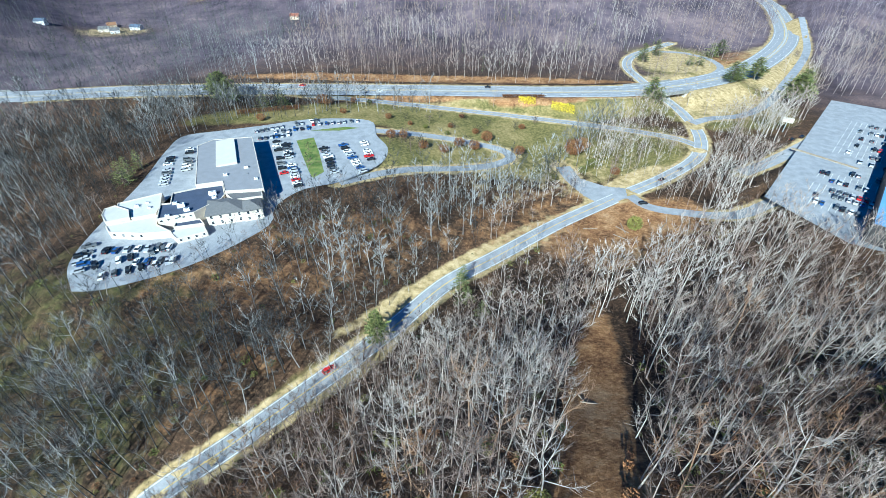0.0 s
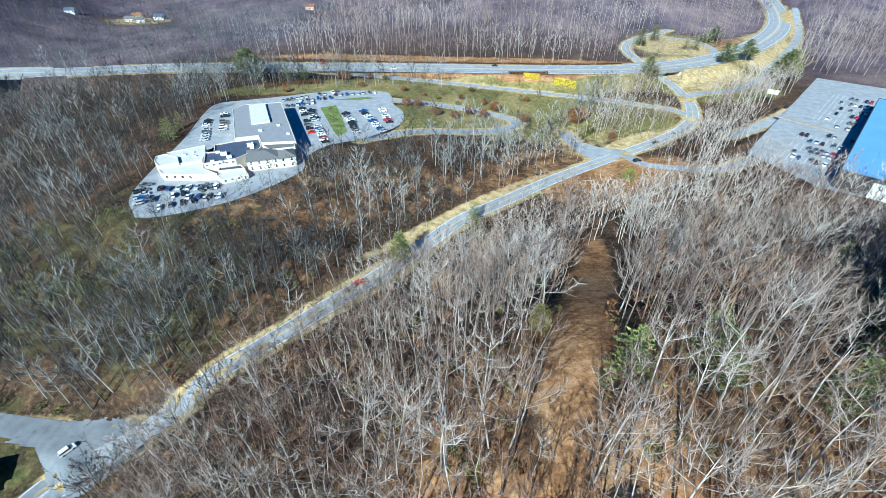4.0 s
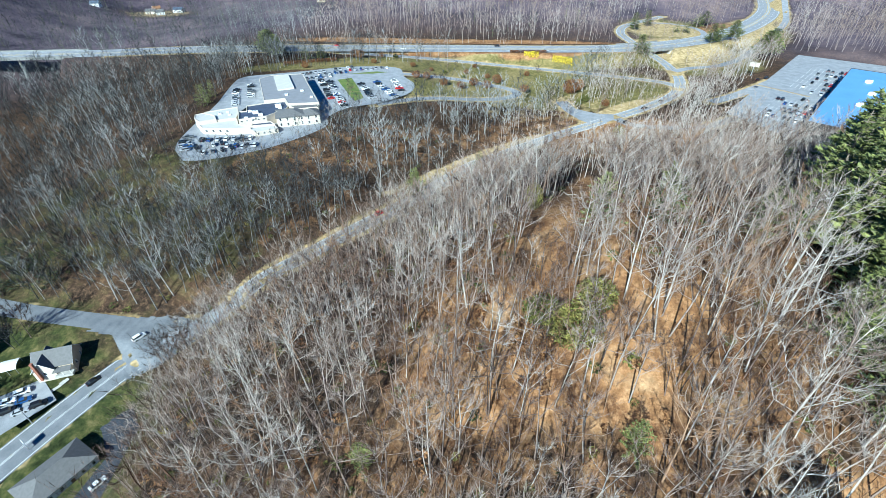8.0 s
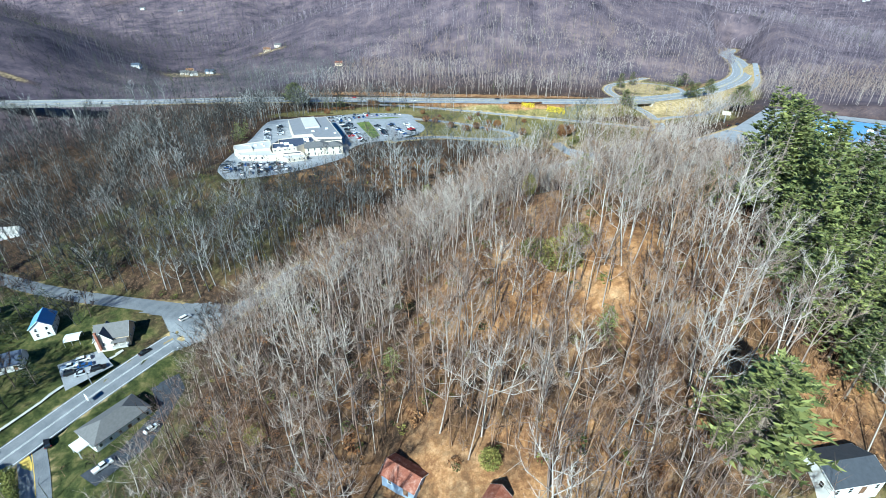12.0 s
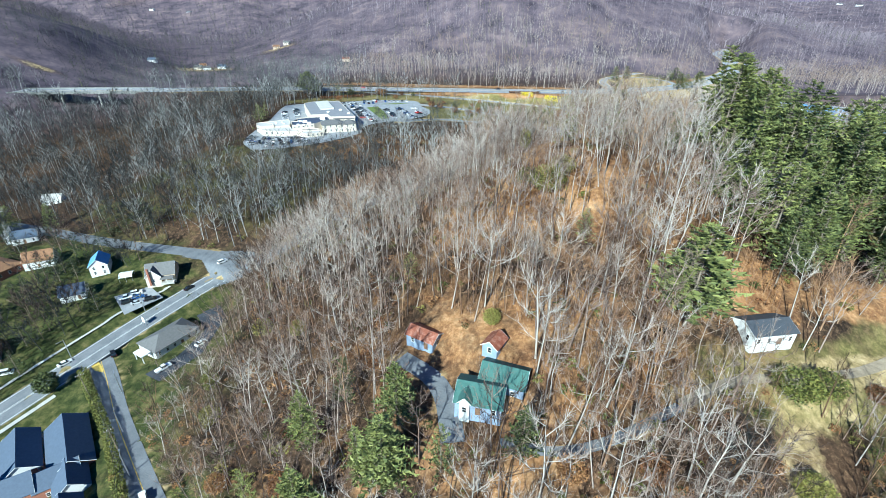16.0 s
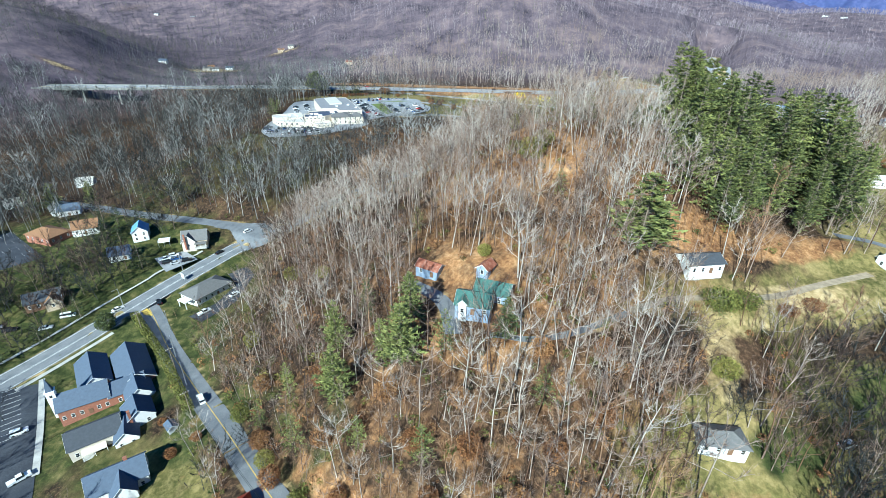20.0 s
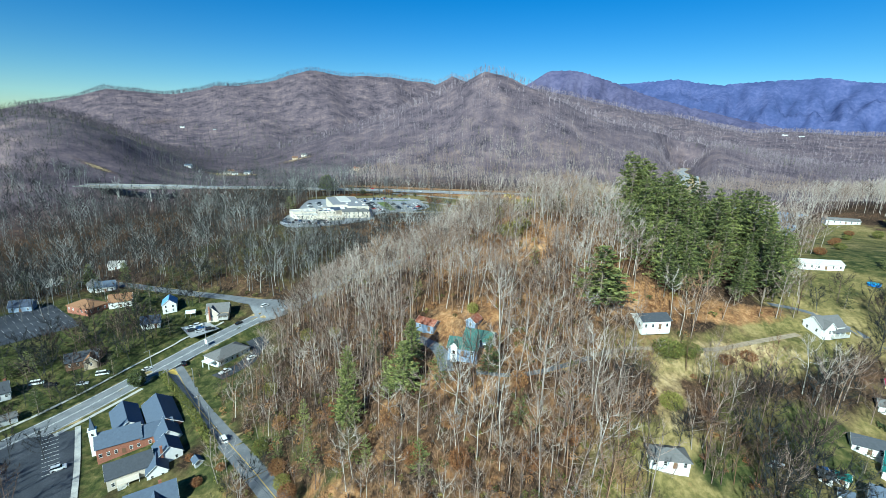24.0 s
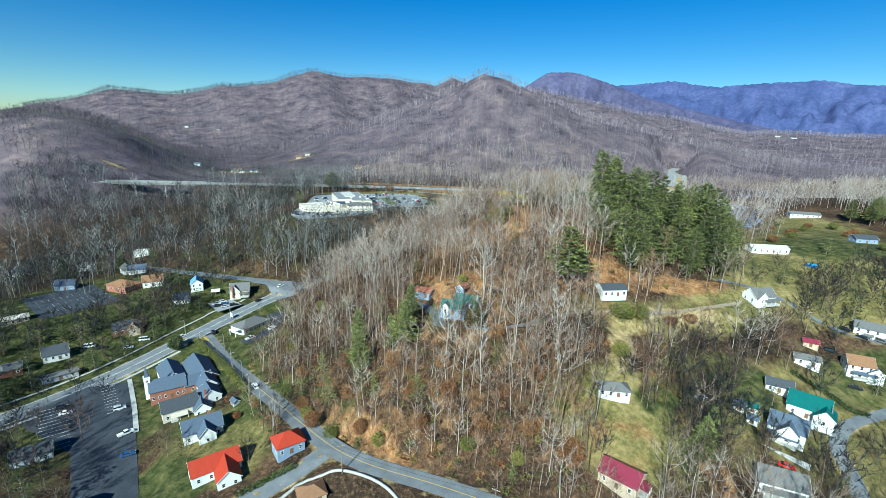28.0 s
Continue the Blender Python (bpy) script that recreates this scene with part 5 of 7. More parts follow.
# Open ground without trees: outlines in plan.
OPEN = (
    ((-132, 250), (-112, 258), (-90, 246), (-86, 208), (-94, 182), (-122, 198)),
    ((-134, 352), (-150, 365), (-160, 420), (-164, 490), (-137, 512), (-60, 530), (60, 560), (130, 560), (60, 500), (40, 470), (-20, 450), (-56, 434), (-84, 413), (-84, 396), (-103, 371), (-126, 356)),
    ((40, 140), (95, 196), (130, 205), (160, 190), (130, 172), (75, 168), (52, 160)),
    ((-260, 200), (-190, 290), (-120, 268), (-100, 262), (-118, 215), (-128, 196), (-90, 150), (-60, 118), (-30, 112), (-8, 107), (14, 101), (40, 92), (70, 70), (20, 40), (-220, 60)),
    ((90, 90), (75, 110), (100, 150), (150, 175), (150, 250), (250, 280), (300, 200), (220, 90)),
    ((55, 410), (60, 440), (100, 445), (120, 430), (105, 408), (75, 405)),
    ((160, 560), (200, 640), (270, 690), (300, 690), (240, 600), (190, 552)),
    ((140, 430), (270, 590), (360, 540), (360, 460), (230, 400), (185, 375), (160, 392)),
    ((33, 282), (28, 262), (19, 243), (8, 245), (12, 262), (20, 280), (31, 312), (43, 347), (59, 347), (49, 307)),
    ((38, 402), (58, 425), (84, 433), (103, 415), (99, 392), (78, 385), (46, 388)),
    ((-22, 172), (-18, 184), (4, 176), (10, 162), (2, 151), (-12, 154)),
    ((-440, 750), (-372, 750), (-366, 826), (-400, 836), (-446, 828)),
    ((-370, 900), (-322, 900), (-318, 955), (-368, 955)),
    ((-520, 560), (-440, 560), (-436, 612), (-516, 616)),
    ((-214, 790), (-184, 790), (-184, 832), (-214, 832)),
    ((168, 268), (215, 300), (262, 400), (330, 428), (345, 385), (300, 300), (240, 258)),
    ((56, 142), (60, 166), (72, 172), (76, 160), (70, 142)),
    ((46, 112), (50, 128), (72, 130), (74, 116), (62, 108)),
    ((83, 108), (82, 158), (112, 170), (118, 150), (100, 146), (94, 108)),
    ((150, 690), (200, 715), (215, 670), (180, 640), (150, 650)),
)


# Conifers standing alone: x, y, height, breadth.
EVERGREENS = ((46.5, 182, 27, 1.6), (54, 188, 15, 1.2), (-20, 158, 18, 1.4), (-42, 160, 19, 1.2), (-34, 168, 16, 1.2), (-21, 146, 21, 1.6), (-38, 143, 19, 1.5), (-27, 150, 15, 1.3), (-10, 146, 13, 1.3), (5, 148.5, 15, 1.5), (62, 249, 15, 1.3), (45, 261, 13, 1.2), (28, 254, 13, 1.7), (43, 254, 13, 1.7),
                    (99, 300, 17, 1.2), (-23, 207, 9, 1.4), (25, 203, 9, 1.4), (-55, 152, 13, 1.3), (-48, 136, 12, 1.4), (-62, 146, 11, 1.4), (-30, 132, 10, 1.5), (-14, 128, 11, 1.5), (14, 138, 12, 1.4), (77, 113, 17, 1.3), (82, 119, 15, 1.2), (68, 169, 6, 1.6), (127, 178, 9, 1.6), (18, 106, 8, 1.0), (212, 256, 10, 1.5), (325, 364, 22, 1.3), (335, 372, 22, 1.3), (345, 360, 22, 1.3), (318, 375, 19, 1.3), (350, 378, 23, 1.3),
                    (139, 574, 15, 1.1), (142, 566, 9, 1.2), (211, 609, 13, 1.5), (219, 613, 12, 1.4), (233, 617, 14, 1.3), (239, 572, 17, 1.5), (247, 580, 15, 1.4), (252, 588, 16, 1.3), (159, 664, 13, 1.2), (178, 685, 12, 1.2), (241, 698, 12, 1.6), (232, 694, 10, 1.5), (200, 662, 8, 1.4), (210, 665, 8, 1.4),
                    (-166, 549, 17, 1.4), (-160, 545, 15, 1.4), (-172, 553, 14, 1.4), (-123, 542, 10, 1.4), (-135, 540, 9, 1.5), (-166, 430, 13, 1.4), (-170, 440, 12, 1.4), (-168, 447, 11, 1.4), (-27, 345, 17, 1.2), (2, 372, 11, 1.3), (5, 366, 8, 1.4), (10, 357, 8, 1.4), (3, 378, 10, 1.3), (-102, 430, 8, 1.2),
                    (-204, 192, 10, 1.7), (-198, 197, 11, 1.7), (-212, 188, 9, 1.7), (-246, 290, 14, 1.5), (-252, 298, 15, 1.5), (-262, 292, 13, 1.5), (-300, 300, 14, 1.4), (-225, 295, 15, 1.3))


def wooded(x, y, gap=3.0):
    ok = np.ones(len(x), bool)
    for o in OPEN:
        ok &= ~inside(x, y, o)
    for rn_, (ln_, lz, width) in lines.items():
        g, _ = road_gap(x, y, ln_, lz)
        ok &= g > width / 2 + (0.3 if rn_ == "house_drive" else gap)
    for ex_, ey_, es_, ew_ in EVERGREENS:
        ok &= np.hypot(x - ex_, y - ey_) > 0.16 * es_ * ew_ + 1.5
    for hx, hy in HOMES:
        ok &= np.hypot(x - hx, y - hy) > 9.5
    g, _ = road_gap(x, y, hw_line, hw_z)
    ok &= (g > np.where(y > 760, 13.5, 20)) | ((x < -150) & (g > 13.5))
    return ok & (np.abs(x - 6) < 0.99 * (y + 13) + 40)


near_protos = [toned(bare_tree(8, 24, rng.uniform(0.19, 0.32), 0.0015, rng.uniform(0.32, 0.5), bent=True), (0.16, 0.13, -0.04)) for _ in range(12)]
mid_protos = [toned(bare_tree(8, 14, rng.uniform(0.24, 0.36), 0.0040, 0.3), (0.14, 0.06, -0.02)) for _ in range(8)]
hill_protos = [toned(bare_tree(5, 8, rng.uniform(0.24, 0.38), 0.0058, 0.3), (0.12, 0.04, -0.03)) for _ in range(8)]
far_protos = [gather([cone((0, 0, -0.1), (0, 0, 0.9), 0.016, 0, 3), *[sliver((0, 0, 0.4 + 0.1 * q), (rng.normal(0, 0.16), rng.normal(0, 0.16), 0.75 + 0.08 * q), 0.02) for q in range(4)]]) for _ in range(6)]

GROVE = ((62, 203), (66, 198), (84, 200), (122, 208), (142, 224), (160, 250), (152, 294), (104, 296), (70, 254))
fx, fy = scatter(-520, 520, 85, 545, 4.6)
ok = wooded(fx, fy) & (~inside(fx, fy, GROVE) | (rng.random(len(fx)) < 0.12)) & ~inside(fx, fy, ((42, 176), (60, 176), (66, 192), (130, 206), (150, 235), (125, 210), (70, 201), (46, 196)))
inner = (fx > -130) & (fx < 165) & (fy < 345)
ok &= inner | (rng.random(len(fx)) < np.where(fx < -200, 0.42, 0.54))
fx, fy = fx[ok], fy[ok]
special = inside(fx, fy, ((-48, 138), (50, 138), (60, 215), (52, 272), (-34, 272), (-52, 200)))
special &= np.cumsum(special) <= 900
patch = np.sin(fx * 0.05 + 1) * np.cos(fy * 0.043) + rng.normal(0, 0.35, len(fx))
sz = rng.uniform(13, 23, len(fx)) + 2.0 * patch
valley_gap = road_gap(fx, fy, *lines["valley_road"][:2])[0]
sz *= np.where(fy > 335, np.clip(0.5 + valley_gap / 75, 0, 1), 1)
street_gap = road_gap(fx, fy, *lines["church_street"][:2])[0]
sz *= np.clip(0.62 + street_gap / 90, 0, 1)
lot_gap = outline_gap(fx, fy, PADS["school_lot"][2])
sz *= np.where((fy < 440) & (lot_gap < 45), 0.58 + 0.42 * lot_gap / 45, 1.0)
west = np.clip((-fx - 10 + (fy - 330) * 0.75) / 60, 0, 1)
tn = np.clip(0.42 + 0.17 * patch + rng.normal(0, 0.27, len(fx)) - 0.14 * west - 0.02 * (fy < 150) + 0.08 * ((fx > -60) & (fy > 300)) + 0.14 * ((fx > -60) & (fy > 375)) + 0.13 * np.exp(-((fx - 20) / 75) ** 4 - ((fy - 290) / 115) ** 4), 0.02, 0.82)
singles = np.where(special)[0][::3][:300]
rest = np.ones(len(fx), bool)
rest[singles] = False
close = rest & (fx > -130) & (fx < 165) & (fy < 345)
russet = rng.random(len(fx)) < np.where(fy < 205, 0.27, 0.14)
for nm, sel, mat, lab in (("bare_woods", close & (west < 0.6) & ~russet, BARK, "leafless grey-brown winter hardwoods covering the hill"), ("russet_woods", close & (west < 0.6) & russet, TWIG_RUST, "leafless reddish-brown young hardwoods on the slope"), ("grey_woods", close & (west >= 0.6), GREY_BARK, "leafless dark grey hardwoods beyond the valley road")):
    v, f, t = placed(near_protos, fx[sel], fy[sel], sz[sel], tn[sel], rng.uniform(1.0, 1.35, sel.sum()))
    tagged(mesh_object(nm, v, f, mat, attrs={"tone": t}), lab, "woods", kind="stuff")
outer = rest & ~close
for nm, sel, mat, lab in (("bare_woods_outer", outer & (west < 0.6), BARK, "leafless brown winter hardwoods on the valley sides"), ("grey_woods_outer", outer & (west >= 0.6), GREY_BARK, "leafless grey winter hardwoods on the valley sides")):
    v, f, t = placed(mid_protos, fx[sel], fy[sel], sz[sel], tn[sel])
    tagged(mesh_object(nm, v, f, mat, attrs={"tone": t}), lab, "woods", kind="stuff")


# The trees nearest the walk, each a thing of its own.
def tree_meshes(made, tone, mat):
    """Shared meshes of a leafless tree: the trunk, and the crown with paler limbs and darker twigs."""
    trunk, boughs, fine = made
    pair = []
    for nm, groups, shifts in (("trunk", (trunk,), (0.2,)), ("crown", (boughs, fine), (0.16, -0.06))):
        v, f_, t_ = toned(groups, shifts)
        o = mesh_object(nm, v, f_, mat, attrs={"tone": tone + t_})
        pair.append(o.data)
        bpy.data.objects.remove(o)
    return pair


tree_kinds = [tree_meshes(bare_tree(9, 11, rng.uniform(0.2, 0.34), 0.0018, 0.3 + 0.02 * k, 5, 2, True), 0.14 + 0.06 * k, BARK) for k in range(9)]


def tree_thing(name, kind, x, y, size, label, group, wide=1.0, sink=0.0):
    root = new(name)
    root.matrix_world = pose(x, y, drop(x, y) - sink, 0, 0, rng.uniform(0, 360)) @ Matrix.Diagonal((size * wide, size * wide, size, 1))
    for nm, me in zip(("trunk", "crown"), kind):
        o = new(nm, me)
        o.parent = root
    return tagged(root, label, "tree", group)


for q in singles:
    tree_thing("bare_tree", tree_kinds[rng.integers(0, 9)], fx[q], fy[q], sz[q], "leafless grey-barked hardwood on the leaf-strewn hill", "bare trees on the hill")

# Broad open-grown trees for gardens and yards.
broad_kinds = [tree_meshes(bare_tree(13, 20, 0.36, 0.0048, 0.16, 5, 1, True), 0.05 + 0.07 * k, BARK if k % 2 else GREY_BARK) for k in range(6)]

# Large pale-barked trees that stand out on the hill.
pale_kinds = [tree_meshes(bare_tree(12, 18, 0.34, 0.0021, 0.22, 6, 2, True), 0.66, BARK) for _ in range(3)]
for x, y, s in ((28, 229, 23), (19, 236, 21), (-4, 206, 19), (34, 205, 17), (42, 222, 18), (10, 190, 17), (26, 184, 16), (-28, 224, 18), (40, 250, 20), (54, 236, 19), (-14, 244, 19), (-40, 200, 17), (36, 168, 15), (30, 152, 14), (8, 128, 14), (44, 144, 14), (-20, 136, 13), (60, 268, 20), (84, 284, 20), (-50, 240, 18)):
    tree_thing("pale_tree", pale_kinds[rng.integers(0, 3)], x, y, s, "large spreading tree with pale grey bark", "pale trees on the hill")

# Undergrowth: thin saplings and brush.
ux, uy = scatter(-230, 230, 95, 470, 8.0)
bx_, by_ = scatter(-105, 85, 104, 215, 4.6)
lx_, ly_ = scatter(-90, 60, 104, 150, 4.0)
ux, uy = np.concatenate([ux, bx_, lx_]), np.concatenate([uy, by_, ly_])
ok = wooded(ux, uy, 1.5)
ux, uy = ux[ok], uy[ok]
brush_protos = [toned(bare_tree(5, 6, 0.3, 0.007, 0.08), (0.1, 0, 0)) for _ in range(6)]
v, f, t = placed(brush_protos, ux, uy, rng.uniform(1.5, 4.8, len(ux)) * np.where(uy < 150, 1.35, 1.0), np.clip(rng.normal(0.5, 0.22, len(ux)), 0.02, 0.9), rng.uniform(1.1, 1.9, len(ux)))
sx_, sy_ = scatter(-60, 80, 150, 275, 2.5)
ok = wooded(sx_, sy_, 2.0) & (np.sin(sx_ * 0.09 + 2) + np.cos(sy_ * 0.07 + sx_ * 0.03) + 0.02 * sx_ + rng.normal(0, 0.4, len(sx_)) > 0.3)
sx_, sy_ = sx_[ok], sy_[ok]
pole_protos = [toned(bare_tree(4, 4, 0.1, 0.0048, 0.4), (0.2, 0.05, 0)) for _ in range(6)]
v2, f2, t2 = placed(pole_protos, sx_, sy_, rng.uniform(5, 10, len(sx_)), np.clip(rng.normal(0.42, 0.2, len(sx_)), 0.02, 0.8))
tagged(mesh_object("saplings", v2, f2, TWIG_RUST, attrs={"tone": t2}), "thicket of thin reddish saplings on the hill", "saplings", kind="stuff")
qx, qy = scatter(-100, 66, 102, 188, 3.7)
ok = wooded(qx, qy, 2.5)
qx, qy = qx[ok], qy[ok]
thicket_protos = [toned(bare_tree(7, 9, 0.3, 0.0042, 0.1, bent=True), (0.16, 0.1, -0.03)) for _ in range(8)]
grey_ = rng.random(len(qx)) < 0.62
for nm, sel, mat, lab in (("grey_thicket", grey_, BARK, "pale grey multi-stemmed brush on the slope"), ("brown_thicket", ~grey_, TWIG_RUST, "dense brown multi-stemmed brush on the slope")):
    v2, f2, t2 = placed(thicket_protos, qx[sel], qy[sel], rng.uniform(3.0, 7.5, sel.sum()), np.clip(rng.normal(0.48, 0.26, sel.sum()), 0.02, 0.85), rng.uniform(0.9, 1.5, sel.sum()), lean=0.1)
    tagged(mesh_object(nm, v2, f2, mat, attrs={"tone": t2}), lab, "brush", kind="stuff")
tagged(mesh_object("undergrowth", v, f, TWIG_RUST, attrs={"tone": t}), "thin brown saplings and brush under the trees", "undergrowth", kind="stuff")

mx, my = scatter(-1000, 900, 545, 1050, 10.0)
ok = wooded(mx, my)
mx, my = mx[ok], my[ok]
patch = np.sin(mx * 0.03) * np.cos(my * 0.03) + rng.normal(0, 0.35, len(mx))
msize, mtone = rng.uniform(13, 21, len(mx)) + 8 * ((mx < -230) & (my < 545)), np.clip(0.55 + 0.18 * patch - 0.3 * np.clip((-mx - 160) / 250, 0, 1), 0.05, 0.85)
# Past about 900 m the trees change to the haze-tinted branch colour.
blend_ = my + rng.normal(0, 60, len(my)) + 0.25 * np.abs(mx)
for nm, part_, mat in (("bare_woods_beyond", (blend_ < 900) & (mx > -160), BARK), ("grey_woods_beyond", (blend_ < 900) & (mx <= -160), GREY_BARK), ("hill_woods", blend_ >= 900, HAZY_MOUNTAIN_BARK)):
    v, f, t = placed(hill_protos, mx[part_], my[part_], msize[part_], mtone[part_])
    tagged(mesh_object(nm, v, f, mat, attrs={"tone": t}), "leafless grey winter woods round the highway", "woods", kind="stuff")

wx, wy = scatter(-2500, 2100, 1050, 2750, 17.5)
ok = (np.abs(wx) < 0.99 * wy) & (natural(wx, wy) > 12)
wx, wy = wx[ok], wy[ok]
# Haze is in these branches' colour; their tone also drops towards the west.
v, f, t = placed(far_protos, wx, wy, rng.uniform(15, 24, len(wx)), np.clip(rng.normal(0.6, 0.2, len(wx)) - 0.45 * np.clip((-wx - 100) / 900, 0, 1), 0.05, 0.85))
tagged(mesh_object("mountain_woods", v, f, HAZY_MOUNTAIN_BARK, attrs={"tone": t}), "bare purple-grey woods on the mountain slopes, haze in their tint", "woods", kind="stuff")


# Conifers scattered through the woods beyond, joined.
far_pines = [gather([*t[:1], *c]) for t, c in (pine_tree(6, 4, 0.34, 0.1, 1) for _ in range(4))]
cx, cy = scatter(-1300, 1100, 290, 1700, 23)
ok = wooded(cx, cy) & (np.sin(cx * 0.009 + 1) + np.cos(cy * 0.008) + rng.normal(0, 0.7, len(cx)) + np.clip(-0.006 * (cx + 120), -0.6, 1.6) + 0.8 * ((cx < -330) & (cy > 560) & (cy < 950)) > 0.95) & ((cy > 560) | (cx < -190))
cx, cy = cx[ok], cy[ok]
v, f, t = placed(far_pines, cx, cy, rng.uniform(11, 21, len(cx)), np.clip(rng.normal(0.35, 0.18, len(cx)), 0, 1), lean=0.0)
tagged(mesh_object("far_conifers", v, f, NEEDLES, attrs={"tone": t}), "dark conifers scattered through the far woods", "woods", kind="stuff")

kx_, ky_ = scatter(-1500, 1500, 900, 2300, 30)
ok = (np.abs(kx_) < 0.95 * ky_) & (np.sin(kx_ * 0.008 + 2) + np.sin(ky_ * 0.01 + kx_ * 0.004) + rng.normal(0, 0.55, len(kx_)) + np.where(natural(kx_, ky_) < 70, 0.35, -0.3) > 0.95)
v, f, t = placed(far_pines, kx_[ok], ky_[ok], rng.uniform(12, 22, ok.sum()), np.clip(rng.normal(0.3, 0.15, ok.sum()), 0, 1), lean=0.0)
tagged(mesh_object("slope_conifers", v, f, NEEDLES, attrs={"tone": t}), "dark conifers in patches on the mountain slopes", "woods", kind="stuff")

# Low leafy brush: rusty, tan and olive clumps under the trees.
clump = [gather(bush(46, 0.065)) for _ in range(4)]
for nm, mat, x0, x1, y0, y1, step, keep, tone_, lab in (("rusty_brush", LEAVES, -100, 90, 108, 300, 3.9, 0.42, 0.6, "rusty dead-leaved brush on the slope"), ("olive_brush", SCRUB, -110, 150, 104, 330, 6.5, 0.4, 0.45, "olive green brush under the trees"), ("slope_brush", SCRUB, -82, 40, 100, 172, 4.0, 0.65, 0.45, "olive and yellow-green brush on the lower slope"), ("verge_brush", SCRUB, -170, 60, 270, 420, 8.0, 0.3, 0.25, "dull olive brush on the road bank")):
    sx_, sy_ = scatter(x0, x1, y0, y1, step)
    ok = wooded(sx_, sy_, 1.2) & (rng.random(len(sx_)) < keep)
    sx_, sy_ = sx_[ok], sy_[ok]
    v, f, t = placed(clump, sx_, sy_, rng.uniform(0.8, 2.6, len(sx_)), np.clip(rng.normal(tone_, 0.25, len(sx_)), 0, 1), rng.uniform(1.0, 2.2, len(sx_)))
    tagged(mesh_object(nm, v, f, mat, attrs={"tone": t}), lab, "brush", kind="stuff")

# ---- conifers, leafy trees and shrubs ----
def meshes_of(trunk, crown, leaf_mat, tone):
    out = []
    for nm, pieces, mat in (("trunk", trunk, BARK_WOOD), ("crown", crown, leaf_mat)):
        v, f_ = gather(pieces)
        n_ = np.repeat(np.clip(rng.normal(tone, 0.16, len(v) // 3 + 1), 0, 1), 3)[:len(v)]
        o = mesh_object(nm, v, f_, mat, attrs={"tone": n_})
        out.append(o.data)
        bpy.data.objects.remove(o)
    return out


pine_kinds = [meshes_of(*pine_tree(int(rng.integers(20, 25)), 8, rng.uniform(0.18, 0.23), lo, 5), NEEDLES, tn_) for lo, tn_ in ((0.16, 0.64), (0.24, 0.46), (0.12, 0.74), (0.2, 0.56), (0.26, 0.68))]
big_kinds = [meshes_of(*pine_tree(24, 10, rng.uniform(0.22, 0.26), 0.24, 6), NEEDLES, tn_) for tn_ in (0.62, 0.72)]
dark_kinds = [meshes_of(*pine_tree(11, 7, rng.uniform(0.26, 0.34), 0.06, 4), NEEDLES, tn_) for tn_ in (0.15, 0.28)]
young_kinds = [meshes_of(*pine_tree(13, 8, rng.uniform(0.26, 0.34), 0.06, 4), NEEDLES, tn_) for tn_ in (0.62, 0.72, 0.8)]
px, py = scatter(58, 165, 194, 296, 8.2)
ok = inside(px, py, GROVE)
for x, y in zip(px[ok], py[ok]):
    edge = outline_gap(np.array([x]), np.array([y]), GROVE)[0]
    tree_thing("pine_tree", pine_kinds[rng.integers(0, 5)], x, y, rng.uniform(20, 39) - max(0, 6 - edge) * 1.3, "tall dark green pine in a dense grove", "pines of the grove")
for x, y, s, wd in EVERGREENS:
    s = s * 1.25 if y > 500 else s
    tree_thing("evergreen_tree", big_kinds[rng.integers(0, 2)] if s > 16.5 else (pine_kinds if s > 13 else young_kinds)[rng.integers(0, 3)], x, y, s, "green conifer standing among bare trees", "scattered conifers", wd * (0.72 if y < 172 and -65 < x < 25 else 1.5 if y > 450 else 1.0), 0.3)

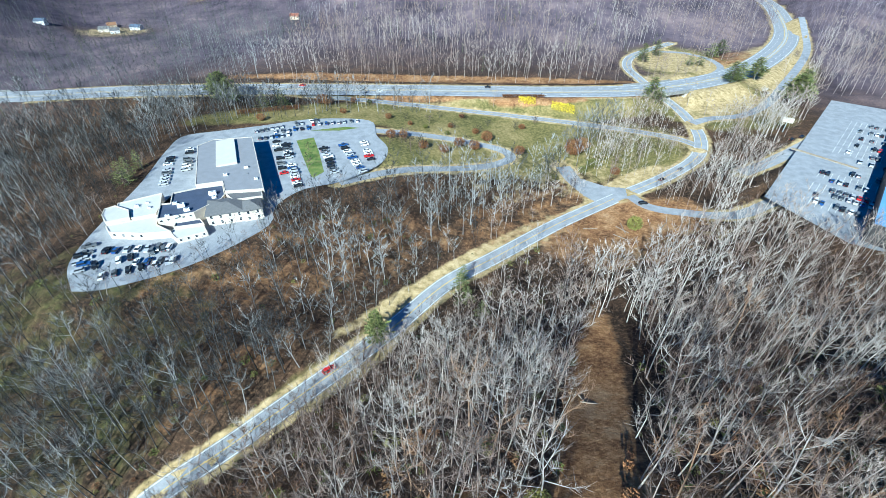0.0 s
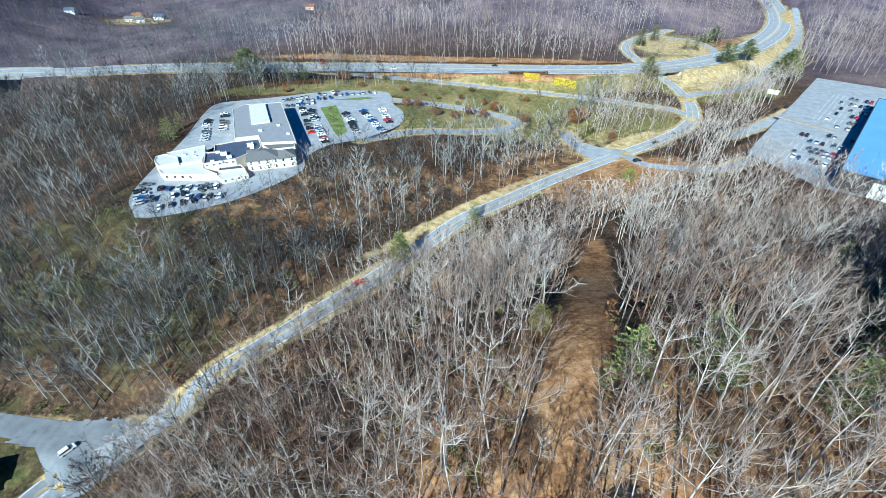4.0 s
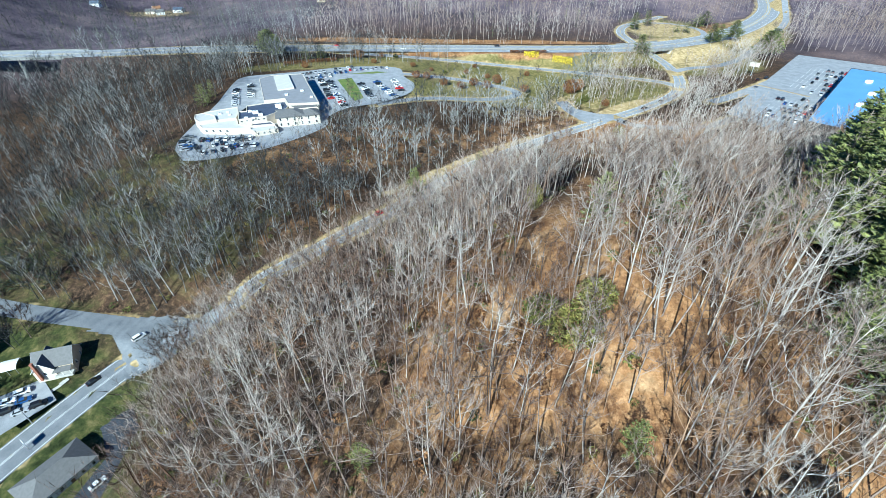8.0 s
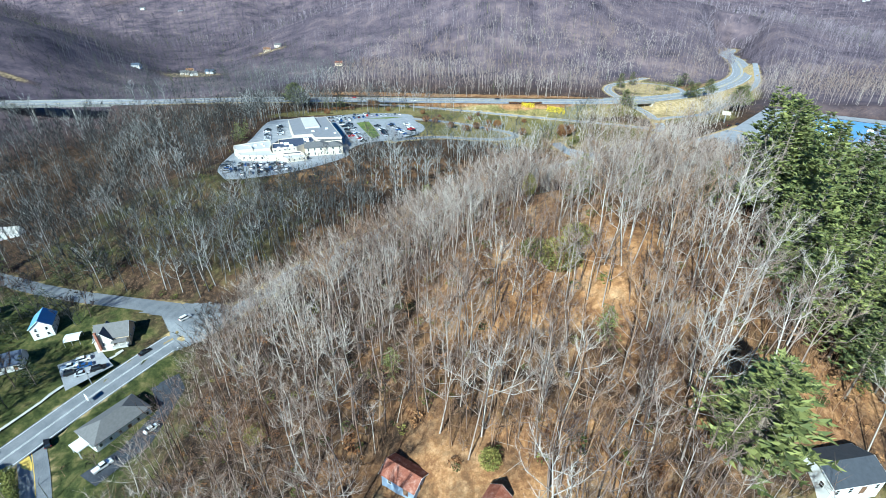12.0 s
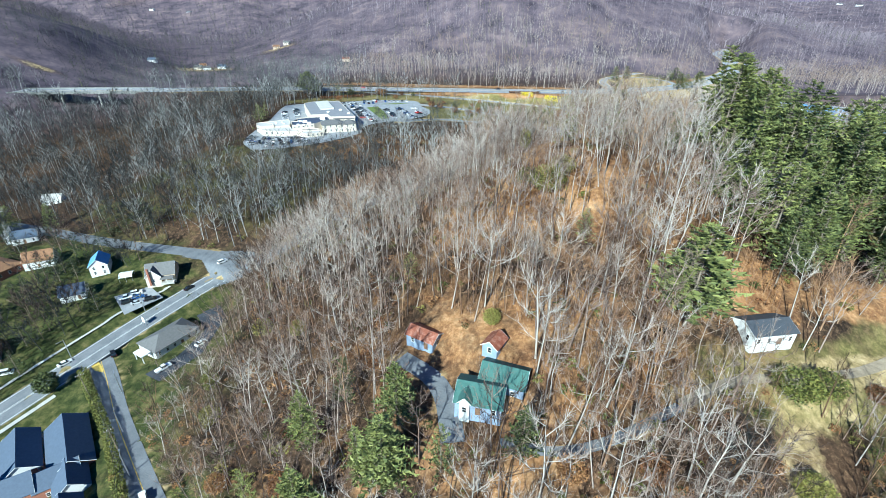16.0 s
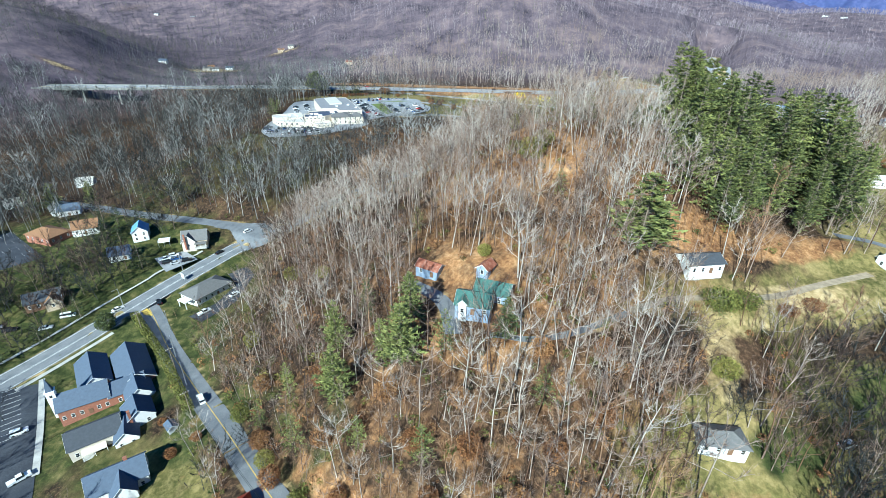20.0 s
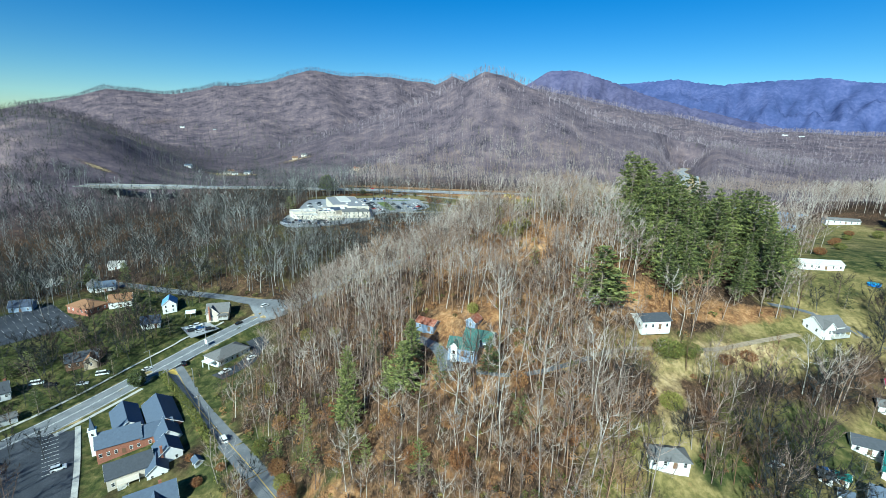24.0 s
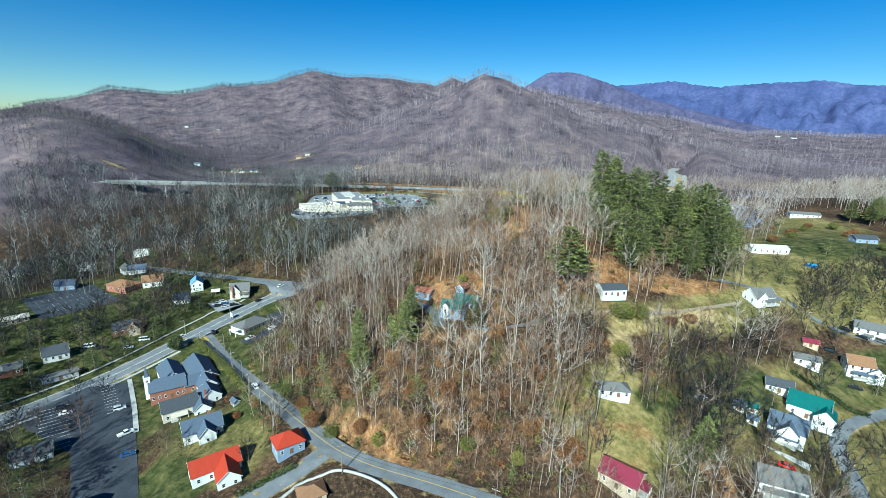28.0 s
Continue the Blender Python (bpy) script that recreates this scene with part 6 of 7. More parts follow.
leaf_kinds = []
for mat, tn_ in ((LEAVES, 0.5), (LEAVES, 0.75), (SCRUB, 0.5), (SCRUB, 0.75)):
    leaf_kinds.append(meshes_of([cone((0, 0, -0.05), (0, 0, 0.6), 0.02, 0.004, 5)], bush(1500, 0.021), mat, tn_))
for x, y, s, k, wd, lab in ((36, 110, 10, 0, 1.1, "oak still holding rusty brown leaves"), (-16, 130, 6, 0, 1.2, "small tree with orange-brown leaves"), (-6, 137, 6, 1, 1.2, "small tree with orange-brown leaves"), (70, 498, 11, 0, 1.3, "round oak with rusty leaves beside the lawn"), (76, 504, 9, 1, 1.3, "round oak with rusty leaves beside the lawn"),
                            (17, 507, 7, 0, 1.3, "bushy tree with russet twigs on the lawn"), (-97, 549, 7, 0, 1.4, "bushy tree with russet twigs on the bank"), (17, 222, 9, 3, 1.5, "yellow-green evergreen shrub on the hilltop"), (22, 228, 7, 3, 1.4, "yellow-green evergreen shrub on the hilltop"), (12, 227, 7, 2, 1.4, "yellow-green evergreen shrub on the hilltop"), (9, 220, 8, 1, 1.4, "young beech holding orange-brown leaves"),
                            (15, 272, 9, 3, 0.7, "yellow-green bushy evergreen in the woods"), (0, 180, 4.5, 3, 1.2, "yellow-green bush behind the hut"), (84, 419, 8, 3, 1.1, "yellow-green tree beside the clearing"), (68, 170, 7, 2, 1.8, "broad green thicket below the house"), (76, 172, 6, 2, 1.8, "broad green thicket below the house"), (90, 173, 4, 0, 1.8, "low russet shrub beside the track"), (100, 177, 4, 0, 1.9, "low russet shrub beside the track"),
                            (-80, 143, 2.6, 0, 1.5, "rounded brown shrub on the lawn"), (-86, 139, 3.0, 0, 1.5, "rounded brown shrub on the lawn"), (-95, 150, 3.0, 0, 1.2, "dark red shrub beside the house"), (-58, 200, 5, 3, 1.4, "yellow-green scrub on the slope"), (-72, 205, 6, 3, 1.4, "yellow-green scrub on the slope"), (80, 150, 5, 2, 1.6, "green brush below the track"), (62, 150, 6, 3, 1.5, "yellowish brush below the track")):
    tree_thing("leafy_tree" if s > 4.6 else "shrub", leaf_kinds[k], x, y, s, lab, "", wd, 0.2)

for x, y, s, k, wd in ((-52, 128, 7, 0, 1.0), (-40, 134, 6, 1, 1.1), (-33, 122, 6.5, 0, 0.9), (-24, 140, 8, 1, 1.0), (-12, 120, 6, 0, 1.1), (-3, 128, 7.5, 0, 1.0), (8, 120, 6, 1, 1.1), (16, 128, 7, 0, 1.0), (24, 118, 6, 1, 1.0), (28, 134, 7, 0, 0.9), (-60, 140, 6, 1, 1.1), (-46, 152, 7, 0, 1.0), (14, 146, 6, 1, 1.2), (30, 148, 7, 0, 1.0), (-66, 158, 6, 1, 1.1), (-30, 176, 6, 0, 1.1)):
    tree_thing("leafy_tree", leaf_kinds[k], x, y, s, "young oak holding rusty brown leaves on the slope", "rusty oaks on the slope", wd, 0.2)
for x, y, s, k, wd in ((-70, 150, 6, 2, 1.2), (-56, 134, 5, 3, 1.3), (-44, 124, 4.8, 2, 1.3), (-26, 118, 5, 3, 1.2), (4, 114, 5, 2, 1.3), (20, 110, 4.8, 3, 1.2), (36, 126, 5, 2, 1.3), (44, 134, 5, 3, 1.2), (-78, 178, 6, 3, 1.2), (-84, 190, 6, 2, 1.2)):
    tree_thing("leafy_tree", leaf_kinds[k], x, y, s, "olive-green bushy evergreen on the slope", "olive shrubs on the slope", wd, 0.2)

for x, y, s, k, wd in ((232, 318, 4, 0, 2.0), (246, 334, 3.5, 0, 2.0), (262, 346, 4, 2, 1.8), (240, 350, 3.5, 0, 2.0), (276, 362, 4, 0, 2.0), (258, 372, 4, 2, 2.0), (222, 300, 4.5, 2, 1.8), (288, 352, 6, 2, 1.5), (286, 330, 5, 0, 1.6), (200, 286, 5, 0, 1.6), (250, 262, 5, 2, 1.6), (272, 318, 4, 0, 2.0)):
    tree_thing("shrub" if s < 4.6 else "leafy_tree", leaf_kinds[k], x, y, s, "rounded shrub on the hillside meadow", "shrubs on the meadow", wd, 0.2)

# The round evergreen by the church, and the hedge along its street.
tree_thing("round_evergreen", meshes_of([cone((0, 0, -0.05), (0, 0, 0.5), 0.03, 0.01, 5)], bush(1500, 0.03), NEEDLES, 0.45), -147, 196, 8.5, "big round dark green evergreen by the street", "", 1.05, 0.3)


def hedge(name, a, b, w, h_, mat, tone, label):
    n_ = int(math.dist(a, b) * 64)
    t_ = rng.random(n_)
    d = np.array([b[0] - a[0], b[1] - a[1]]) / math.dist(a, b)
    side = rng.uniform(-w / 2, w / 2, n_)
    x = a[0] + (b[0] - a[0]) * t_ + d[1] * side
    y = a[1] + (b[1] - a[1]) * t_ - d[0] * side
    z = height(x, y) + h_ * np.sqrt(rng.random(n_)) * (1 - 0.25 * np.abs(side) / (w / 2))
    v = (np.stack([x, y, z], 1)[:, None, :] + rng.normal(0, 0.2, (n_, 4, 3))).reshape(-1, 3)
    k = np.arange(n_) * 4
    f_ = np.vstack([np.stack([k, k + 1, k + 2], 1), np.stack([k, k + 2, k + 3], 1)])
    ob = mesh_object(name, v, f_, mat, attrs={"tone": np.repeat(np.clip(rng.normal(tone, 0.13, n_), 0, 1), 4)})
    return tagged(ob, label, "hedge")


hedge("hedge", (-141, 204), (-112, 178), 3.2, 3.2, SCRUB, 0.45, "clipped olive-green hedge along the church street")
hedge("hedge", (-112, 178), (-88, 153), 3.2, 2.8, SCRUB, 0.5, "clipped olive-green hedge along the church street")
hedge("hedge", (-66, 100), (-52, 111), 2.2, 1.6, NEEDLES, 0.5, "dark green hedge beside the side street")
hedge("hedge", (134, 160), (152, 142), 2.2, 1.4, NEEDLES, 0.3, "row of dark rounded hedge plants")
FORSYTHIA = material("yellow_blossom", ((0.45, 0.32, 0.01), (0.72, 0.55, 0.02), (0.85, 0.7, 0.06)), 0.7, 0.8, 0, tone="tone")
hedge("flowering_hedge", (41, 560), (53, 559), 7, 2.2, FORSYTHIA, 0.6, "bright yellow flowering hedge below the highway")
hedge("flowering_hedge", (64, 556), (80, 553), 6, 2.0, FORSYTHIA, 0.6, "bright yellow flowering hedge below the highway")
hedge("shrub_bank", (30, 565), (60, 566), 5, 2.0, LEAVES, 0.15, "dark russet shrubs on the highway bank")
hedge("shrub_bank", (-150, 530), (-110, 540), 7, 2.5, LEAVES, 0.35, "russet brush along the bank above the lot")

# Shrubs and small trees in rows on the school lawn.
for x, y, s, k in ((-78, 531, 4, 0), (-76, 555, 4, 0), (-64, 552, 3.5, 2), (-47, 525, 4, 0), (-32, 517, 3, 0), (-22, 514, 3, 2), (-6, 520, 3.5, 0), (1, 537, 3.5, 0), (-41, 493, 5.5, 0), (-34, 496, 5, 0), (-21, 484, 5.5, 0), (-9, 483, 5.5, 0), (0, 494, 6, 0), (10, 515, 4, 0), (41, 528, 4, 0), (36, 492, 6, 0), (9, 493, 6, 0), (-92, 547, 7, 1), (-124, 546, 6, 2), (-128, 516, 5, 0), (-8, 508, 3, 2), (72, 478, 5, 2), (78, 484, 6, 2), (90, 476, 5, 0)):
    tree_thing("shrub" if s < 4.6 else "leafy_tree", leaf_kinds[k], x, y, s, "rounded brown shrub on the school lawn" if k < 2 else "rounded olive shrub on the school lawn", "shrubs on the school lawn", 1.4, 0.2)

for x, y, s in ((-60, 545, 4), (-45, 540, 4), (-30, 538, 5), (-14, 534, 4), (2, 532, 5), (18, 528, 4), (36, 524, 5), (-50, 528, 4), (-36, 524, 4), (-20, 522, 5), (-4, 518, 4), (12, 515, 5), (-75, 538, 4), (-88, 530, 4), (50, 535, 5), (-40, 480, 7), (-34, 486, 6), (-28, 478, 7), (-22, 484, 7), (-10, 480, 6), (-2, 488, 6), (6, 494, 6), (-32, 494, 6), (-85, 472, 4), (-82, 460, 4), (-79, 450, 5)):
    tree_thing("lawn_tree", broad_kinds[rng.integers(0, 4)], x, y, s * 1.2, "small bare tree planted on the school lawn", "lawn trees", 1.5)

# Trees standing thick through the town's gardens.
gx_, gy_ = scatter(-300, 230, 95, 300, 7.6)
ok = np.ones(len(gx_), bool)
for ln_, lz, width in lines.values():
    ok &= road_gap(gx_, gy_, ln_, lz)[0] > width / 2 + 2.5
for hx, hy in HOMES:
    ok &= np.hypot(gx_ - hx, gy_ - hy) > 9
for _, _, outline in PADS.values():
    ok &= ~inside(gx_, gy_, outline) & (outline_gap(gx_, gy_, outline) > 5)
ok &= (gx_ < -155) | (gx_ < -125) & (gy_ < 140) | inside(gx_, gy_, ((70, 100), (78, 150), (100, 172), (150, 180), (160, 225), (230, 230), (240, 190), (170, 160), (110, 98)))
ok &= ~inside(gx_, gy_, PADS["lower_lot"][2]) & (outline_gap(gx_, gy_, PADS["lower_lot"][2]) > 13)
ok &= ~inside(gx_, gy_, ((-150, 180), (-120, 150), (-90, 128), (-70, 140), (-110, 190), (-135, 205)))
ok &= rng.random(len(gx_)) < np.where(gx_ > 0, 0.66, 0.88)
for x, y in zip(gx_[ok], gy_[ok]):
    s = rng.uniform(11, 20)
    if rng.random() < (0.36 if x < 0 else 0.2):
        tree_thing("garden_conifer", dark_kinds[rng.integers(0, 2)], x, y, s * 0.75, "dark conifer in a garden", "garden conifers", 1.3)
    else:
        tree_thing("garden_tree", broad_kinds[rng.integers(0, 3)], x, y, s, "leafless tree in a garden", "garden trees", 1.15)

# Large bare trees of the town and the yards.
for x, y, s in ((-165, 128, 13), (-174, 150, 13), (-150, 111, 13), (-131, 102, 12), (-157, 119, 14), (-183, 128, 13), (-120, 96, 11), (-176, 196, 14), (-170, 204, 13), (-188, 212, 15), (-196, 205, 15), (-192, 222, 14), (-180, 228, 13), (-160, 262, 11), (-166, 264, 11), (-178, 262, 12), (-186, 250, 13), (-150, 152, 12), (-146, 134, 13), (-140, 128, 14), (-158, 128, 12), (-163, 152, 11),
                (-100, 118, 10), (-92, 116, 9), (-70, 128, 10), (-66, 133, 11), (-64, 140, 9), (-69, 114, 9), (-182, 178, 12), (-176, 166, 11), (-192, 190, 12), (-215, 170, 12), (-114, 206, 7), (-106, 260, 12), (-98, 262, 12), (-101, 255, 13), (-200, 270, 14), (-190, 275, 13), (-210, 280, 14), (-240, 270, 14),
                (95, 125, 17), (88, 128, 18), (92, 134, 19), (84, 134, 18), (80, 126, 16), (98, 140, 16), (104, 146, 16), (118, 165, 15), (124, 170, 16), (112, 160, 14), (132, 160, 13), (98, 160, 15), (90, 150, 15), (78, 140, 14), (168, 202, 13), (172, 210, 13), (180, 206, 13), (190, 200, 12), (150, 215, 12), (110, 112, 11), (100, 118, 10), (46, 112, 9), (60, 138, 12), (48, 128, 9), (66, 130, 11), (70, 118, 12), (137, 120, 11), (142, 112, 13), (134, 104, 12), (150, 128, 12), (45, 150, 14), (38, 146, 13)):
    tree_thing("yard_tree", broad_kinds[rng.integers(0, 4)], x, y, s, "spreading leafless tree among the houses", "yard trees", 1.1)


# Trees crowding the edge of the school lot.
for x, y in ((-133, 347), (-126, 350), (-118, 354), (-110, 359), (-103, 364), (-97, 370), (-92, 377), (-86, 384), (-80, 391), (-79, 401), (-80, 409), (-74, 420), (-66, 427), (-58, 432), (-158, 388), (-161, 402), (-162, 415), (-164, 430), (-167, 446), (-170, 462), (-154, 374), (-146, 356)):
    tree_thing("yard_tree", tree_kinds[rng.integers(0, 9)], x + rng.normal(0, 1), y + rng.normal(0, 1), rng.uniform(6, 9.5), "bare tree on the bank below the school lot", "trees round the lot", 1.3)

# ---- vehicles ----
TYRE = plain("tyre_rubber", (0.02, 0.02, 0.02), 0.8)
CAR_PAINT = {"white": (0.75, 0.75, 0.74), "black": (0.015, 0.016, 0.018), "silver": (0.42, 0.43, 0.45), "red": (0.42, 0.02, 0.02), "blue": (0.03, 0.08, 0.22), "grey": (0.12, 0.125, 0.13)}
CAR_PAINT = {k: plain("car_paint_" + k, c, 0.25, 0.06, 0.5) for k, c in CAR_PAINT.items()}
LAMP_RED = plain("tail_lamp_red", (0.35, 0.01, 0.01), 0.3)
_bm = bmesh.new()
bmesh.ops.create_cone(_bm, cap_ends=True, segments=12, radius1=0.33, radius2=0.33, depth=0.22)
bmesh.ops.rotate(_bm, verts=_bm.verts, matrix=Matrix.Rotation(math.pi / 2, 3, "X"))
WHEEL = mesh_of("wheel", _bm, TYRE)


def profile(bm, outline, y0, y1, pinch=0.0):
    """Extrude a side outline (x, z) across the car; pinch narrows its upper points."""
    top = max(z for _, z in outline)
    low = min(z for _, z in outline)
    a, b = [], []
    for x, z in outline:
        k = pinch * (z - low) / (top - low)
        a.append(bm.verts.new((x, y0 + k, z)))
        b.append(bm.verts.new((x, y1 - k, z)))
    bm.faces.new(a)
    bm.faces.new(b[::-1])
    n = len(a)
    for i in range(n):
        bm.faces.new((a[i], a[(i + 1) % n], b[(i + 1) % n], b[i]))


SHAPES = {
    "sedan": (((-2.3, 0.28), (2.25, 0.28), (2.3, 0.62), (2.1, 0.78), (0.95, 0.92), (-1.55, 0.98), (-2.25, 0.9), (-2.32, 0.6)), ((1.0, 0.9), (0.35, 1.38), (-0.95, 1.4), (-1.7, 0.96)), (-0.95, 0.35, 1.4)),
    "suv": (((-2.3, 0.32), (2.25, 0.32), (2.3, 0.75), (2.15, 0.95), (1.05, 1.06), (-2.2, 1.1), (-2.32, 0.7)), ((1.05, 1.04), (0.5, 1.64), (-1.95, 1.66), (-2.22, 1.08)), (-1.95, 0.5, 1.66)),
    "pickup": (((-2.8, 0.4), (2.6, 0.4), (2.66, 0.85), (2.5, 1.02), (1.3, 1.1), (-2.8, 1.08)), ((1.2, 1.08), (0.7, 1.72), (-0.6, 1.74), (-0.85, 1.08)), (-0.6, 0.7, 1.74)),
    "van": (((-2.6, 0.35), (2.5, 0.35), (2.55, 0.9), (2.1, 1.15), (-2.55, 1.2), (-2.62, 0.7)), ((2.0, 1.13), (1.3, 1.95), (-2.4, 2.0), (-2.58, 1.18)), (-2.4, 1.3, 2.0)),
}


def build_car(shape, colour):
    low, cabin, (r0, r1, rz) = SHAPES[shape]
    car = new("parked_car")
    bm = bmesh.new()
    profile(bm, low, -0.9, 0.9, 0.05)
    part("body", bm, CAR_PAINT[colour], car)
    bm = bmesh.new()
    profile(bm, cabin, -0.84, 0.84, 0.14)
    part("glazed_cabin", bm, GLASS, car, "dark glazed cabin")
    part("roof_panel", boxed((r0 - 0.05, r1 + 0.05, -0.71, 0.71, rz, rz + 0.04)), CAR_PAINT[colour], car)
    end = max(x for x, _ in low)
    for sx in (-1, 1):
        for sy in (-1, 1):
            shared("wheel", WHEEL, car, pose(sx * 1.4, sy * 0.82, 0.33))
    tail = min(x for x, _ in low)
    part("tail_lamp", boxed((tail - 0.02, tail + 0.06, -0.85, -0.6, 0.65, 0.85), (tail - 0.02, tail + 0.06, 0.6, 0.85, 0.65, 0.85)), LAMP_RED, car, "red tail lamps")
    part("headlamp", boxed((end - 0.14, end + 0.0, -0.85, -0.55, 0.55, 0.7), (end - 0.14, end + 0.0, 0.55, 0.85, 0.55, 0.7)), TRIM, car, "clear headlamps")
    return tagged(car, f"parked {colour} {shape} on the asphalt", "car")


car_rng = random.Random(11)
car_kinds = {}


def put_car(x, y, z, yaw, shape=None, colour=None, group="parked cars"):
    shape = shape or car_rng.choice(("sedan", "sedan", "suv", "suv", "pickup"))
    colour = colour or car_rng.choice(("white", "white", "black", "black", "black", "silver", "silver", "grey", "grey", "grey", "blue", "red"))
    m = pose(x, y, z, 0, 0, yaw)
    if (shape, colour) in car_kinds:
        ob = copy_thing(car_kinds[shape, colour], m)
    else:
        ob = car_kinds[shape, colour] = build_car(shape, colour)
        ob.matrix_basis = m
    ob["group"] = group
    return ob


def car_row(a, b, n, z, turn=90, fill=0.85, group="parked cars"):
    """Cars side by side from a to b."""
    d = math.degrees(math.atan2(b[1] - a[1], b[0] - a[0]))
    for i in range(n):
        if car_rng.random() < fill:
            t_ = i / max(n - 1, 1)
            put_car(a[0] + (b[0] - a[0]) * t_ + car_rng.uniform(-0.3, 0.3), a[1] + (b[1] - a[1]) * t_ + car_rng.uniform(-0.3, 0.3), z, d + turn + car_rng.choice((0, 180)) + car_rng.uniform(-2, 2), group=group)


SCHOOL_CARS, STORE_CARS = "cars in the school lot", "cars in the store lot"
for a, b, n_ in (((-100, 478), (-79, 431), 16), ((-107, 482), (-90, 444), 8), ((-96, 508), (-66, 516), 9), ((-149, 378), (-141, 363), 5), ((-138, 366), (-118, 378), 7), ((-132, 360), (-112, 370), 6), ((-56, 484), (-48, 462), 7), ((-77, 474), (-64, 446), 9), ((-67, 479), (-50, 448), 9), ((-124, 496), (-92, 515), 13), ((-118, 486), (-103, 492), 6), ((-112, 496), (-94, 503), 6), ((-157, 458), (-146, 430), 9), ((-152, 469), (-142, 445), 7), ((-140, 375.5), (-116, 379), 7), ((-124, 369), (-110, 371), 4), ((-148, 372), (-140, 358), 4)):
    car_row(a, b, n_, 27.02, group=SCHOOL_CARS)
u = Vector((0.66, 0.75))
w_ = Vector((0.75, -0.66))
for along, first, n_, fill in ((12, 8, 7, 0.9), (24, 14, 8, 0.95), (30, 12, 9, 0.9), (42, 10, 9, 0.8), (58, 16, 6, 0.6), (78, 14, 8, 0.6), (90, 10, 10, 0.7), (104, 12, 9, 0.65), (118, 12, 10, 0.75), (132, 10, 10, 0.7), (146, 14, 8, 0.7), (50, 4, 3, 0.5), (20, 4, 2, 0.6)):
    a = Vector((158, 428)) + u * along + w_ * first
    b = a + w_ * (2.75 * (n_ - 1))
    car_row(a, b, n_, 25.02, fill=fill, group=STORE_CARS)
put_car(179, 407, 25.02, 40, "van", "white", STORE_CARS)
for x, y, z, yaw, s, c in ((-150, 242, -6.58, 35, "pickup", "white"), (-147, 239, -6.58, 35, "suv", "black"), (-145, 243, -6.58, 35, "sedan", "blue"), (-148, 246, -6.58, 35, "suv", "white"), (-143, 239, -6.58, 35, "sedan", "silver"), (-139, 242, -6.58, 35, "suv", "black"),
                           (-112, 206, -10.18, 60, "pickup", "white"), (-106, 220, -10.18, 62, "sedan", "white"), (-121, 243, -10.18, 30, "suv", "white"), (-118, 246, -10.18, 30, "sedan", "grey"),
                           (-141, 148, -16.18, 40, "suv", "white"), (-127, 133, -16.18, 55, "pickup", "white"), (-160, 143, -16.18, 35, "sedan", "white"), (-164, 146, -16.18, 35, "suv", "black"), (-118, 122, -16.18, 35, "sedan", "blue")):
    put_car(x, y, z, yaw, s, c, "cars in the town lots")


def street_car(x, y, yaw, s, c):
    best = min(((float(np.hypot(ln_[:, 0] - x, ln_[:, 1] - y).min()), lz[np.hypot(ln_[:, 0] - x, ln_[:, 1] - y).argmin()]) for ln_, lz, _ in lines.values()), key=lambda p: p[0])
    put_car(x, y, best[1] + 0.02 if best[0] < 6 else drop(x, y) + 0.02, yaw, s, c, "cars on the streets")


for x, y, yaw, s, c in ((-42, 333, 46, "suv", "red"), (-87, 158, 133, "suv", "white"), (-137, 214, 135, "suv", "black"), (-151, 208, 62, "sedan", "white"), (-128, 252, 60, "sedan", "black"), (-120, 268, 60, "suv", "white"), (96, 443, 10, "suv", "black"), (114, 468, 35, "sedan", "black"), (128, 479, 40, "sedan", "grey"),
                        (-167, 201, 28, "van", "white"), (-171, 194, 28, "sedan", "silver"), (-189, 191, 30, "van", "white"), (-183, 191, 30, "suv", "black"), (105, 115, -30, "sedan", "red"), (103, 139, -30, "sedan", "blue"), (174, 187, -60, "suv", "black"), (178, 182, -60, "sedan", "black"), (185, 180, -60, "suv", "grey"), (159, 174, -30, "suv", "black"), (157, 156, -30, "sedan", "black"), (88, 138, 20, "sedan", "silver"), (204, 508, 38, "sedan", "black"), (212, 512, 38, "suv", "black")):
    street_car(x, y, yaw, s, c)
for x, lane, yaw, c in ((-120, 8, 180, "red"), (-60, -4, 0, "white"), (20, 8, 182, "black"), (-170, -8, 4, "white"), (60, -8, 5, "silver")):
    k_ = int(np.argmin(np.abs(hw_line[:, 0] - x)))
    put_car(x, hw_line[k_, 1] + lane, 28.03, yaw, "sedan", c, "cars on the highway")


# ---- bridges, barriers, poles and marks ----
OLD_CONCRETE = material("weathered_concrete", ((0.13, 0.13, 0.125), (0.2, 0.2, 0.19), (0.28, 0.275, 0.26)), 0.4, 0.9, 0.01)


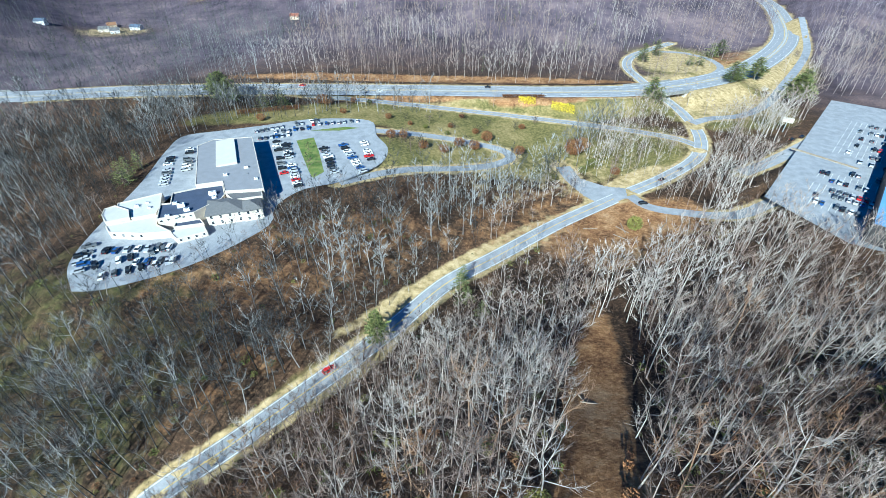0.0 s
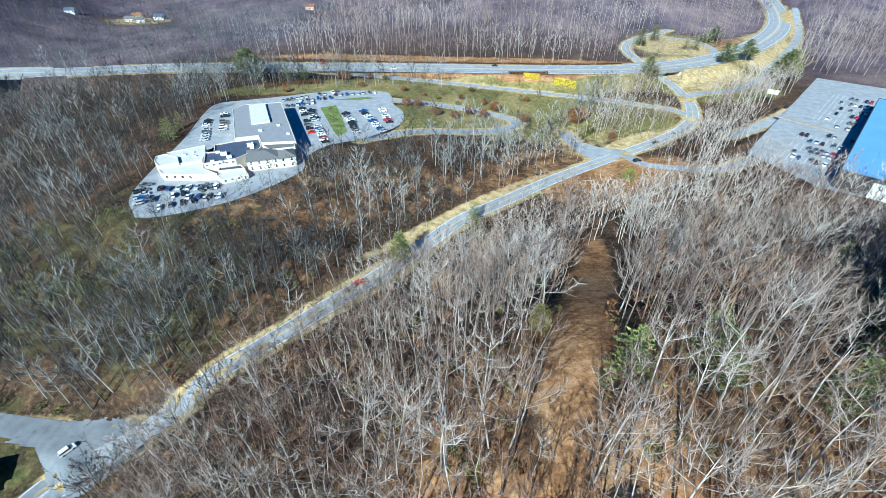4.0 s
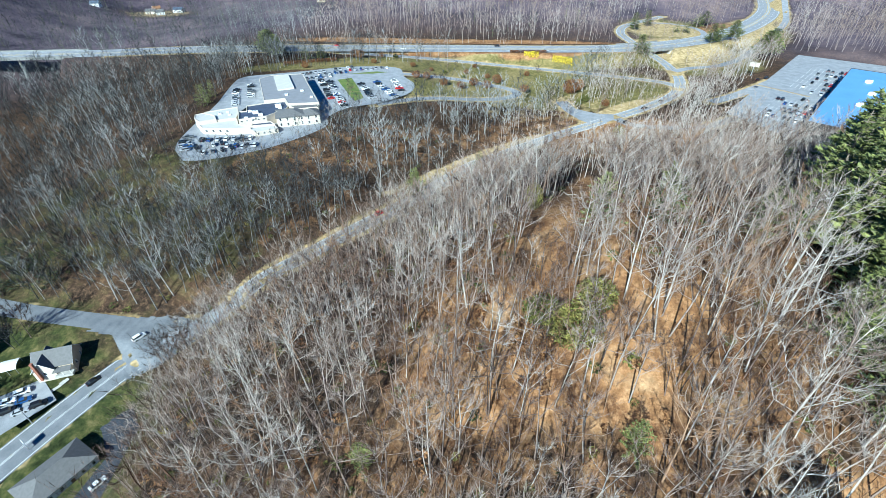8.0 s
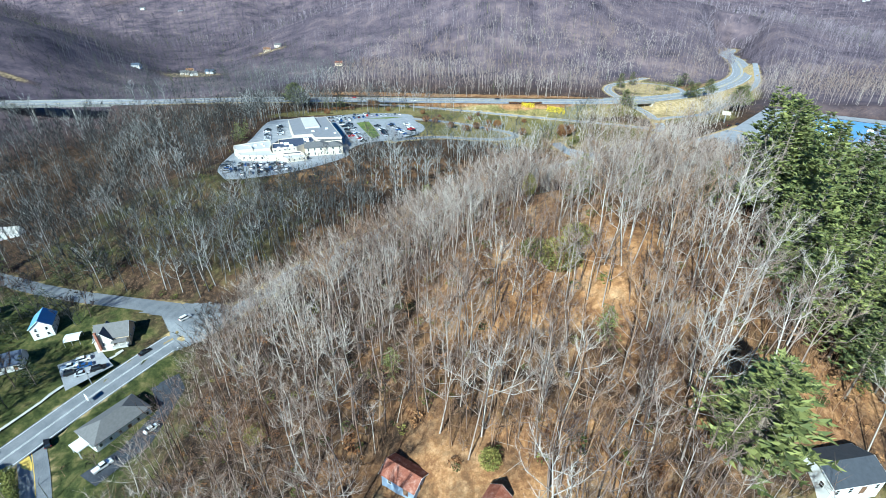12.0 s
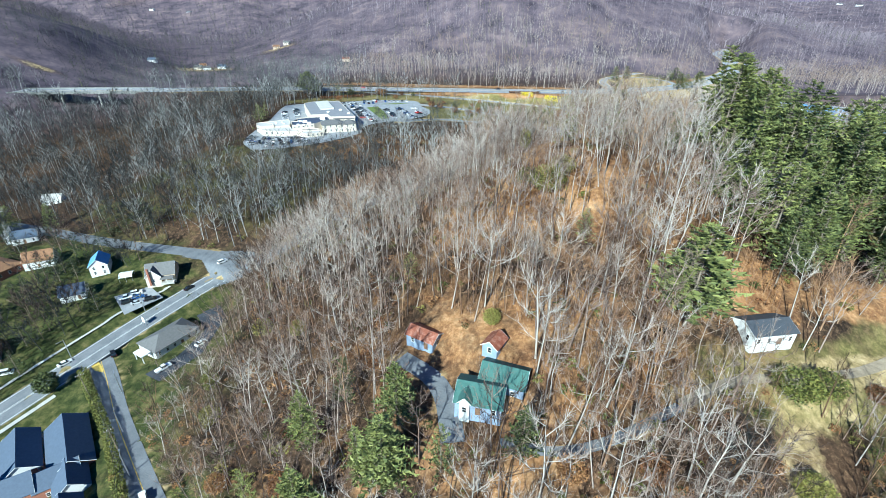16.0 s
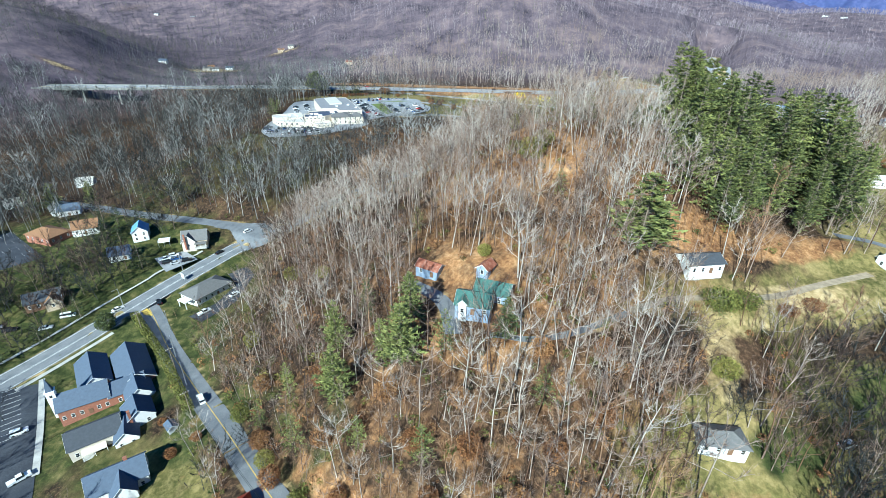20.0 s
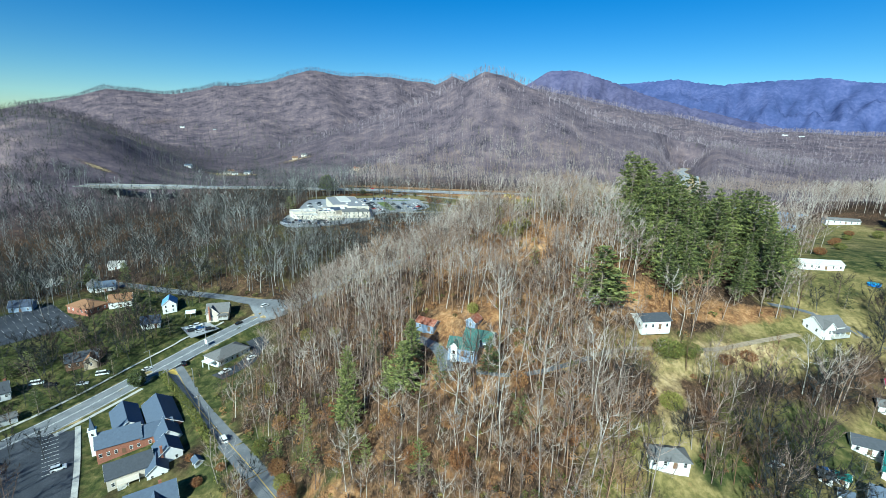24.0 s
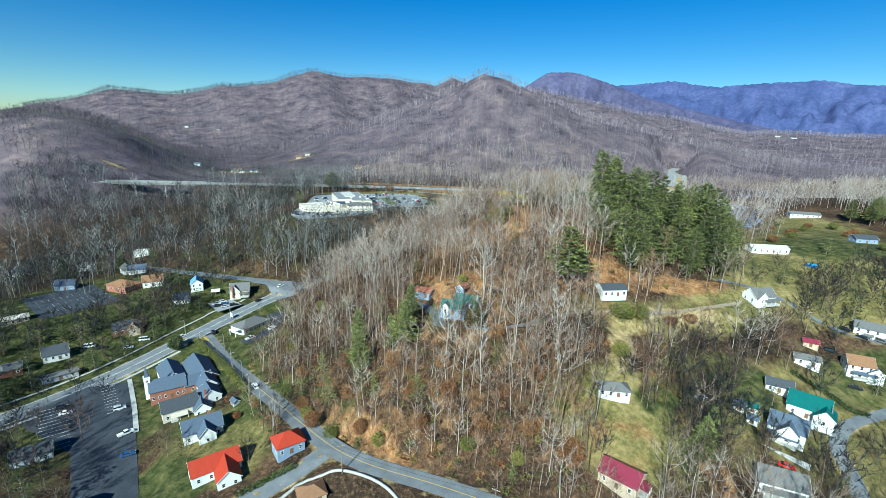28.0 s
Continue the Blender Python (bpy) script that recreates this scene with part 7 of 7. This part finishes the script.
def deck(name, mask, label):
    """A concrete bridge under the highway: slab, two parapets and piers."""
    idx = np.where(mask)[0]
    ln_, n_ = hw_line[idx], len(idx)
    mid = ln_[n_ // 2]
    d = np.gradient(ln_, axis=0)
    d /= np.hypot(d[:, 0], d[:, 1])[:, None]
    nr = np.stack([d[:, 1], -d[:, 0]], 1)
    root = thing(name, mid[0], mid[1], 28, 0, label, "bridge")
    inv = root.matrix_world.inverted()

    def run(off0, off1, z0, z1):
        bm = bmesh.new()
        rings = []
        for p, q in zip(ln_, nr):
            a, b = p + q * off0, p + q * off1
            rings.append([bm.verts.new(inv @ Vector(v)) for v in ((a[0], a[1], z0), (b[0], b[1], z0), (b[0], b[1], z1), (a[0], a[1], z1))])
        for r, s in zip(rings, rings[1:]):
            for i in range(4):
                bm.faces.new((r[i], r[(i + 1) % 4], s[(i + 1) % 4], s[i]))
        bm.faces.new(rings[0][::-1])
        bm.faces.new(rings[-1])
        return bm

    part("deck_slab", run(-12.6, 12.6, 26.6, 27.96), OLD_CONCRETE, root)
    for sd in (-1, 1):
        part("parapet", run(sd * 12.1, sd * 12.6, 27.97, 29.0), OLD_CONCRETE, root)
    return root, ln_, nr


span, sl, sn = deck("overpass", np.hypot(hw_line[:, 0] - 149, hw_line[:, 1] - 590) < 24, "concrete highway overpass above the valley road")
for off in (-9, -3, 3, 9):
    for q in (1, len(sl) - 2):
        p = sl[q] + sn[q] * off
        o = part("abutment", boxed((-2.4, 2.4, -3.1, 3.1, -8.5, -1.4)), CONCRETE, span)
        o.matrix_basis = pose(p[0] - span.location.x, p[1] - span.location.y, 0, 0, 0, math.degrees(math.atan2(sn[q][1], sn[q][0])) - 90)
viaduct, vl, vn = deck("viaduct", (hw_line[:, 0] < -322), "long concrete highway viaduct over the wooded valley")
for q in range(2, len(vl), 7):
    for off in (-8, 8):
        p = vl[q] + vn[q] * off
        bm = bmesh.new()
        bmesh.ops.create_cone(bm, cap_ends=True, segments=12, radius1=0.9, radius2=0.9, depth=30)
        o = part("pier", bm, CONCRETE, viaduct)
        o.matrix_basis = pose(p[0] - viaduct.location.x, p[1] - viaduct.location.y, -16.4)

# Kerb round the corner island.
kerb_line = smooth_line(((-55, 96), (-51, 100), (-47.5, 104.6), (-42, 107), (-35, 107.2), (-28, 105.6), (-22, 103), (-17, 99.5), (-12, 95)), 1.5)
kz = height(kerb_line[:, 0], kerb_line[:, 1]) + 0.08
kb = strip("kerb", kerb_line, kz, 0.9, CONCRETE, None, 0.35)
tagged(kb, "low pale concrete kerb wall round the corner", "kerb", kind="structure")
kb_mod = kb.modifiers.new("thick", "SOLIDIFY")
kb_mod.thickness, kb_mod.offset = 0.7, -1
# Painted traffic island.
bm = bmesh.new()
bm.faces.new([bm.verts.new((6.0 * math.cos(k * math.pi / 12), 1.3 * math.sin(k * math.pi / 12), 0)) for k in range(24)])
yi = mesh_of("painted_island", bm, LINE_YELLOW)
o = tagged(new("painted_island", yi), "yellow painted oval traffic island", "road marking", kind="structure")
o.matrix_world = pose(-138.8, 207.5, drop(-138.8, 207.5) + 0.22, 2.2, 2.0, -38)


def stalls(name, a, b, n_, depth, z, parent_label, gap=0.14):
    """Painted stall lines in a row."""
    d = (Vector(b) - Vector(a))
    yaw = math.degrees(math.atan2(d.y, d.x))
    root = tagged(new(name), parent_label, "road marking", kind="structure")
    root.matrix_world = pose(a[0], a[1], z + 0.02, 0, 0, yaw)
    me = mesh_of("stall_line", boxed((-gap / 2, gap / 2, -depth / 2, depth / 2, 0, 0.006)), LINE_WHITE)
    for i in range(n_ + 1):
        shared("stall_line", me, root, pose(d.length * i / n_, 0, 0))


stalls("lot_stalls", (-102, 480), (-78, 428), 18, 5.2, 27, "white painted stalls in the school lot")
stalls("lot_stalls", (-79, 477), (-62, 443), 12, 5.2, 27, "white painted stalls in the school lot")
stalls("lot_stalls", (-69, 481), (-48, 445), 14, 5.2, 27, "white painted stalls in the school lot")
stalls("lot_stalls", (-159, 462), (-145, 428), 12, 5.2, 27, "white painted stalls in the school lot")
for along in (12, 30, 48, 90, 104, 118, 132, 146):
    a = Vector((158, 428)) + u * along + w_ * 3
    stalls("lot_stalls", a, a + w_ * 44, 16, 10.4, 25, "white painted stalls in the store lot", 0.2)
stalls("lot_stalls", (-160, 165), (-142, 146), 10, 5.0, -16.2, "white painted stalls in the church lot")
stalls("lot_stalls", (-168, 146), (-146, 122), 12, 9.5, -16.2, "white painted stalls in the church lot")
for q in range(4):
    a = Vector((-258, 232)) + Vector((8.5, -6.3)) * q
    stalls("lot_stalls", a, a + Vector((17, 27)), 11, 5, -4.6, "faded white stalls in the lower lot", 0.06)
# Planted strip through the store lot.
isl = part("planting_strip", boxed((-1.0, 32, -1.2, 1.2, -0.3, 0.16)), GRAVEL, tagged(new("lot_island"), "gravel planting strip across the store lot", "lot island"))
isl.parent.matrix_world = pose(196, 493, 25, 0, 0, -50)


def lawn_pad(name, outline, z, label):
    pad(name, outline, z, material("mown_turf", ((0.05, 0.11, 0.02), (0.13, 0.17, 0.04), (0.25, 0.23, 0.08)), 0.3, 0.95, 0.05), label, 0.05)["category"] = "lawn"


lawn_pad("lot_lawn", ((-96, 485), (-87, 490), (-79, 471), (-70, 447), (-74, 440), (-78, 447)), 27, "green lawn island between the parking rows")
lawn_pad("lot_lawn_end", ((-92, 500), (-72, 507), (-62, 506), (-74, 501)), 27, "grass island at the end of the lot")

# Utility poles.
POLE_WOOD = plain("pole_wood", (0.20, 0.16, 0.12), 0.9)


def pole(x, y, h_=10.5, yaw=0, lamp=False, arm=True, label="weathered wooden utility pole with crossarm", mat=None):
    root = thing("utility_pole" if not lamp else "street_lamp", x, y, drop(x, y), yaw, label, "pole")
    v, f_ = cone((0, 0, -1.0), (0, 0, h_), 0.17, 0.11, 8)
    o = mesh_object("shaft", v, f_, mat or POLE_WOOD)
    o.parent = root
    if arm:
        part("crossarm", boxed((-1.2, 1.2, -0.07, 0.07, h_ - 0.9, h_ - 0.72)), mat or POLE_WOOD, root)
        for sx in (-1.05, -0.4, 0.4, 1.05):
            part("insulator", boxed((sx - 0.06, sx + 0.06, -0.06, 0.06, h_ - 0.72, h_ - 0.5)), TRIM, root)
    if lamp:
        part("lamp_arm", boxed((0, 1.8, -0.05, 0.05, h_ - 0.3, h_ - 0.18)), METAL, root)
        part("lamp_head", boxed((1.5, 2.3, -0.16, 0.16, h_ - 0.36, h_ - 0.2)), METAL, root)
    return Vector((x, y, drop(x, y) + h_ - 0.6))


tops = [pole(-131, 194, 10, 45), pole(-104, 172, 10.5, 45), pole(-86, 151, 10.5, 45), pole(-35, 106.4, 10.5, 20), pole(12, 94, 10.5, -20)]
lane_tops = [pole(118, 108, 11, 60), pole(131, 134, 10, 60), pole(154, 183, 10.5, 20)]
track_tops = [pole(48, 313, 11, 70), pole(40, 360, 11, 70)]
for x, y, yaw in ((-151, 211, 240), (-139, 237, 240), (-121, 196, 130), (-109, 180, 130), (-96, 165, 130)):
    pole(x, y, 8.5, yaw, True, False, "grey metal street lamp with arm", METAL)


def wire(a, b, sag=1.0):
    c = bpy.data.curves.new("power_line", "CURVE")
    c.dimensions, c.bevel_depth = "3D", 0.035
    s = c.splines.new("POLY")
    s.points.add(12)
    for i in range(13):
        t_ = i / 12
        p = a.lerp(b, t_)
        s.points[i].co = (p.x, p.y, p.z - sag * 4 * t_ * (1 - t_), 1)
    c.materials.append(TYRE)
    tagged(new("power_line", c), "thin black power line between poles", "power line", "power lines")


for run_ in (tops, lane_tops, track_tops):
    for a, b in zip(run_, run_[1:]):
        wire(a, b)
        wire(a + Vector((0, 0, -1.6)), b + Vector((0, 0, -1.6)), 0.8)

# Signs, fence, boat, logs.
sign = thing("roadside_sign", -134, 229, drop(-134, 229), -30, "white roadside sign board on two posts", "sign")
part("board", boxed((-1.1, 1.1, -0.1, 0.1, 1.2, 3.6)), TRIM, sign)
for sx in (-0.9, 0.9):
    part("post", boxed((sx - 0.08, sx + 0.08, -0.08, 0.08, -0.5, 1.2)), METAL, sign)
tall = thing("store_sign", 206, 522, drop(206, 522), -35, "tall pale store sign on a post", "sign")
part("board", boxed((-3.2, 3.2, -0.3, 0.3, 6.5, 9.5)), CREAM_WALL, tall)
part("post", boxed((-0.25, 0.25, -0.25, 0.25, -0.5, 6.5)), METAL, tall)
fence = thing("board_fence", 102, 122.5, drop(106, 119), -38, "grey board fence beside the yard", "fence")
fm = mesh_of("board", boxed((-0.21, 0.21, -0.02, 0.02, -1.0, 1.6)), GREY_WALL)
for i in range(28):
    shared("board", fm, fence, pose(0.46 * i, 0, -0.03 * i))
pool = thing("swimming_pool", 194, 241, drop(194, 241), 0, "small round blue garden pool", "pool")
bm = bmesh.new()
bmesh.ops.create_cone(bm, cap_ends=True, segments=24, radius1=2.6, radius2=2.7, depth=1.1)
bmesh.ops.translate(bm, verts=bm.verts, vec=(0, 0, 0.45))
part("rim", bm, plain("pool_blue", (0.03, 0.16, 0.5), 0.4), pool)
bm = bmesh.new()
bmesh.ops.create_circle(bm, cap_ends=True, segments=24, radius=2.45)
bmesh.ops.translate(bm, verts=bm.verts, vec=(0, 0, 1.02))
part("water", bm, plain("pool_water", (0.10, 0.42, 0.62), 0.1), pool)
for k in range(16):
    x, y = rng.uniform(22, 36), rng.uniform(300, 330)
    if k > 8:
        x, y = rng.uniform(60, 100), rng.uniform(408, 422)
    v, f_ = cone((-rng.uniform(2, 5), 0, 0), (rng.uniform(2, 5), 0, 0), 0.25, 0.18, 7)
    o = mesh_object("felled_log", v, f_, BARK_WOOD)
    o.matrix_world = pose(x, y, drop(x, y) + 0.18, 0, 0, rng.uniform(0, 180))
    tagged(o, "felled log lying in the cleared strip", "log", "felled logs")

# ---- ranges at the end of the valley, blue haze in their colour ----
# Distance haze is painted into both colours, bluer on the farther range.
HAZY_RANGE = material("hazy_range", ((0.04, 0.055, 0.135), (0.06, 0.076, 0.18), (0.095, 0.11, 0.235)), 0.006, 1.0, fine=7, spec=0.0)
HAZY_PEAK = material("hazy_peak", ((0.05, 0.052, 0.105), (0.085, 0.082, 0.15), (0.125, 0.118, 0.195)), 0.006, 1.0, fine=7, spec=0.0)
for dist, knots, nm, surface in ((3500, ((-6, 200), (1, 380), (6.7, 430), (8.6, 512), (9.4, 521), (12, 523), (13, 506), (16.3, 437), (19, 372), (22, 318), (28.5, 217), (36, 120)), "mountain_peak", HAZY_PEAK), (4350, ((8, 430), (11, 478), (16.5, 515), (18.7, 527), (22.5, 550), (24.7, 512), (26.3, 498), (31, 521), (33.5, 522), (34.9, 532), (37, 494), (39.1, 481), (42.3, 464), (48, 440), (56, 380)), "mountain_range", HAZY_RANGE)):
    kn = np.array(knots, float)
    a_ = np.linspace(kn[0, 0], kn[-1, 0], 220)
    h_ = np.interp(a_, kn[:, 0], kn[:, 1])
    h_ = np.convolve(np.pad(h_, 3, mode="edge"), np.ones(7) / 7, "valid") + rng.normal(0, 2.5, 220)
    rows_ = []
    for k in range(20):
        f_ = k / 19
        rr = dist - 900 * (1 - f_)
        zz = h_ * (0.02 + 0.98 * f_ ** 1.3)
        wob = np.array([noise.fractal(Vector((p * 0.35, f_ * 2.2, dist * 0.01)), 1.0, 2.0, 5) for p in a_])
        zz = zz + (0.28 - np.abs(wob)) * 190 * math.sin(math.pi * f_) ** 0.8 + rng.normal(0, 1.5, 220)
        rows_.append(np.stack([rr * np.sin(np.radians(a_)), rr * np.cos(np.radians(a_)) - 13, zz], 1))
    v = np.vstack(rows_)
    i, j = np.meshgrid(np.arange(219), np.arange(19))
    k0 = (j * 220 + i).ravel()
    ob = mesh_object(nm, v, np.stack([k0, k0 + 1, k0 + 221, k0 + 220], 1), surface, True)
    tagged(ob, "forested mountains closing the valley, coloured blue with haze", "mountain", kind="structure")
